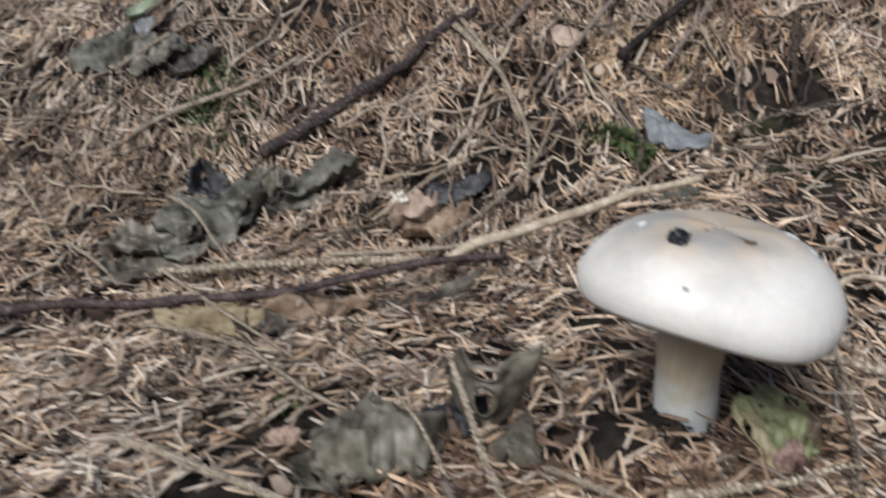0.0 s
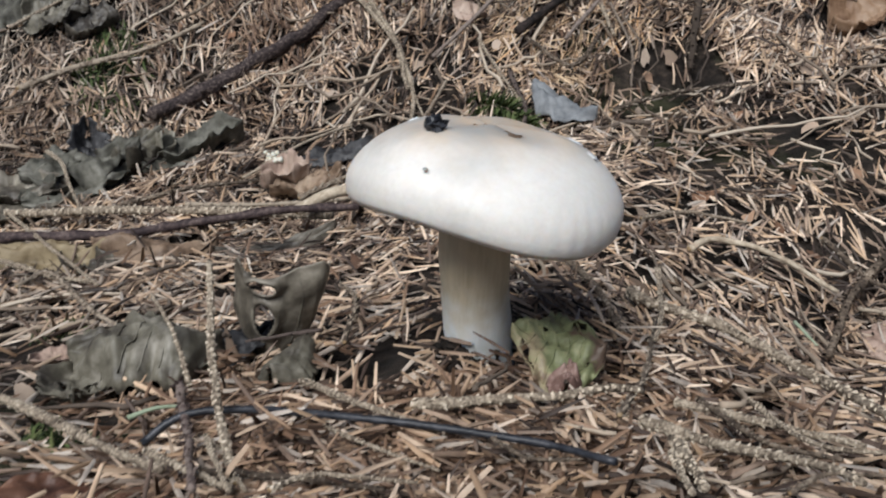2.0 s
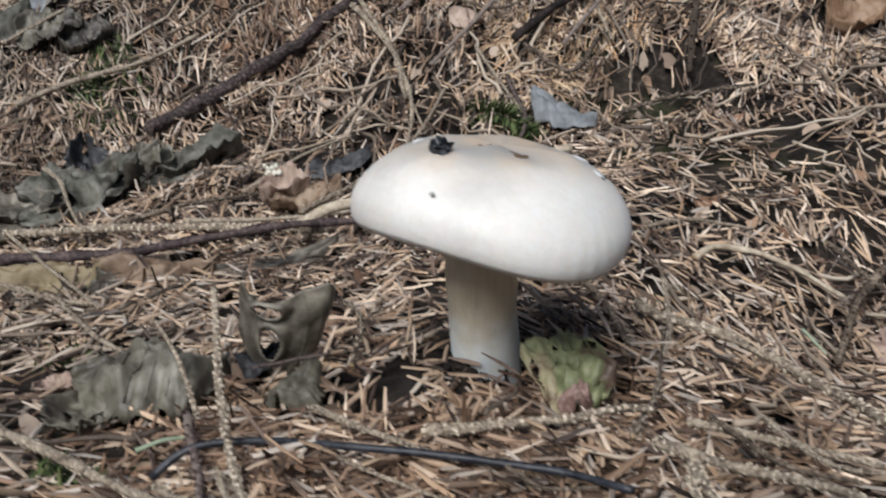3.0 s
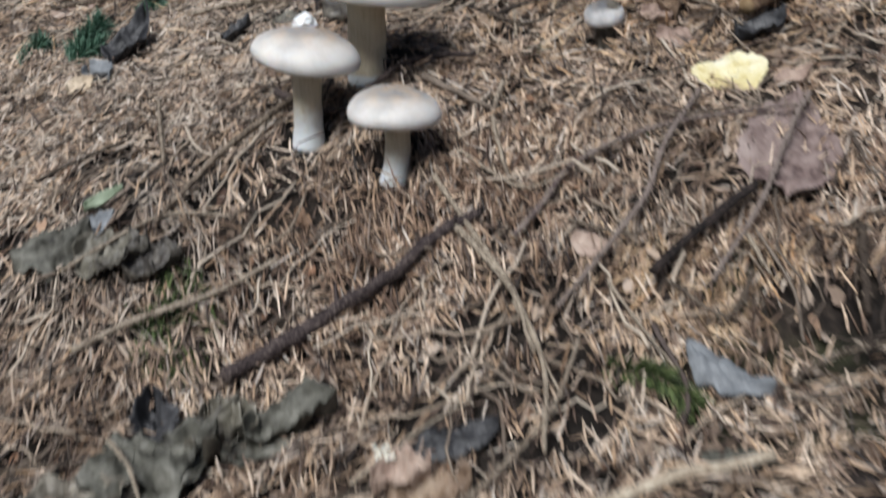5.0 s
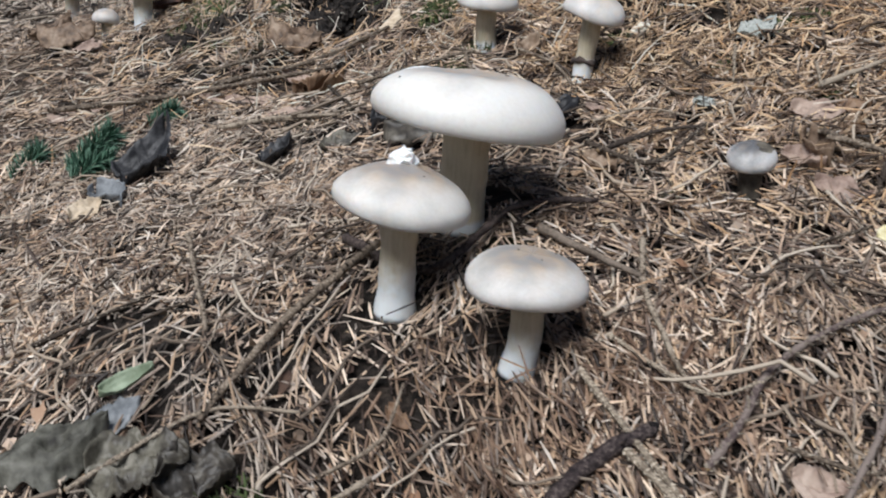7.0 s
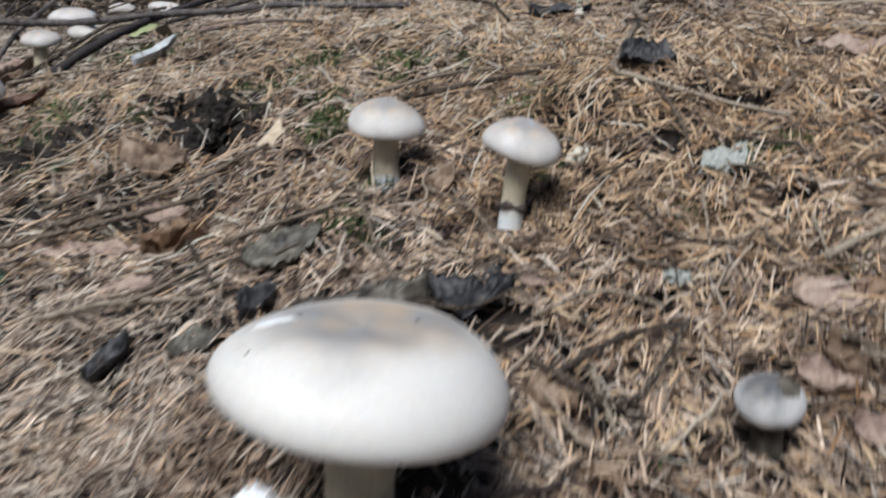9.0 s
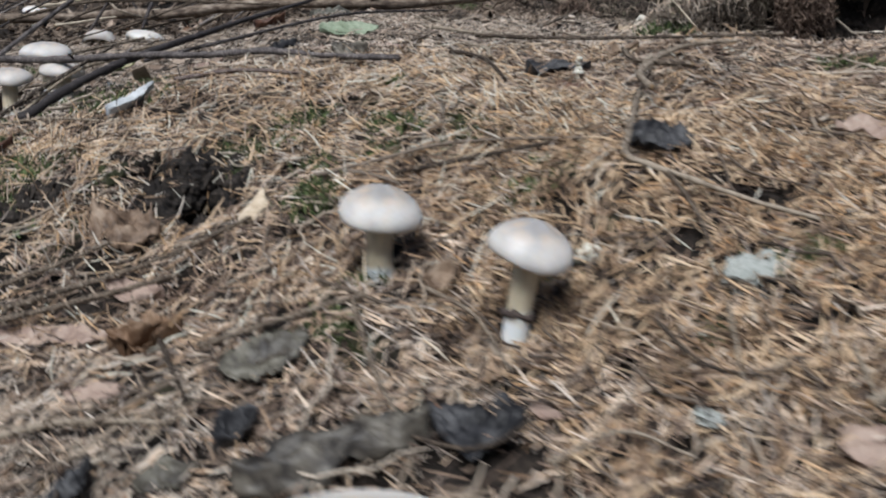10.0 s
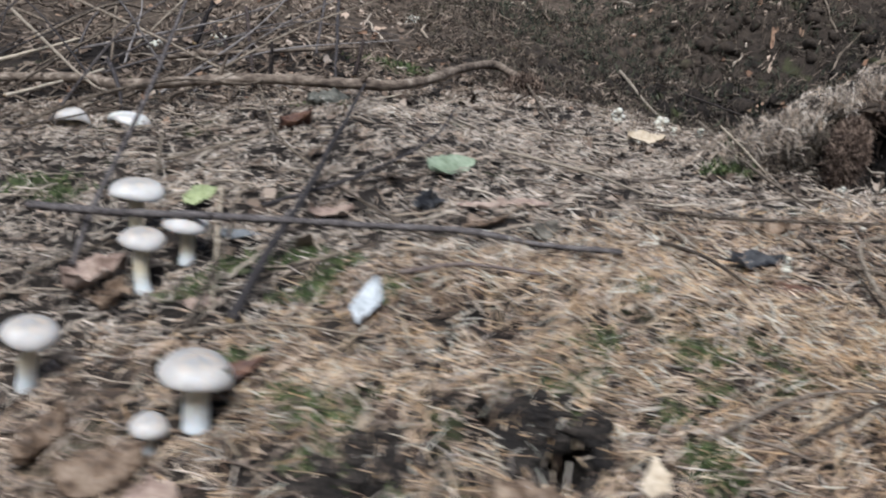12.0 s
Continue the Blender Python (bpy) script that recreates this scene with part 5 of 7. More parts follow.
twig([(0.389, 1.686, 0.02), (0.397, 1.751, 0.02), (0.494, 1.875, 0.02), (0.588, 1.882, 0.02)], 0.0041, TAN)
twig([(-0.507, 2.053, 0.01), (-0.403, 2.015, 0.01), (-0.301, 1.933, 0.01)], 0.0026, TAN)
twig([(-0.884, 3.686, 0.1), (-0.804, 3.736, 0.1), (-0.591, 3.866, 0.1)], 0.0062, PALE)
twig([(-0.524, 3.653, 0.1), (-0.505, 3.428, 0.06), (-0.505, 3.339, 0.02)], 0.0068, GREY_BARK)
twig([(-0.716, 3.772, 0.14), (-0.486, 4.146, 0.14), (-0.326, 4.283, 0.14), (-0.198, 4.282, 0.14)], 0.0061, TAN)
twig([(-0.462, 4.295, 0.12), (-0.504, 3.795, 0.06)], 0.0060, TAN)
twig([(-0.446, 4.444, 0.12), (-0.364, 4.021, 0.1), (-0.263, 3.852, 0.08), (-0.176, 3.627, 0.05)], 0.0067, TAN)
twig([(-0.198, 4.258, 0.02), (-0.117, 4.406, 0.12)], 0.0115, BARK)
twig([(-0.053, 4.077, 0.14), (-0.119, 3.582, 0.03)], 0.0071, BARK)
twig([(0.271, 4.072, 0.2), (0.082, 3.404, 0.05)], 0.0063, GREY_BARK)
twig([(-0.145, 4.168, 0.08), (-0.124, 3.856, 0.03)], 0.0075, BARK)
twig([(-0.823, 4.263, 0.14), (-0.591, 3.889, 0.1)], 0.0061, TAN)
twig([(-0.817, 3.544, 0.08), (-0.711, 3.461, 0.03)], 0.0050, TAN)
twig([(-0.135, 3.422, 0.04), (-0.212, 2.833, 0.03), (-0.183, 2.613, 0.01)], 0.0040, TAN)
twig([(-0.325, 3.542, 0.05), (-0.392, 3.575, 0.04), (-0.552, 3.412, 0.02)], 0.0056, TAN)
twig([(-0.445, 2.851, 0.02), (-0.217, 2.883, 0.02)], 0.0038, TAN)
twig([(-0.356, 3.282, 0.3), (-0.49, 2.77, 0.18), (-0.598, 2.454, 0.08), (-0.639, 2.346, 0.03)], 0.0038, GREY_BARK, taper=1.2)
twig([(-0.7823, 3.4852, 0.06), (-0.66, 3.62, 0.05), (-0.5279, 3.7631, 0.04)], 0.0050, PALE, scars=False)
twig([(-0.3724, 2.5769, 0.02), (-0.4191, 2.321, 0.05), (-0.4603, 2.1153, 0.006)], 0.0036, BARE, "pale scarred twig leaning over a fallen branch")
twig([(-0.724, 2.892, 0.12), (-0.559, 3.05, 0.12), (-0.353, 3.339, 0.1), (-0.194, 3.318, 0.07), (-0.079, 3.512, 0.05)], 0.0037, TAN)
twig([(-0.491, 4.058, 0.1), (-0.711, 3.642, 0.08), (-0.786, 3.543, 0.06)], 0.0055, TAN)
twig([(-0.781, 4.072, 0.16), (-0.589, 3.351, 0.1), (-0.51, 3.416, 0.05)], 0.0053, TAN)
twig([(0.233, 4.101, 0.2), (0.114, 3.751, 0.06)], 0.0059, GREY_BARK)
twig([(-0.634, 4.149, 0.16), (-0.403, 3.934, 0.12), (-0.164, 3.466, 0.05)], 0.0057, TAN)
twig([(-0.438, 3.0, 0.03), (-0.504, 2.526, 0.05), (-0.542, 2.372, 0.03)], 0.0034, TAN)
twig([(0.467, 1.762, 0.02), (0.422, 1.842, 0.02), (0.437, 1.945, 0.02)], 0.0041, TAN)
twig([(0.187, 1.975, 0.012), (0.226, 1.914, 0.012), (0.238, 1.81, 0.012)], 0.0034, TAN)
twig([(-0.215, 2.033, 0.006), (-0.123, 2.01, 0.006), (-0.032, 1.94, 0.006)], 0.0036, PURPLE)
twig([(0.074, 1.549, 0.006), (0.174, 1.562, 0.006), (0.268, 1.565, 0.006)], 0.0031, TAN)
twig([(-0.179, 2.468, 0.012), (-0.14, 2.116, 0.012), (-0.071, 2.159, 0.012)], 0.0027, TAN)
twig([(0.083, 1.332, 0.004), (0.116, 1.289, 0.004), (0.128, 1.212, 0.004)], 0.0018, TAN)
twig([(0.235, 1.233, 0.004), (0.249, 1.183, 0.004), (0.281, 1.153, 0.004)], 0.0016, TAN)
twig([(-0.189, 1.263, 0.004), (-0.128, 1.247, 0.004), (-0.075, 1.251, 0.004)], 0.0018, TAN)
twig([(0.133, 1.123, 0.004), (0.18, 1.14, 0.004), (0.213, 1.104, 0.004)], 0.0016, TAN)
twig([(0.285, 1.231, 0.006), (0.264, 1.158, 0.006)], 0.0014, PALE)
twig([(0.334, 1.153, 0.006), (0.32, 1.101, 0.006)], 0.0014, PALE)
twig([(-0.512, 1.509, 0.004), (-0.387, 1.476, 0.004), (-0.291, 1.489, 0.004), (-0.137, 1.536, 0.004)], 0.0042, TAN)
twig([(-0.228, 1.262, 0.004), (-0.169, 1.258, 0.004), (-0.101, 1.23, 0.004)], 0.0029, TAN)
twig([(0.118, 1.065, 0.004), (0.163, 1.017, 0.004), (0.221, 1.084, 0.004)], 0.0023, TAN)
twig([(0.244, 0.898, 0.004), (0.29, 0.918, 0.004)], 0.0017, TAN)
twig([(-0.064, 0.772, 0.004), (-0.031, 0.786, 0.004), (-0.019, 0.813, 0.004)], 0.0015, TAN)
twig([(-0.269, 0.891, 0.004), (-0.224, 0.899, 0.004), (-0.197, 0.935, 0.004)], 0.0019, TAN)
twig([(-0.198, 0.764, 0.004), (-0.133, 0.802, 0.004), (-0.078, 0.806, 0.004)], 0.0016, TAN)
twig([(0.099, 0.822, 0.005), (0.142, 0.777, 0.005), (0.172, 0.771, 0.005)], 0.0014, PALE)
twig([(0.174, 0.737, 0.004), (0.213, 0.723, 0.004), (0.24, 0.733, 0.004)], 0.0015, TAN)
twig([(0.278, 0.391, 0.008), (0.269, 0.341, 0.008), (0.26, 0.312, 0.008)], 0.0011, PALE)
twig([(0.28, 0.265, 0.006), (0.282, 0.224, 0.006), (0.3, 0.21, 0.006)], 0.0009, PALE)
twig([(0.263, 0.264, 0.005), (0.27, 0.226, 0.005), (0.281, 0.207, 0.005)], 0.0010, TAN)
twig([(0.24, 0.213, 0.006), (0.233, 0.176, 0.006)], 0.0010, PALE)
twig([(0.255, 0.179, 0.004), (0.271, 0.193, 0.004), (0.289, 0.189, 0.004)], 0.0007, TAN)
twig([(0.191, 0.226, 0.004), (0.202, 0.209, 0.004), (0.218, 0.213, 0.004)], 0.0007, TAN)
twig([(-0.024, 0.382, 0.005), (-0.015, 0.398, 0.005), (0.028, 0.344, 0.005), (0.063, 0.314, 0.005)], 0.0014, TAN)
twig([(0.143, 0.296, 0.006), (0.141, 0.346, 0.006), (0.13, 0.376, 0.006)], 0.0010, TAN)
twig([(-0.168, 0.697, 0.005), (-0.131, 0.722, 0.005), (-0.077, 0.748, 0.005), (-0.034, 0.77, 0.005)], 0.0026, TAN)
twig([(0.098, 0.75, 0.006), (0.133, 0.698, 0.006), (0.145, 0.644, 0.006)], 0.0022, PALE)
twig([(0.219, 0.656, 0.006), (0.229, 0.605, 0.006), (0.221, 0.576, 0.006)], 0.0018, BARK)
twig([(0.288, 0.607, 0.005), (0.33, 0.633, 0.005), (0.39, 0.635, 0.005)], 0.0019, TAN)
twig([(0.287, 0.689, 0.005), (0.265, 0.661, 0.005), (0.232, 0.689, 0.005)], 0.0022, TAN)
twig([(0.363, 0.718, 0.006), (0.351, 0.662, 0.006)], 0.0036, TAN)
twig([(0.085, 0.524, 0.004), (0.117, 0.556, 0.004), (0.152, 0.601, 0.004), (0.174, 0.653, 0.004)], 0.0017, TAN)
twig([(0.017, 0.513, 0.004), (0.066, 0.515, 0.004), (0.119, 0.511, 0.004)], 0.0016, TAN)
twig([(0.135, 0.295, 0.014), (0.109, 0.287, 0.014)], 0.0008, BARK)
twig([(0.387, 0.465, 0.005), (0.405, 0.441, 0.005), (0.418, 0.421, 0.005)], 0.0017, TAN)
twig([(0.281, 0.451, 0.004), (0.308, 0.465, 0.004), (0.344, 0.464, 0.004)], 0.0013, TAN)
twig([(0.141, 0.181, 0.004), (0.149, 0.191, 0.004), (0.174, 0.187, 0.004)], 0.0008, PALE)
# a thicket of thin dead twigs above the fallen branch
thicket = np.random.default_rng(404)
for k in range(30):
    bx, by = thicket.uniform(-1.15, -0.15), thicket.uniform(3.25, 4.3)
    way, reach, high = thicket.uniform(-0.6, 2.4), thicket.uniform(0.35, 0.9), thicket.uniform(0.10, 0.42)
    bow = thicket.normal(0, 0.06)
    twig([(bx, by, 0.01), (bx + math.cos(way) * reach * 0.5 + bow, by + math.sin(way) * reach * 0.25, high * 0.6), (bx + math.cos(way) * reach, by + math.sin(way) * reach * 0.5, high)],
         thicket.uniform(0.0024, 0.0048), (TAN, GREY_BARK, GREY_BARK)[k % 3], "thin grey dead twig sticking up in a thicket", taper=0.4, scars=False)

# ---- fallen leaves ----
leaf_count = 0


def leaf(centre, length, width, yaw, mat, label, cup=0.15, curl=0.05, lift=0.002, crumple=0.12, tip_rise=0.0, lean=0.0, teeth=0.05, shape=0.75, torn=0.0, holes=0.0, name="leaf", lay=1.0, vein=0.016, stalk=2.0):
    """A dead leaf, draped on the soil, cupped, curled and crumpled, with a midrib of its own."""
    global leaf_count
    leaf_count += 1
    rng = np.random.default_rng(500 + leaf_count)
    nu, nv = 36, 23
    u, w = np.linspace(0, 1, nu), np.linspace(-1, 1, nv)
    U, W = np.meshgrid(u, w, indexing="ij")
    half = 0.5 * width * np.sin(math.pi * np.clip(u, 0.004, 0.996) ** shape) ** 0.75
    half = half * (1 + teeth * np.sin(u * 70)) + 0.0004
    edge = 0.14 * value_noise(U * 5, np.sign(W) * 7.0, 1.0, leaf_count + 40) + 0.07 * value_noise(U * 16, np.sign(W) * 5.0, 1.0, leaf_count + 41)
    ragged = 1 + (torn * value_noise(U * 7, np.sign(W) * 3.0, 1.0, leaf_count) + edge) * np.abs(W)
    A = (U - 0.5) * length
    B = W * half[:, None] * ragged
    veins = vein * width * np.abs(np.cos((U * 5.5 - np.abs(W) * 1.3 + 0.35 * value_noise(U * 4, W * 2, 1.0, leaf_count + 70)) * math.pi)) * (0.25 + np.abs(W))
    Z = cup * width * W ** 2 + curl * length * (2 * (U - 0.5)) ** 2 + tip_rise * length * U ** 2 + lean * B + veins
    Z = Z + crumple * width * (value_noise(U * 4, W * 2, 1.0, leaf_count + 7) + 0.5 * value_noise(U * 9, W * 4, 1.0, leaf_count + 9) + 0.22 * value_noise(U * 20, W * 9, 1.0, leaf_count + 10))
    crease = np.abs(value_noise(U * 5 + W, W * 2.5, 1.0, leaf_count + 50)) + 0.5 * np.abs(value_noise(U * 11, W * 5, 1.0, leaf_count + 51))
    Z = Z - (0.05 + 0.5 * crumple) * width * crease
    c, d = math.cos(radians(yaw)), math.sin(radians(yaw))
    X, Y = centre[0] + A * c - B * d, centre[1] + A * d + B * c
    zg = floor_height(X, Y)
    Z = Z - Z.min() * lay
    Zw = zg + Z + lift
    faces = grid_faces(nu, nv)
    if holes:
        cu, cw = U.reshape(-1)[faces].mean(1), W.reshape(-1)[faces].mean(1)
        gap = value_noise(cu * 5.0, cw * 2.6, 1.0, leaf_count + 31) + 0.5 * value_noise(cu * 13, cw * 6, 1.0, leaf_count + 32)
        faces = faces[(gap < 1.1 - holes) | (np.abs(cw) < 0.08)]
    inner = np.abs(W) < 0.5 + 0.4 * value_noise(U * 6, W * 0 + leaf_count, 1.0, 60)
    shelter(X[inner], Y[inner], Zw[inner])
    ob = quads(name, np.stack([X, Y, Zw], -1).reshape(-1, 3), faces, mat)
    sol = ob.modifiers.new("thickness", "SOLIDIFY")
    sol.thickness, sol.offset = 0.0005, 0.0
    tagged(ob, label, "leaf", "fallen leaves")
    mid = nv // 2
    rib = np.stack([X[:, mid], Y[:, mid], Zw[:, mid] - 0.0002], 1)
    tail = rib[0] + (rib[0] - rib[1]) * stalk + np.array([0, 0, 0.001])
    rv, rf, _ = tube(rib, np.linspace(0.0008, 0.0003, nu) * max(1.0, width / 0.04), 5)
    part("midrib", rv, rf, mat, ob)
    if vein >= 0.028:
        for k in range(1, 6):
            for way in (-1, 1):
                at_u, at_w = np.linspace(0.10 + 0.13 * k, 0.26 + 0.13 * k, 9), way * np.linspace(0, 0.86, 9)
                iu, iw = np.clip(at_u, 0, 1) * (nu - 1), (at_w + 1) / 2 * (nv - 1)
                a0, b0 = np.clip(iu.astype(int), 0, nu - 2), np.clip(iw.astype(int), 0, nv - 2)
                fu, fw = (iu - a0)[:, None], (iw - b0)[:, None]
                P = np.stack([X, Y, Zw + 0.0003], -1)
                line = (P[a0, b0] * (1 - fu) + P[a0 + 1, b0] * fu) * (1 - fw) + (P[a0, b0 + 1] * (1 - fu) + P[a0 + 1, b0 + 1] * fu) * fw
                sv, sf, _ = tube(line, np.linspace(0.00045, 0.0002, 9) * max(1.0, width / 0.04), 4)
                part("side_vein", sv, sf, mat, ob)
    bent = smooth_line([rib[0], tail * 0.5 + rib[0] * 0.5 + np.array([0, 0, 0.0006]), tail], 0.001)
    rv, rf, _ = tube(bent, np.linspace(0.0009, 0.0006, len(bent)) * max(1.0, width / 0.04), 6, leaf_count, 0.1)
    part("stalk", rv, rf, DULL_TWIG, ob)
    return ob


leaf((0.066, 0.305), 0.056, 0.052, -165, L_DARK, "dark olive domed leaf with raised curved veins", cup=-0.34, curl=-0.14, lift=0.001, crumple=0.09, shape=0.8, torn=0.22, teeth=0.015, vein=0.085)
leaf((0.047, 0.283), 0.030, 0.022, -70, L_DARK, "dark torn leaf piece on damp litter", cup=0.1, crumple=0.12, torn=0.4, holes=0.2, lift=0.006)
leaf((0.092, 0.322), 0.040, 0.034, 20, L_BLACK, "flat blackened leaf under curled ones", cup=-0.15, crumple=0.10, torn=0.2, lift=0.006)


def standing_leaf(centre, width, height, yaw, mat, label, gaps):
    """A dry leaf that stands on edge, rolled to a shallow trough, with an uneven rim, torn holes and a folded foot."""
    nu, nv = 80, 60
    U, W = np.meshgrid(np.linspace(-1, 1, nu), np.linspace(0, 1, nv), indexing="ij")
    turn = U * 2.25 + 0.25 * value_noise(W * 3, W * 0, 1.0, 5)
    r = width * 0.5 * (0.30 + 0.72 * np.clip(W / 0.72, 0, 1) ** 0.8) * (1 + 0.12 * value_noise(U * 4, W * 3, 1.0, 8))
    A = r * np.sin(turn) + 0.10 * width * (W - 0.5)
    B = -0.62 * r * np.cos(turn) + 0.22 * width * W + 0.015 * width * np.abs(np.sin(U * 14 + W * 5))
    peaks = np.exp(-((U + 0.40) / 0.13) ** 2) + 0.45 * np.exp(-((U - 0.36) / 0.34) ** 2)
    for hu, hw, ru, rw in gaps:
        reach = np.sqrt(((U - hu) / ru) ** 2 + ((W - hw) / rw) ** 2)
        B = B - 0.10 * width * np.exp(-((reach - 1.15) / 0.35) ** 2)
    B = B + 0.05 * width * value_noise(U * 3.5, W * 5, 1.0, 21)
    Z = height * W * (0.80 + 0.22 * peaks + 0.07 * value_noise(U * 6, W * 0, 1.0, 9)) + 0.002
    c, d = math.cos(radians(yaw)), math.sin(radians(yaw))
    X, Y = centre[0] + A * c - B * d, centre[1] + A * d + B * c
    faces = grid_faces(nu, nv)
    cu, cw = U.reshape(-1)[faces].mean(1), W.reshape(-1)[faces].mean(1)
    keep = np.abs(cu) < 0.90 + 0.14 * value_noise(cw * 4, np.sign(cu) * 3, 1.0, 12)
    for hu, hw, ru, rw in gaps:
        keep &= ((cu - hu) / ru) ** 2 + ((cw - hw) / rw) ** 2 > 1 + 0.4 * value_noise(cu * 6, cw * 6, 1.0, 13)
    ob = quads("leaf", np.stack([X, Y, floor_height(X, Y) + Z], -1).reshape(-1, 3), faces[keep], mat)
    sol = ob.modifiers.new("thickness", "SOLIDIFY")
    sol.thickness, sol.offset = 0.0006, 0.0
    i = int(nu * 0.62)
    rib = np.stack([X[i], Y[i], floor_height(X[i], Y[i]) + Z[i]], 1)
    rv, rf, _ = tube(rib, np.linspace(0.0009, 0.0003, nv), 5, 3, 0.1)
    part("midrib", rv, rf, L_DARK, ob)
    end = smooth_line([rib[0], rib[0] + np.array([0.006, -0.008, 0.001]), rib[0] + np.array([0.016, -0.014, 0.003])], 0.001)
    rv, rf, _ = tube(end, np.linspace(0.0009, 0.0007, len(end)), 6, 4, 0.1)
    part("stalk", rv, rf, DULL_TWIG, ob)
    return tagged(ob, label, "leaf", "fallen leaves")


standing_leaf((0.1125, 0.322), 0.036, 0.048, -6, L_OLIVE, "dry olive-grey rolled leaf standing upright with torn holes", ((-0.16, 0.54, 0.13, 0.17), (-0.12, 0.90, 0.13, 0.07)))
leaf((0.122, 0.300), 0.030, 0.022, 70, L_DARK, "narrow dark leaf strip lying below a standing leaf", cup=-0.4, crumple=0.10, lift=0.004)
leaf((0.2195, 0.292), 0.034, 0.042, 176, L_GREEN, "yellow-green leaf with brown edges at a mushroom foot", cup=-0.08, lift=0.004, crumple=0.06, lean=-0.42, torn=0.25, teeth=0.06, holes=0.22, stalk=0.5, vein=0.03)
leaf((0.221, 0.274), 0.013, 0.012, 80, L_SHRIVEL, "shrivelled reddish brown leaf tip on a green leaf", cup=-0.5, crumple=0.22, lift=0.008, tip_rise=0.2, stalk=0.3)
leaf((0.082, 0.201), 0.043, 0.025, 6, L_RED, "dark red-brown leaf lying flat", cup=0.12, crumple=0.1)
leaf((0.410, 0.396), 0.044, 0.033, 21, L_PINK, "pinkish brown leaf piece on needles", cup=0.1)
leaf((-0.036, 0.446), 0.078, 0.024, 6, L_TAN, "yellowish tan rolled leaf under a twig", cup=-0.48, crumple=0.20, torn=0.4, lift=0.0, vein=0.03)
leaf((0.018, 0.453), 0.066, 0.024, 14, L_BROWN, "dark brown rolled leaf under a twig", cup=-0.48, crumple=0.20, torn=0.3, lift=0.0, vein=0.03)
leaf((0.082, 0.468), 0.070, 0.018, 24, L_UMBER, "dark umber rolled leaf strip on needle litter", cup=-0.45, crumple=0.14, torn=0.3, lift=0.0)
leaf((-0.012, 0.434), 0.040, 0.020, -30, L_UMBER, "dark shrivelled leaf below a tan one", cup=0.4, crumple=0.2, torn=0.3, lift=0.002)
leaf((0.022, 0.318), 0.018, 0.014, 40, L_PINK, "small lilac-brown leaf scrap on needles", cup=0.2, crumple=0.1)
leaf((-0.118, 0.566), 0.070, 0.044, 20, L_OLIVE, "pale grey-olive leaf partly under twigs", cup=0.1, crumple=0.14, torn=0.3, lift=0.003)
leaf((-0.079, 0.578), 0.080, 0.050, 49, L_GREY, "grey crumpled mouldy leaf", cup=0.03, crumple=0.09, torn=0.3, holes=0.25, lift=0.004)
leaf((-0.019, 0.627), 0.060, 0.044, 29, L_GREY, "grey-green crumpled leaf on needle litter", cup=0.05, crumple=0.10, torn=0.3, holes=0.25, lift=0.004)
leaf((-0.057, 0.650), 0.049, 0.032, 120, L_DARK, "dark olive curled leaf piece", cup=0.25, crumple=0.16, holes=0.2)
leaf((0.068, 0.569), 0.034, 0.024, -5, L_PINK, "small orange-brown curled leaf", cup=0.5, crumple=0.2)
leaf((0.256, 0.618), 0.054, 0.024, -39, L_SILVER, "bluish silver-grey curled leaf on needle litter", cup=-0.3, crumple=0.12, torn=0.2, curl=0.08, teeth=0.02, lift=0.010, vein=0.05)
leaf((0.098, 0.602), 0.052, 0.031, 10, L_BLACK, "black rotten leaf pressed into the litter", cup=0.1, crumple=0.1, lift=0.001)
leaf((0.481, 0.702), 0.050, 0.040, 17, L_ORANGE, "orange-brown dead leaf on needle litter", cup=0.3, crumple=0.1)
leaf((-0.215, 0.792), 0.060, 0.040, 25, L_GREY, "grey crumpled leaf on needle litter", cup=-0.25, crumple=0.12, torn=0.2, lift=0.006)
leaf((-0.163, 0.776), 0.056, 0.036, 8, L_DARK, "dark grey-tan folded leaf with a curled edge", cup=0.2, crumple=0.2, torn=0.35, lift=0.006, vein=0.04)
leaf((-0.130, 0.770), 0.044, 0.034, 24, L_UMBER, "dark shrivelled leaf on needle litter", cup=0.25, crumple=0.15, torn=0.25, lift=0.004)
leaf((-0.190, 0.812), 0.036, 0.026, 31, L_SILVER, "bluish grey leaf piece", cup=-0.1, crumple=0.06, lift=0.008)
leaf((-0.186, 0.832), 0.032, 0.012, 21, L_SAGE, "narrow pale green leaf", cup=0.5, lift=0.012, crumple=0.02, teeth=0.0)
leaf((0.321, 0.908), 0.060, 0.044, 168, L_YELLOW, "bright yellow birch leaf on needles", cup=-0.05, crumple=0.04, torn=0.10, lift=0.004, lean=-0.30, teeth=0.035, shape=0.65, vein=0.03)
leaf((0.341, 0.801), 0.106, 0.066, 72, L_MAUVE, "large mauve-brown leaf lying flat", cup=0.06, crumple=0.07, torn=0.2, vein=0.03)
# black sheet in place of the shadowed hollow beside the stub
leaf((0.362, 0.968), 0.050, 0.030, 20, L_BLACK, "black leaf shape filling the dark hollow below a branch stub", cup=0.3, crumple=0.14, torn=0.3, lift=0.002)
leaf((0.369, 0.893), 0.032, 0.021, 17, L_PINK, "pale pinkish leaf scrap", cup=0.2)
leaf((0.189, 0.726), 0.028, 0.016, -18, L_PINK, "small pale brown leaf scrap", cup=0.2)
leaf((0.293, 0.974), 0.042, 0.027, -33, L_PINK, "pinkish brown leaf on needles", cup=0.15)
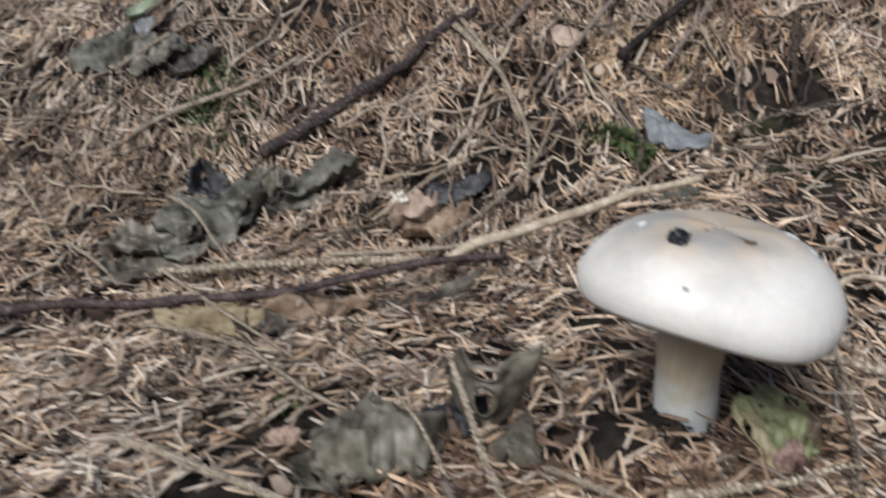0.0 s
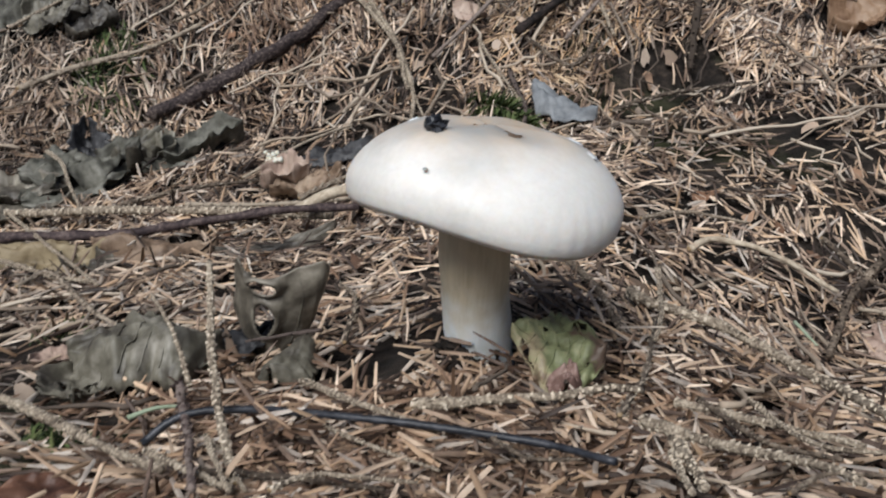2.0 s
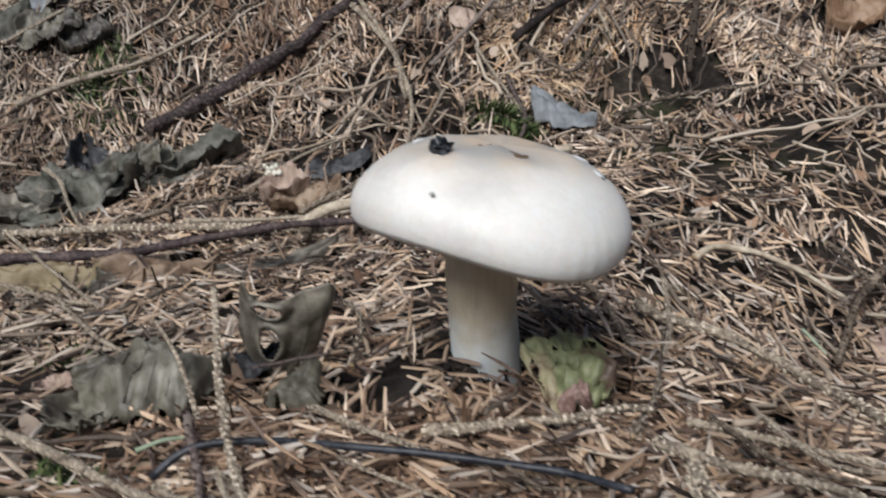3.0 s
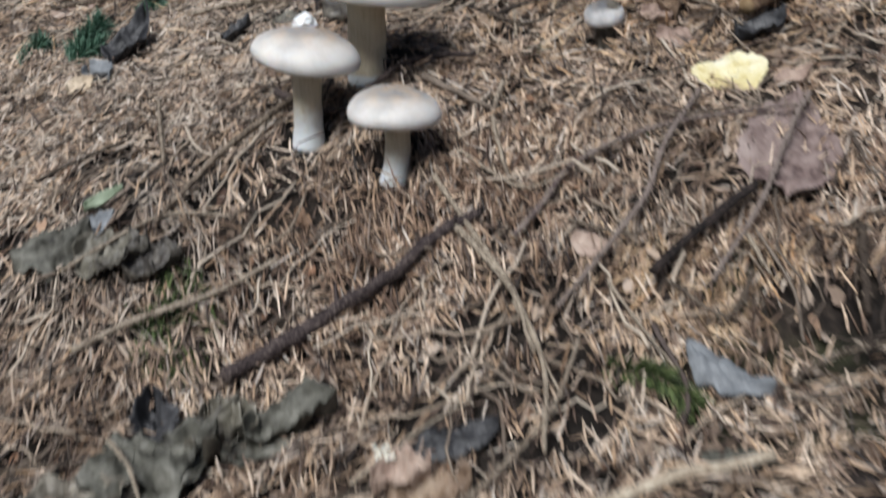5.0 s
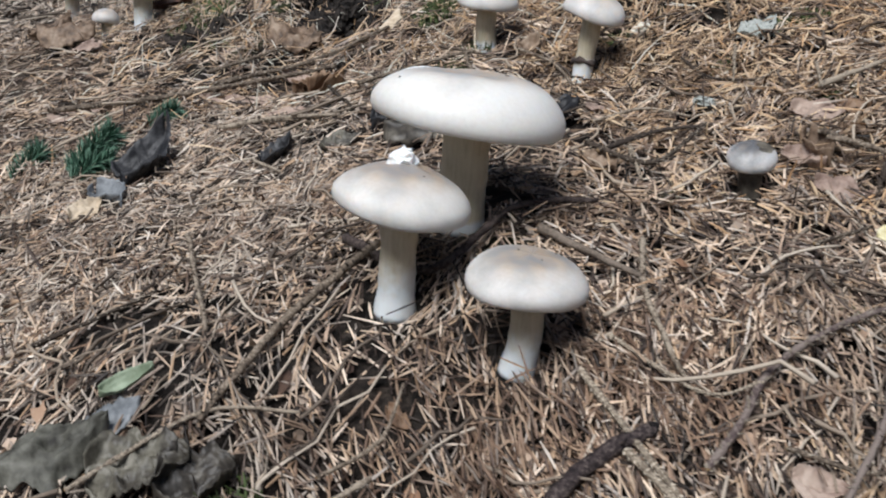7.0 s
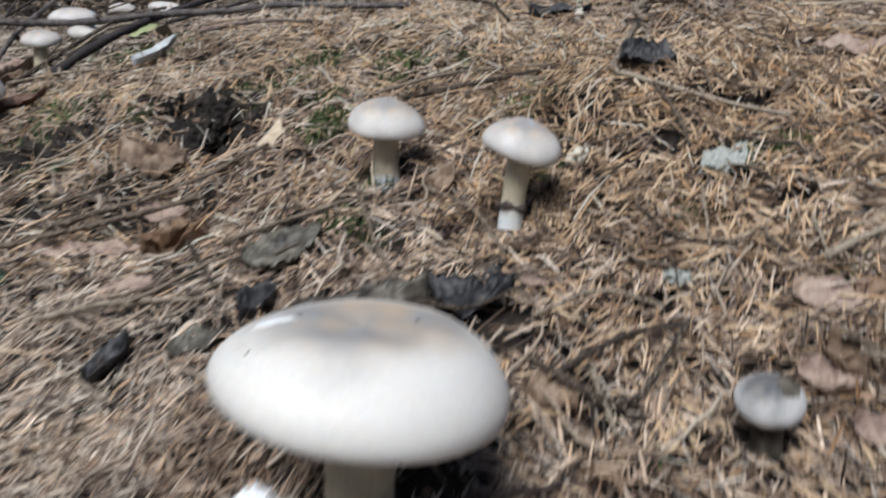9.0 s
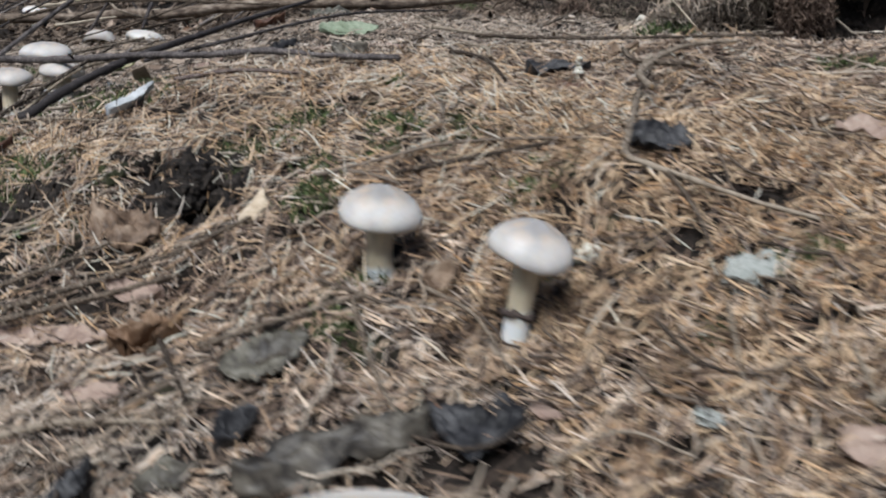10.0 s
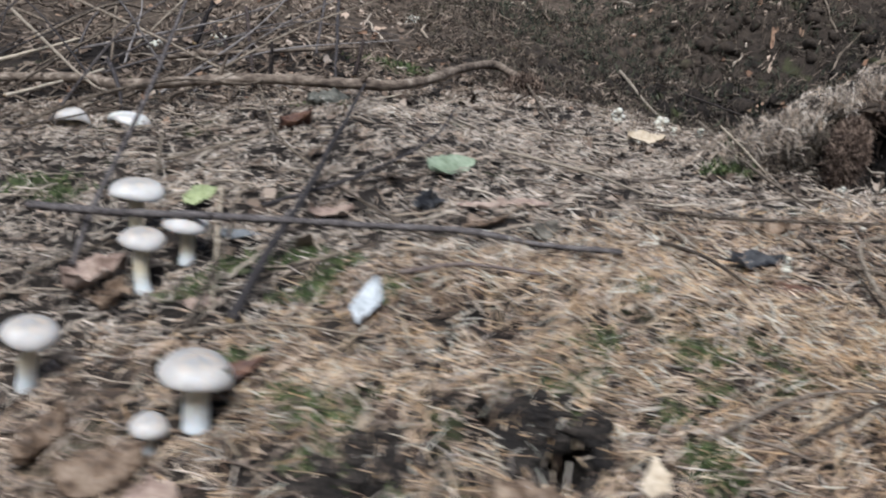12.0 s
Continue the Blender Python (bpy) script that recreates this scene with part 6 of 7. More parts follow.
leaf((0.295, 1.031), 0.035, 0.022, -80, L_BROWN, "curled brown leaf on needle litter", cup=0.6, crumple=0.12)
leaf((-0.141, 1.374), 0.060, 0.039, -7, L_ORANGE, "orange-brown crumpled leaf on needle litter", cup=0.3, crumple=0.2, torn=0.2)
leaf((-0.300, 1.235), 0.075, 0.056, 70, L_BLACK, "black folded leaf with a pale midrib by green sprigs", cup=0.35, curl=0.05, crumple=0.10, tip_rise=0.3, lift=0.006, vein=0.03)
leaf((-0.329, 1.147), 0.036, 0.022, 60, L_CREAM, "cream leaf scrap propped on litter", cup=0.2, crumple=0.08, lift=0.006, lean=0.5)
leaf((-0.319, 1.178), 0.060, 0.030, -47, L_SILVER, "grey curled leaf strip", cup=0.4, crumple=0.1)
leaf((-0.021, 0.805), 0.019, 0.008, -43, L_ORANGE, "tiny orange leaf scrap", cup=0.2)
leaf((-0.466, 1.506), 0.093, 0.035, 10, L_PINK, "pinkish leaf flat on the litter", cup=0.1)
leaf((-0.221, 1.472), 0.094, 0.038, -20, L_PINK, "pinkish brown leaf flat on the litter", cup=0.1)
leaf((0.098, 1.176), 0.062, 0.046, 160, L_BLACK, "black shiny rotten leaf", cup=-0.15, crumple=0.12, torn=0.3, lift=0.006)
leaf((0.008, 1.168), 0.122, 0.046, 6, L_UMBER, "dark grey-brown rolled leaf with a folded edge", cup=-0.45, crumple=0.16, torn=0.35, lift=0.002, vein=0.03)
leaf((-0.054, 1.215), 0.031, 0.024, 32, L_BLACK, "black leaf piece on needle litter", cup=0.5, crumple=0.15)
leaf((-0.040, 1.288), 0.066, 0.036, 8, L_DARK, "grey-green leaf with dark parallel veins", cup=0.1, crumple=0.06, lean=0.25, lift=0.008, vein=0.05)
leaf((-0.151, 1.379), 0.033, 0.043, 80, L_ORANGE, "orange-brown folded leaf on needle litter", cup=0.5, crumple=0.1)
leaf((-0.167, 1.311), 0.049, 0.023, -15, L_PINK, "pale grey-pink leaf on needle litter", cup=0.1)
leaf((-0.276, 1.472), 0.074, 0.039, -34, L_PINK, "pinkish leaf flat on the litter", cup=0.08)
leaf((-0.205, 1.623), 0.080, 0.049, -20, L_BROWN, "dull brown curled leaf below a burrow", cup=-0.25, crumple=0.18, torn=0.35, lift=0.004, vein=0.05)
leaf((-0.183, 1.544), 0.067, 0.028, -23, L_PINK, "reddish brown leaf scrap", cup=0.2, crumple=0.12)
leaf((0.097, 1.348), 0.029, 0.023, 50, L_BROWN, "brown folded leaf at a mushroom foot", cup=0.5, crumple=0.1, tip_rise=0.3)
leaf((0.305, 1.432), 0.056, 0.042, -35, L_BLACK, "black rotten bark-like leaf", cup=0.25, crumple=0.12, torn=0.2, lift=0.006)
leaf((0.558, 1.481), 0.097, 0.054, -29, L_PINK, "large pinkish leaf on needles", cup=0.1)
leaf((0.466, 1.664), 0.059, 0.021, 30, L_RED, "red-brown leaf scrap on needle litter", cup=0.3)
leaf((0.367, 1.155), 0.018, 0.012, -25, L_BLACK, "black leaf scrap on needle litter", cup=0.3)
leaf((0.312, 1.084), 0.044, 0.034, -35, L_PINK, "pinkish brown leaf on needle litter", cup=0.12, crumple=0.08)
leaf((0.281, 1.023), 0.035, 0.027, -45, L_PINK, "pinkish brown leaf on needle litter", cup=0.2, crumple=0.1)
leaf((0.339, 1.078), 0.026, 0.018, -27, L_ORANGE, "orange leaf scrap on needle litter", cup=0.2)
leaf((-0.159, 1.196), 0.043, 0.024, 55, L_BLACK, "black shrivelled leaf on needle litter", cup=0.5, crumple=0.15)
leaf((-0.095, 1.190), 0.040, 0.022, 5, L_DARK, "dark grey leaf piece", cup=0.3, crumple=0.12)
leaf((-0.270, 1.996), 0.090, 0.036, 55, L_WHITE, "silver-grey leaf on yellow needles", cup=0.3, crumple=0.04, teeth=0.02, lift=0.01)
leaf((0.145, 1.181), 0.022, 0.012, -31, L_PINK, "pale leaf scrap on needle litter", cup=0.2)
leaf((0.126, 1.040), 0.038, 0.026, -57, L_BROWN, "brown leaf half buried", cup=0.3, crumple=0.12)
leaf((0.056, 2.475), 0.125, 0.058, 20, L_SAGE, "pale green leaf lying on the litter", cup=0.15, lean=0.5, crumple=0.03, teeth=0.0, lift=0.012)
leaf((0.027, 3.272), 0.121, 0.070, 2, L_GREY, "dull green leaf under a fallen branch", cup=0.2, lean=0.4, teeth=0.0)
leaf((-0.410, 2.590), 0.064, 0.052, 6, L_LIME, "small lime-yellow leaf propped on needle litter", cup=0.1, lift=0.006, lean=0.45)
leaf((-0.605, 2.33), 0.109, 0.070, 31, L_PINK, "pinkish brown crumpled leaf", cup=0.3, crumple=0.15, lift=0.01)
leaf((-0.364, 2.394), 0.085, 0.028, -34, L_SILVER, "pale lilac-grey leaf under a branch", cup=0.2)
leaf((-0.62, 1.85), 0.095, 0.06, 3, L_BROWN, "large dark brown curled leaf", cup=-0.3, crumple=0.14, torn=0.2, lift=0.01)
leaf((-0.129, 3.003), 0.079, 0.053, 5, L_RED, "red-brown curled leaf on needle litter", cup=0.5, crumple=0.1)
leaf((-0.213, 2.386), 0.079, 0.034, -31, L_PINK, "pale brown leaf on needle litter", cup=0.2)
leaf((0.020, 2.265), 0.083, 0.025, -14, L_PINK, "pale brown leaf strip", cup=0.3)
leaf((0.347, 1.842), 0.070, 0.034, -35, L_RED, "red-brown leaf below a white fungus", cup=-0.2, crumple=0.06)
leaf((0.336, 1.920), 0.093, 0.049, -9, L_BLACK, "dark grey leaf behind a white fungus", cup=0.2, crumple=0.12)
leaf((0.802, 2.872), 0.120, 0.040, -2, L_CREAM, "pale cream leaf strip beside white fungi", cup=0.2, lift=0.02, lean=0.45)
leaf((-0.068, 1.592), 0.042, 0.030, 70, L_CREAM, "pale cream curled piece of bark by a burrow", cup=-0.25, crumple=0.06, lift=0.008, tip_rise=0.1)
tagged(leaf((0.316, 1.262), 0.040, 0.034, 20, LICHEN, "pale grey-green fluffy lichen scrap on needles", cup=0.05, crumple=0.09, torn=0.2, lift=0.009, name="lichen", stalk=0.2, teeth=0.0, holes=0.15), category="lichen")
leaf((-0.085, 0.605), 0.085, 0.055, 35, L_GREY, "grey-green torn leaf with crumpled edges", cup=-0.12, crumple=0.16, torn=0.4, holes=0.3, lift=0.004, vein=0.03)
leaf((-0.050, 0.636), 0.060, 0.040, 80, L_DARK, "dark olive curled leaf among grey ones", cup=0.35, crumple=0.16, torn=0.3, holes=0.2, lift=0.003)
leaf((-0.006, 0.640), 0.060, 0.034, 25, L_GREY, "grey curled leaf with a rolled edge", cup=0.4, crumple=0.14, torn=0.3, lift=0.004)
leaf((-0.105, 0.535), 0.075, 0.048, 30, L_OLIVE, "flat olive-tan leaf on needle litter", cup=0.05, crumple=0.10, torn=0.25, lift=0.003)
leaf((-0.100, 0.655), 0.040, 0.026, 110, L_BLACK, "black curled leaf piece", cup=0.4, crumple=0.2, torn=0.3)
leaf((0.084, 0.556), 0.048, 0.030, 15, L_BROWN, "dark brown crumpled leaf beside a twig", cup=0.2, crumple=0.2, torn=0.3)
leaf((0.245, 0.560), 0.034, 0.022, 5, L_GREY, "small grey leaf under a pale twig", cup=-0.1, crumple=0.08)
leaf((-0.462, 1.945), 0.085, 0.030, 4, L_RED, "dark red-brown leaf behind a stout mushroom", cup=0.3, crumple=0.10, lift=0.012)
leaf((-0.585, 2.26), 0.075, 0.050, 60, L_BROWN, "brown crumpled leaf among twigs", cup=0.2, crumple=0.15, torn=0.3)
leaf((-0.468, 2.144), 0.055, 0.028, -30, L_PINK, "pale pinkish leaf below a branch", cup=0.2, crumple=0.1)
leaf((-0.68, 1.93), 0.075, 0.05, 40, L_BROWN, "brown crumpled leaf beside a dark one", cup=0.2, crumple=0.16, torn=0.3)
leaf((-0.57, 1.80), 0.06, 0.045, -20, L_PINK, "pinkish brown leaf half buried", cup=0.1, crumple=0.12, torn=0.3)
leaf((0.045, 2.075), 0.060, 0.040, 20, L_OLIVE, "grey-brown curled leaf behind a branch", cup=-0.4, crumple=0.14, lift=0.006)
leaf((-0.02, 2.16), 0.085, 0.035, 10, L_BROWN, "dark red-brown leaf behind a branch", cup=0.2, crumple=0.14, torn=0.3)
leaf((0.10, 2.25), 0.10, 0.05, -15, L_PINK, "pale pinkish brown leaf on twigs", cup=0.1, crumple=0.12, torn=0.3)
leaf((-0.06, 2.30), 0.07, 0.045, 60, L_BLACK, "dark leaf behind a fallen branch", cup=0.3, crumple=0.16, torn=0.3)
leaf((0.46, 2.02), 0.07, 0.04, 20, L_BROWN, "brown leaf curled on grey needles", cup=0.3, crumple=0.14)

# ---- moss, sprigs and small fungi ----
twig([(0.3475, 0.3879, 0.008), (0.3514, 0.3680, 0.008)], 0.0009, L_SAGE, "fresh green spruce needle on brown litter", scars=False, name="green_needle", category="needle", crook=0.0)
twig([(0.082, 0.244, 0.002), (0.090, 0.248, 0.004), (0.098, 0.251, 0.003)], 0.0008, L_SAGE, "fresh green spruce needle on brown litter", scars=False, name="green_needle", category="needle", crook=0.0)


def moss(x, y, radius, seed, tall=0.012, mat=None, label="small tuft of green moss among needles"):
    rng = np.random.default_rng(seed)
    n = int(60 + radius * 3800)
    a = rng.uniform(0, 6.283, n)
    r = radius * 1.15 * rng.random(n) ** 0.6 * (1 + 0.35 * np.sin(3 * a + seed) + 0.2 * np.sin(5 * a))
    px, py = x + r * np.cos(a), y + r * np.sin(a) * 0.8
    out = rng.uniform(0, 6.283, n)
    steep = rng.uniform(0.35, 1.35, n)
    ways = np.stack([np.cos(out) * np.cos(steep), np.sin(out) * np.cos(steep), np.sin(steep)], 1)
    length = tall * rng.uniform(0.45, 1.1, n)
    v, f = blades(np.stack([px, py, floor_height(px, py) + 0.003 + length * 0.45 * np.sin(steep)], 1), ways, length, 0.12 * tall * rng.uniform(0.7, 1.4, n),
                  rng.normal(0, 0.3, (n, 2)), rng)
    return tagged(quads("moss_tuft", v, f, mat or MOSS), label, "moss", "tufts of moss", kind="stuff")


moss(-0.111, 0.757, 0.017, 300, 0.015)
moss(-0.107, 0.699, 0.019, 301, 0.015)
moss(-0.087, 0.708, 0.015, 302, 0.009)
moss(0.059, 0.239, 0.008, 303, 0.009)
moss(0.014, 0.348, 0.009, 304, 0.009)
moss(-0.095, 0.746, 0.016, 305, 0.016)
moss(-0.122, 0.732, 0.015, 306, 0.016)
moss(0.244, 0.826, 0.009, 307, 0.009)
moss(0.166, 0.989, 0.009, 308, 0.009)
moss(0.271, 1.220, 0.014, 309, 0.009)
moss(-0.358, 1.703, 0.031, 310, 0.017)
moss(-0.389, 1.869, 0.034, 311, 0.019)
moss(0.032, 1.377, 0.019, 317, 0.011)
moss(-0.000, 1.315, 0.027, 318, 0.015)
moss(0.189, 1.344, 0.018, 319, 0.010)
moss(0.350, 1.282, 0.020, 320, 0.011)
moss(0.381, 1.279, 0.018, 321, 0.010)
moss(0.272, 1.225, 0.014, 322, 0.009)
moss(0.231, 1.193, 0.014, 323, 0.009)
moss(0.341, 1.109, 0.014, 324, 0.009)
moss(0.729, 1.819, 0.037, 325, 0.017)
moss(0.690, 2.405, 0.045, 326, 0.030)
moss(0.520, 4.060, 0.110, 350, 0.030)
moss(0.040, 3.300, 0.070, 351, 0.022)
moss(-0.650, 2.780, 0.050, 352, 0.022)
moss(-0.321, 2.096, 0.038, 332, 0.022)
moss(-0.363, 1.825, 0.039, 334, 0.022)
moss(0.471, 4.003, 0.113, 339, 0.024)
moss(-0.405, 1.890, 0.029, 340, 0.017)
moss(-0.699, 2.886, 0.062, 341, 0.024)
moss(-0.269, 2.147, 0.033, 342, 0.019)
moss(-0.215, 2.020, 0.026, 348, 0.016)
moss(-0.300, 2.230, 0.034, 349, 0.018)
moss(0.102, 1.894, 0.022, 370, 0.016)
moss(-0.015, 1.806, 0.030, 371, 0.017)
moss(0.081, 1.741, 0.030, 372, 0.017)
moss(0.100, 1.722, 0.022, 373, 0.016)
moss(0.168, 1.649, 0.033, 374, 0.018)
moss(0.192, 1.656, 0.025, 375, 0.016)
moss(0.263, 1.629, 0.025, 376, 0.016)
moss(0.240, 1.530, 0.027, 377, 0.017)
moss(-0.083, 1.748, 0.033, 378, 0.018)
moss(-0.100, 1.756, 0.022, 379, 0.016)
moss(0.066, 1.671, 0.022, 380, 0.016)
moss(-0.006, 1.656, 0.020, 381, 0.016)
moss(-0.018, 1.590, 0.025, 382, 0.016)
moss(-0.010, 1.572, 0.033, 383, 0.018)
moss(0.190, 1.463, 0.033, 384, 0.018)
moss(0.270, 1.752, 0.020, 385, 0.016)
moss(-0.076, 1.810, 0.027, 386, 0.017)
moss(-0.401, 2.259, 0.056, 387, 0.022)
moss(-0.474, 2.225, 0.040, 388, 0.019)
moss(-0.385, 1.775, 0.033, 389, 0.018)
moss(-0.450, 1.985, 0.030, 390, 0.017)
moss(0.185, 1.700, 0.020, 391, 0.016)


def sprig(points, seed, label, needle=0.019, mat=None):
    """A short green spruce shoot: a twig set all round with needles."""
    rng = np.random.default_rng(seed)
    p = np.array([(x, y, at(x, y) + h) for x, y, h in points])
    line = smooth_line(p, 0.002)
    root = tagged(new("spruce_sprig"), label, "spruce sprig", "green spruce sprigs")
    root.location = line[0]
    line = line - line[0]
    v, f, (side, up, along) = tube(line, np.linspace(0.0016, 0.0009, len(line)), 6, seed)
    part("shoot", v, f, TAN, root)
    n = len(line) * 13
    i = rng.integers(0, len(line), n)
    ang = rng.uniform(0, 6.283, n)
    out = side[i] * np.cos(ang)[:, None] + up[i] * np.sin(ang)[:, None]
    ways = out + along[i] * rng.uniform(0.5, 1.0, n)[:, None]
    ways /= np.linalg.norm(ways, axis=1, keepdims=True)
    length = needle * rng.uniform(0.7, 1.1, n)
    nv, nf = blades(line[i] + ways * (length * 0.5)[:, None], ways, length, np.full(n, 0.0016), rng.normal(0, 0.08, (n, 2)), rng)
    part("needles", nv, nf, mat or SPRUCE, root, "dark green needles")
    return root


sprig([(-0.462, 1.285, 0.006), (-0.452, 1.300, 0.016), (-0.440, 1.312, 0.024)], 61, "bluish green spruce sprig lying on brown litter", 0.022)
sprig([(-0.392, 1.268, 0.006), (-0.378, 1.290, 0.020), (-0.358, 1.305, 0.034)], 62, "bluish green spruce sprig beside a dark folded leaf", 0.024)
sprig([(-0.385, 1.255, 0.006), (-0.370, 1.268, 0.016), (-0.350, 1.272, 0.018)], 63, "small bluish green spruce sprig on brown litter", 0.020)
sprig([(-0.345, 1.400, 0.005), (-0.332, 1.408, 0.012), (-0.318, 1.412, 0.016)], 64, "green spruce sprig lying flat on the litter", 0.018)
sprig([(0.188, 0.641, 0.004), (0.215, 0.617, 0.016), (0.233, 0.598, 0.012)], 65, "short olive green shoot beside a grey leaf", 0.013, MOSS)


def lump(x, y, size, seed, mat, label, name, category, group="", squash=0.6, rise=0.0, spread_out=1.0, z=None):
    """A small knobbly piece: a coral fungus of several lobes, or one crumb."""
    rng = np.random.default_rng(seed)
    count = {"coral_fungus": 13}.get(name, 1)
    place = (x, y, at(x, y) + rise if z is None else z)
    root = None
    for k in range(count):
        bm = bmesh.new()
        reach = size * (rng.uniform(0.11, 0.24) if count > 1 else 0.42)
        bmesh.ops.create_icosphere(bm, subdivisions=2 if count > 1 else 3, radius=reach)
        for q in bm.verts:
            q.co += Vector(noise.noise_vector(q.co * (7.0 / size) + Vector((seed + k * 3, 0, 0)))) * size * (0.09 if count > 1 else 0.16 if name == "wood_chip" else 0.34)
            q.co.z *= 0.9 if count > 1 else squash
        me = bpy.data.meshes.new("lobe" if count > 1 else name)
        bm.to_mesh(me)
        bm.free()
        me.polygons.foreach_set("use_smooth", np.full(len(me.polygons), count > 1))
        me.materials.append(mat)
        if count == 1:
            root = new(name, me)
        else:
            root = root or new(name)
            lobe = new("lobe", me)
            lobe.parent = root
            lobe.location = (rng.normal(0, 0.26) * size * spread_out, rng.normal(0, 0.22) * size * spread_out, size * squash * rng.uniform(0.05, 0.75))
    root.location = place
    return tagged(root, label, category, group)


lump(0.220, 1.345, 0.0201, 1, CORAL, "creamy white crumbly fungus on needles", "coral_fungus", "fungus", "white coral fungi", 0.8)
lump(0.057, 0.583, 0.012, 2, CORAL, "tiny white crumb on a brown leaf", "coral_fungus", "fungus", "white coral fungi", 0.8, 0.018)
lump(0.234, 1.139, 0.0200, 5, LICHEN, "pale green lichen scrap", "lichen", "lichen", "", 0.5, 0.013)
lump(0.353, 1.880, 0.022, 6, CORAL, "white upright fungus stalk on a leaf", "coral_fungus", "fungus", "white coral fungi", 2.4, 0.0, 0.35)
lump(0.908, 3.174, 0.0434, 7, CORAL, "white coral fungus on the slope", "coral_fungus", "fungus", "white coral fungi", 1.3, 0.0, 0.7)
lump(0.823, 2.944, 0.0446, 8, CORAL, "white coral fungus beside a pale leaf", "coral_fungus", "fungus", "white coral fungi", 1.0, 0.0, 0.7)
lump(1.043, 3.131, 0.0481, 9, CORAL, "greyish white coral fungus", "coral_fungus", "fungus", "white coral fungi", 1.2, 0.0, 0.8)
lump(1.146, 3.067, 0.0318, 10, CORAL, "greyish white coral fungus", "coral_fungus", "fungus", "white coral fungi", 1.4, 0.0, 0.5)
lump(1.079, 3.116, 0.030, 30, CORAL, "small white coral fungus on needle litter", "coral_fungus", "fungus", "white coral fungi", 1.2, 0.0, 0.6)
lump(0.872, 2.262, 0.0225, 11, CORAL, "small white fungus at a root hollow", "coral_fungus", "fungus", "white coral fungi", 1.5, 0.0, 0.5)
lump(0.982, 2.246, 0.0290, 12, CORAL, "small white fungus in a root hollow", "coral_fungus", "fungus", "white coral fungi", 1.3, 0.0, 0.6)
lump(1.045, 2.295, 0.0300, 13, CORAL, "white fungus in a dark root hollow", "coral_fungus", "fungus", "white coral fungi", 0.8)
lump(0.615, 1.982, 0.0142, 14, CORAL, "small white crumb on needles", "coral_fungus", "fungus", "white coral fungi", 0.9)
lump(0.050, 2.109, 0.0210, 15, CORAL, "small white crumb beside a branch", "coral_fungus", "fungus", "white coral fungi", 0.5)
lump(-0.108, 4.292, 0.0491, 16, CORAL, "white fungus on the far slope", "coral_fungus", "fungus", "white coral fungi", 1.0)
lump(-0.319, 4.393, 0.0379, 17, CORAL, "white fungus on the far slope", "coral_fungus", "fungus", "white coral fungi", 1.0)
lump(0.857, 4.870, 0.0463, 18, CORAL, "white fungus on the far slope", "coral_fungus", "fungus", "white coral fungi", 1.0)
lump(-0.025, 0.893, 0.023, 19, WHITE_FLESH, "pale cream wood chip lying on a mushroom cap", "wood_chip", "wood chip", "", 1.0, z=0.2305)
lump(0.173, 0.299, 0.0068, 20, BLACK, "black soil crumb lying on a mushroom cap", "soil_crumb", "crumb", "crumbs on the cap", 1.0, z=0.2030)
lump(0.196, 0.300, 0.0095, 21, L_BROWN, "brown bark flake lying on a mushroom cap", "bark_flake", "crumb", "crumbs on the cap", 0.3, z=0.1985)
lump(0.171, 0.276, 0.0017, 22, LICHEN, "grey speck of litter on a mushroom cap", "soil_crumb", "crumb", "crumbs on the cap", 0.3, z=0.1985)
moss(0.317, 1.262, 0.017, 360, 0.011, LICHEN, "pale grey fluffy lichen tuft on needles")
moss(0.311, 1.268, 0.012, 361, 0.014, LICHEN, "pale grey fluffy lichen tuft on needles")
moss(0.355, 1.265, 0.016, 362, 0.012)


# ---- root mound, trunks and the dark slope ----
def fibres(name, centre, spread_xyz, count, length, width, seed, mat, label, category):
    """A hanging mass of fine roots."""
    rng = np.random.default_rng(seed)
    p = rng.normal(0, 1, (count, 3))
    p /= np.linalg.norm(p, axis=1, keepdims=True)
    p = p * (0.55 + 0.45 * rng.random((count, 1))) * np.array(spread_xyz) + np.array(centre)
    ways = rng.normal(0, 1, (count, 3)) + np.array([0, 0, -0.8])
    v, f = blades(p, ways, length * rng.uniform(0.5, 1.4, count), width * rng.uniform(0.7, 1.3, count), rng.normal(0, 0.3, (count, 2)), rng)
    return tagged(quads(name, v, f, mat), label, category, kind="stuff")


for k, (cx, cy, cz, sx, sy, sz, amount) in enumerate(((0.905, 2.300, 0.508, 0.050, 0.036, 0.060, 1800), (0.900, 2.305, 0.462, 0.036, 0.03, 0.034, 600), (0.935, 2.325, 0.545, 0.045, 0.035, 0.04, 800), (0.965, 2.345, 0.490, 0.035, 0.03, 0.05, 500), (1.03, 2.315, 0.600, 0.06, 0.03, 0.035, 700), (1.13, 2.31, 0.60, 0.06, 0.03, 0.04, 600))):
    fibres("root_fibres", (cx, cy, cz), (sx, sy, sz), amount, 0.030, 0.0019, 71 + 10 * k, HAIRROOT, "rusty brown matted root fibres hanging over a dark hollow", "roots")
# a slab of soil and roots, added to shade the hollow and keep it black
bm = bmesh.new()
bmesh.ops.create_icosphere(bm, subdivisions=5, radius=1.0)
for q in bm.verts:
    q.co += Vector(noise.noise_vector(q.co * 2.2)) * 0.22 + Vector(noise.noise_vector(q.co * 7.0)) * 0.07
    q.co = Vector((q.co.x * 0.17, q.co.y * 0.10, q.co.z * 0.035 + q.co.x * 0.04))
plate = bpy.data.meshes.new("root_plate")
bm.to_mesh(plate)
bm.free()
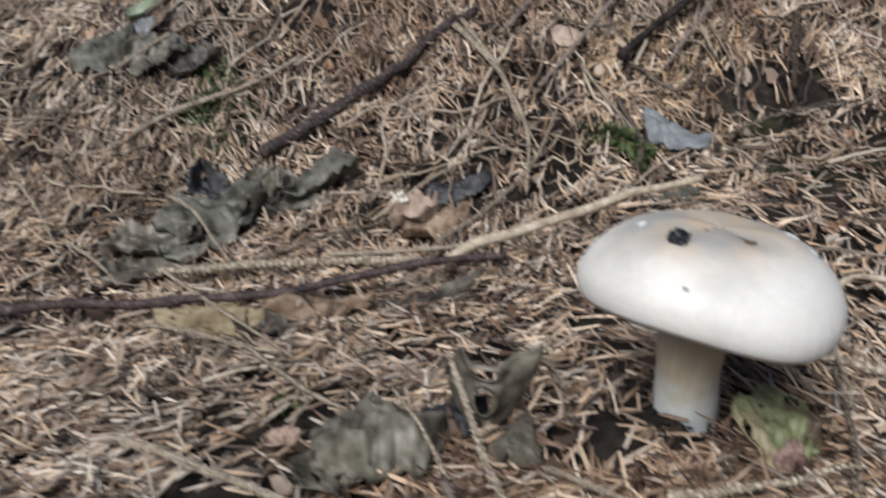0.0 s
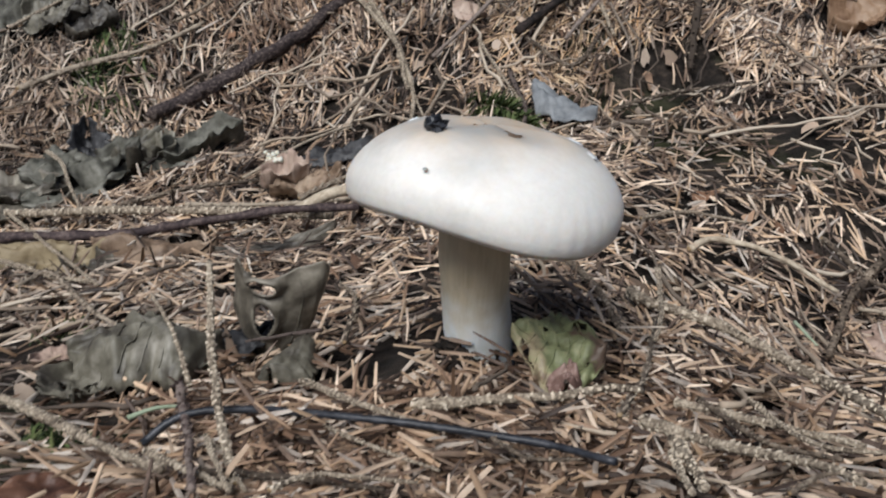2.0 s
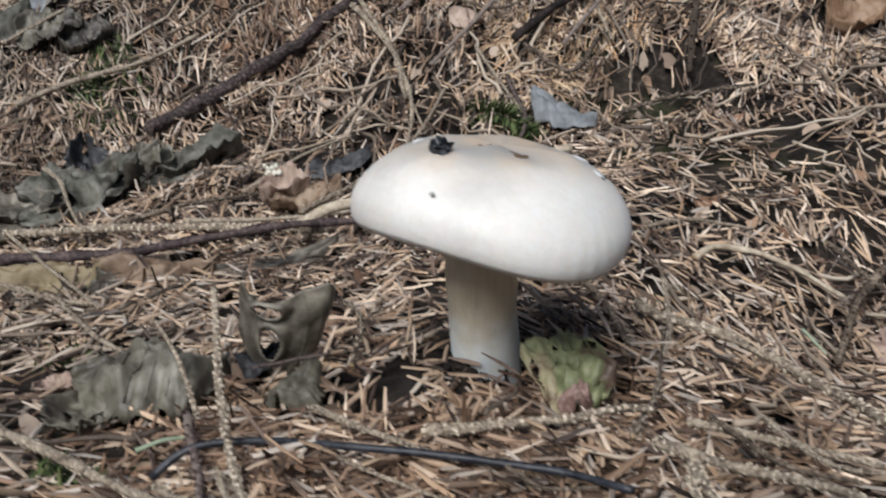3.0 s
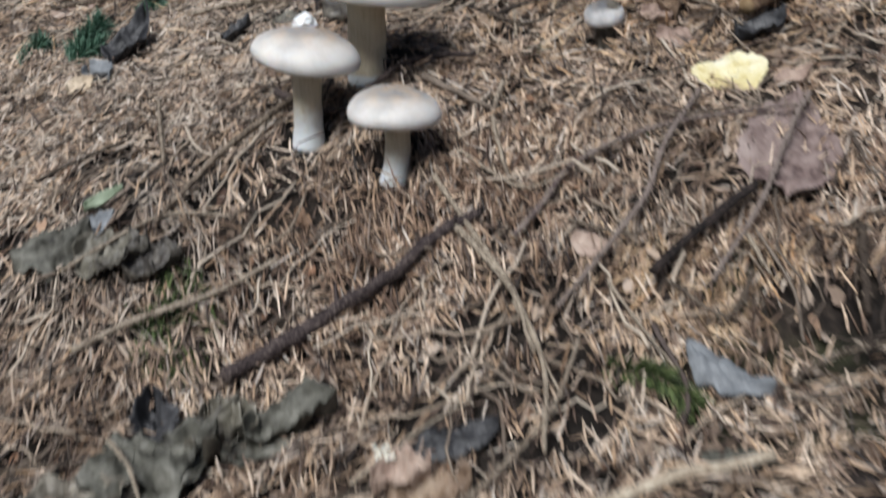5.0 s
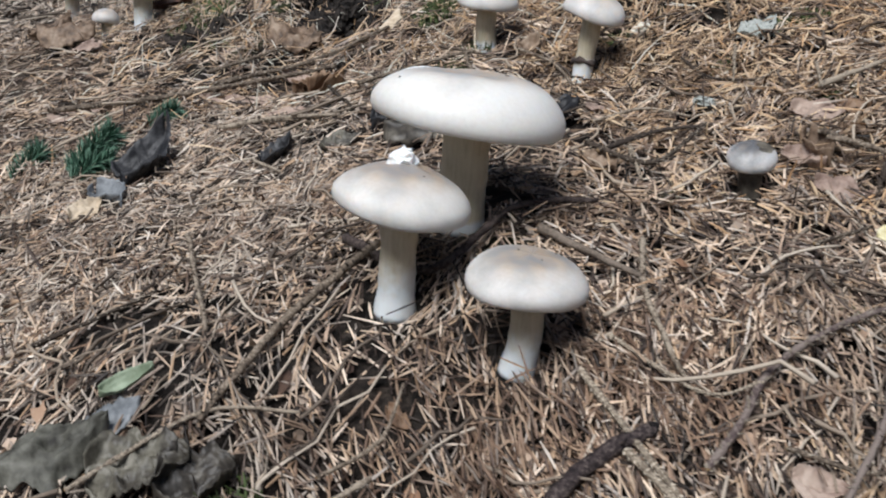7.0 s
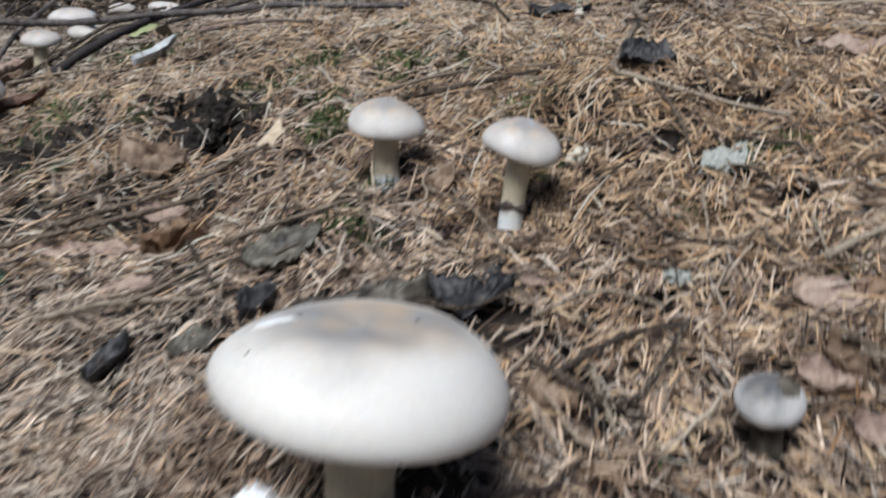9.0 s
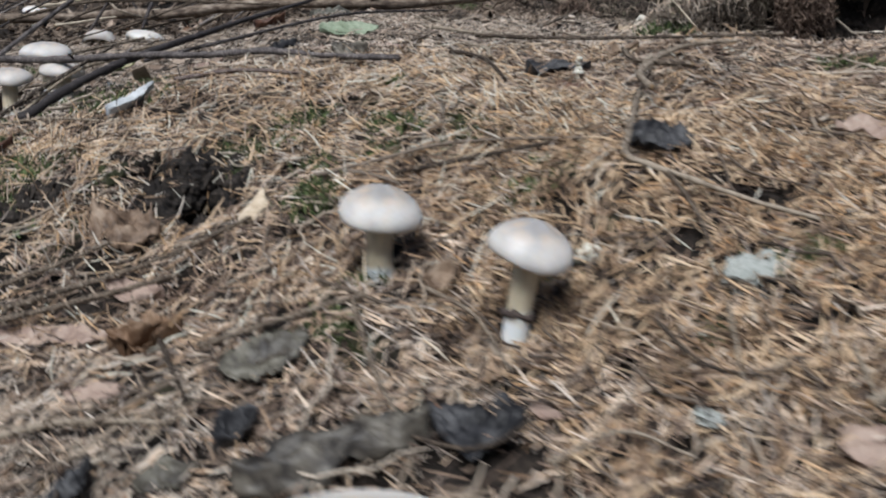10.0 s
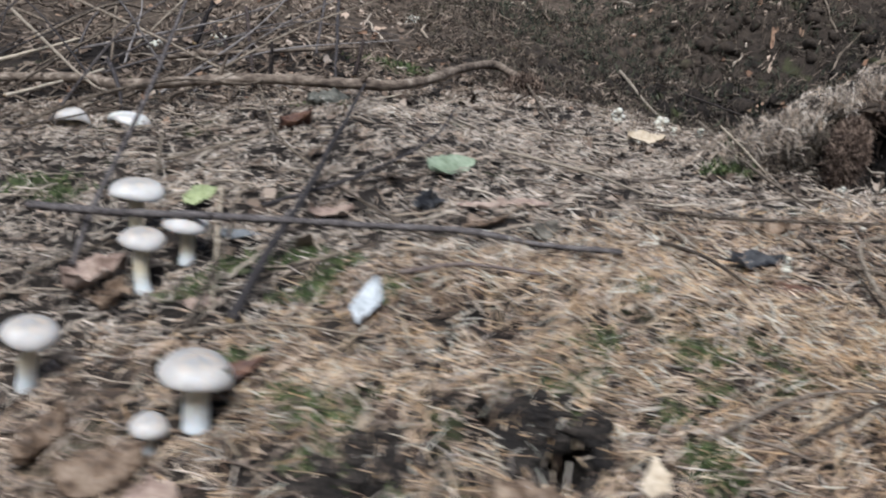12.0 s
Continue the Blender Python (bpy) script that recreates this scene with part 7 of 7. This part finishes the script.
plate.materials.append(SOIL)
root_plate = tagged(new("root_plate", plate), "dark slab of soil and roots added to shade a hollow", "root plate")
root_plate.location = (1.10, 2.375, 0.630)
# pale dead grass and rootlets hang in tufts along the crest of the mound, darker roots beneath them
for k, (cx, cy, cz, sx, sy, sz, amount) in enumerate(((0.700, 2.415, 0.478, 0.045, 0.04, 0.020, 260), (0.745, 2.405, 0.500, 0.050, 0.045, 0.028, 420), (0.800, 2.385, 0.520, 0.050, 0.045, 0.030, 460), (0.850, 2.390, 0.560, 0.045, 0.045, 0.024, 380),
                                                      (0.945, 2.375, 0.606, 0.050, 0.045, 0.024, 380), (1.020, 2.350, 0.642, 0.055, 0.045, 0.026, 420), (1.120, 2.335, 0.672, 0.075, 0.04, 0.030, 450), (1.25, 2.36, 0.690, 0.09, 0.05, 0.03, 300))):
    fibres("root_fibres", (cx, cy, cz), (sx, sy, sz), amount, 0.052, 0.0017, 170 + 10 * k, NEEDLE_GREY, "pale dry grass and rootlets hanging from the root mound", "roots")
    fibres("root_fibres", (cx + 0.02, cy - 0.012, cz - 0.035), (sx, sy, sz * 1.3), amount, 0.042, 0.0020, 175 + 10 * k, ROOTY, "dark rootlets below dry grass on the root mound", "roots")
fibres("root_fibres", (0.86, 3.70, at(0.86, 3.70) + 0.05), (0.07, 0.05, 0.05), 700, 0.05, 0.004, 79, HAIRROOT, "dark torn roots at the end of a fallen branch", "roots")


def trunk(x, y, radius, height, lean, seed, label):
    """A tree trunk with flared roots and plated bark."""
    z0 = at(x, y) - 0.05
    t = np.linspace(0, 1, 60)
    line = np.stack([x + lean[0] * t * height, y + lean[1] * t * height, z0 + t * height], 1)
    r = radius * (1 - 0.35 * t + 0.9 * np.exp(-t * height / 0.12))
    v, f, _ = tube(line, r, 40, seed, 0.035)
    a = np.arctan2(v[:, 1] - y, v[:, 0] - x)
    flare = np.exp(-(v[:, 2] - z0) / 0.12) * 0.4 * np.sin(a * 5 + seed)
    v[:, 0] += (v[:, 0] - x) * flare
    v[:, 1] += (v[:, 1] - y) * flare
    root = tagged(new("tree"), label, "tree")
    part("trunk", v, f, BARK, root)
    return root


trunk(-1.30, 5.3, 0.09, 5.0, (0.01, 0.02), 3, "dark spruce trunk at the edge of the clearing")
trunk(0.62, 6.2, 0.11, 5.5, (-0.01, 0.02), 5, "dark brown spruce trunk on the slope")


# ---- loose soil at the burrows and the root hollow ----
def clods(name, centre, radius, count, size, seed, label, mat=None):
    """Crumbs of dark soil, from grit to small lumps."""
    rng = np.random.default_rng(seed)
    bm = bmesh.new()
    bmesh.ops.create_icosphere(bm, subdivisions=2 if size > 0.02 else 1, radius=1.0)
    base = np.array([q.co for q in bm.verts])
    tris = np.array([[q.index for q in face.verts] for face in bm.faces])
    bm.free()
    pieces = []
    for k in range(count):
        a, d = rng.uniform(0, 6.283), radius * rng.random() ** 0.6
        x, y = centre[0] + d * math.cos(a) * 1.15, centre[1] + d * math.sin(a)
        if any(math.hypot(x - a, y - b) < r * 0.95 for a, b, _, r in PITS):
            continue
        one = base * (1 + rng.normal(0, 0.22, (len(base), 1))) * rng.uniform(0.6, 1.3, 3) * size * (0.25 + rng.random() ** 3)
        pieces.append((one + np.array([x, y, at(x, y) + rng.uniform(0, 0.004)]), tris))
    v, f = joined(pieces)
    return tagged(quads(name, v, f, mat or SOIL, size > 0.02), label, "soil crumbs", kind="stuff")


clods("soil_crumbs", (-0.143, 1.693), 0.062, 900, 0.0125, 24, "dark damp crumbs of soil thrown out of a burrow", DUG_SOIL)
clods("soil_crumbs", (-0.360, 1.745), 0.055, 480, 0.0120, 25, "dark damp crumbs of soil in a second burrow", DUG_SOIL)
clods("soil_crumbs", (-0.225, 1.745), 0.040, 180, 0.0070, 26, "dark crumbs of soil between two burrows")
clods("soil_crumbs", (0.360, 1.376), 0.035, 160, 0.0045, 27, "dark crumbs of soil in a small hollow")
clods("soil_crumbs", (0.187, 0.301), 0.011, 90, 0.0032, 29, "dark brown soil crumbs heaped at a mushroom foot")
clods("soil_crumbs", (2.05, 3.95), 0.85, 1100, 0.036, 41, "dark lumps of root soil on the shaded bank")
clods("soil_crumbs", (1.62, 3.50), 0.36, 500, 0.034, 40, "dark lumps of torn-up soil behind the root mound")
clods("soil_crumbs", (1.05, 2.31), 0.12, 600, 0.012, 28, "dark lumps of soil in the root hollow")

# ---- scattered twig ends, leaf scraps and needles, last of all ----
wide = np.minimum.reduce([np.roll(np.roll(COVER, a, 0), b, 1) for a in (-1, 0, 1) for b in (-1, 0, 1)])
COVER[:] = wide
twiglets("twig_litter", TWIGLET, -0.32, 0.56, 0.16, 0.75, 230, 0.045, 0.0010, 31, "thin broken twig ends among the needles")
twiglets("twig_litter", TWIGLET, -0.5, 0.6, 0.55, 1.25, 620, 0.080, 0.0011, 32, "thin broken twig ends round the mushrooms")
twiglets("twig_litter", TWIGLET, -0.75, 0.75, 1.2, 2.1, 520, 0.080, 0.0014, 33, "thin broken twig ends on the mound")
twiglets("twig_litter", TWIGLET, -1.2, 1.8, 2.1, 3.8, 760, 0.12, 0.0020, 34, "thin broken twigs behind the mound")
twiglets("twig_litter", TWIGLET, -2.5, 4.5, 3.8, 7.5, 300, 0.22, 0.005, 35, "thin dead twigs on the far slope")
flakes("leaf_scraps", LITTER, -0.4, 0.55, 0.15, 1.1, 900, 0.009, 21, "small broken brown leaf scraps among the needles")
flakes("leaf_scraps", SCRAP, -0.4, 0.55, 0.15, 1.25, 700, 0.010, 29, "small pale and orange bark scraps among the needles")
flakes("leaf_scraps", LITTER, -0.75, 0.75, 1.0, 2.2, 900, 0.011, 22, "small broken brown leaf scraps on the mound")
flakes("leaf_scraps", SCRAP, -1.2, 3.2, 3.2, 6.0, 1000, 0.029, 36, "brown and pale leaf scraps on the far slope")
flakes("leaf_scraps", LITTER, -1.5, 1.5, 2.2, 6.0, 3200, 0.026, 23, "dull brown leaf scraps on the dark slope")
strew("needle_litter", NEEDLE, -0.42, 0.68, 0.12, 0.72, 53000, 0.0185, 0.0017, 0.18, 11, "dry brown and tan spruce needles lying thick on the soil", pile=0.0140)
strew("needle_litter", NEEDLE, -0.57, 0.68, 0.70, 1.20, 45500, 0.0225, 0.00175, 0.15, 16, "dry brown spruce needles round a group of mushrooms", pile=0.0145)
strew("needle_litter", NEEDLE_GREY, -0.50, -0.06, 0.76, 1.32, 13000, 0.0215, 0.0016, 0.2, 18, "greyish old spruce needles beside the mushrooms", pile=0.015)
strew("needle_litter", NEEDLE, -0.92, 0.92, 1.18, 2.1, 46600, 0.0255, 0.0019, 0.15, 12, "dry tan and grey spruce needles covering the mound", pile=0.014)
strew("needle_litter", NEEDLE_GOLD, -0.65, 0.75, 1.0, 2.15, 40000, 0.0350, 0.0018, 0.24, 13, "straw-yellow spruce needles drifted over the mound", golden, 0.018, 0.15)
strew("needle_litter", NEEDLE_GREY, -1.5, 2.3, 2.05, 3.6, 76000, 0.0235, 0.0021, 0.22, 14, "dull grey-brown spruce needles on the ground behind the mound", pile=0.016, bend=0.12)
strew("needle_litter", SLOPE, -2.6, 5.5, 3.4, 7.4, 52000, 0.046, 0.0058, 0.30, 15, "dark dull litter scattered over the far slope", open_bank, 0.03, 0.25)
strew("bank_moss", BANK, 1.25, 5.2, 3.15, 6.6, 19000, 0.045, 0.006, 0.6, 17, "olive moss and grass on a bank, coloured dark for its shade", pile=0.05, bend=0.3)
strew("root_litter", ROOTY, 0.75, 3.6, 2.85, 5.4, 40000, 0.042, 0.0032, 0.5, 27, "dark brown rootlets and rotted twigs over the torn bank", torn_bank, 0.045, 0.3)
strew("needle_litter", NEEDLE, -2.3, 2.9, -0.9, 3.5, 70000, 0.026, 0.0034, 0.2, 19, "brown spruce needles thinning out round the mound", outskirts, 0.012, 0.15)
# rusty patch, coloured darker where the cap shadows the ground
strew("needle_litter", NEEDLE_RUST, 0.05, 0.32, 0.16, 0.34, 7500, 0.0160, 0.0016, 0.16, 120, "damp rusty spruce needles, darkened for the cap's shadow, at a mushroom foot", patch(0.175, 0.265, 0.09, 0.07), 0.013)
strew("needle_litter", NEEDLE_RUST, -0.10, 0.26, 0.64, 0.90, 10500, 0.0180, 0.0017, 0.18, 22, "dark rusty spruce needles below a group of mushrooms", patch(0.085, 0.765, 0.09, 0.06), 0.016)
strew("needle_litter", NEEDLE_AMBER, 0.08, 0.74, 0.95, 1.75, 30000, 0.0195, 0.0019, 0.2, 23, "amber brown spruce needles on the side of the mound", patch(0.36, 1.32, 0.34, 0.32), 0.020)
# dark patch laid in for the black gaps below the leaves
strew("needle_litter", NEEDLE_RUST, 0.0, 0.18, 0.21, 0.33, 3200, 0.0150, 0.0013, 0.2, 24, "dark rusty spruce needles put in for shade under curled leaves", patch(0.095, 0.268, 0.05, 0.03), 0.014)
strew("needle_litter", NEEDLE_AMBER, 0.12, 0.38, 0.56, 0.80, 3600, 0.0185, 0.0015, 0.22, 25, "amber spruce needles in a loose tuft beside sticks", patch(0.255, 0.690, 0.07, 0.045), 0.018)
strew("needle_litter", NEEDLE_GREY, -0.24, 0.12, 0.20, 0.52, 5500, 0.0175, 0.0017, 0.22, 26, "pale dry spruce needles beside curled leaves", patch(-0.035, 0.345, 0.10, 0.09), 0.016)
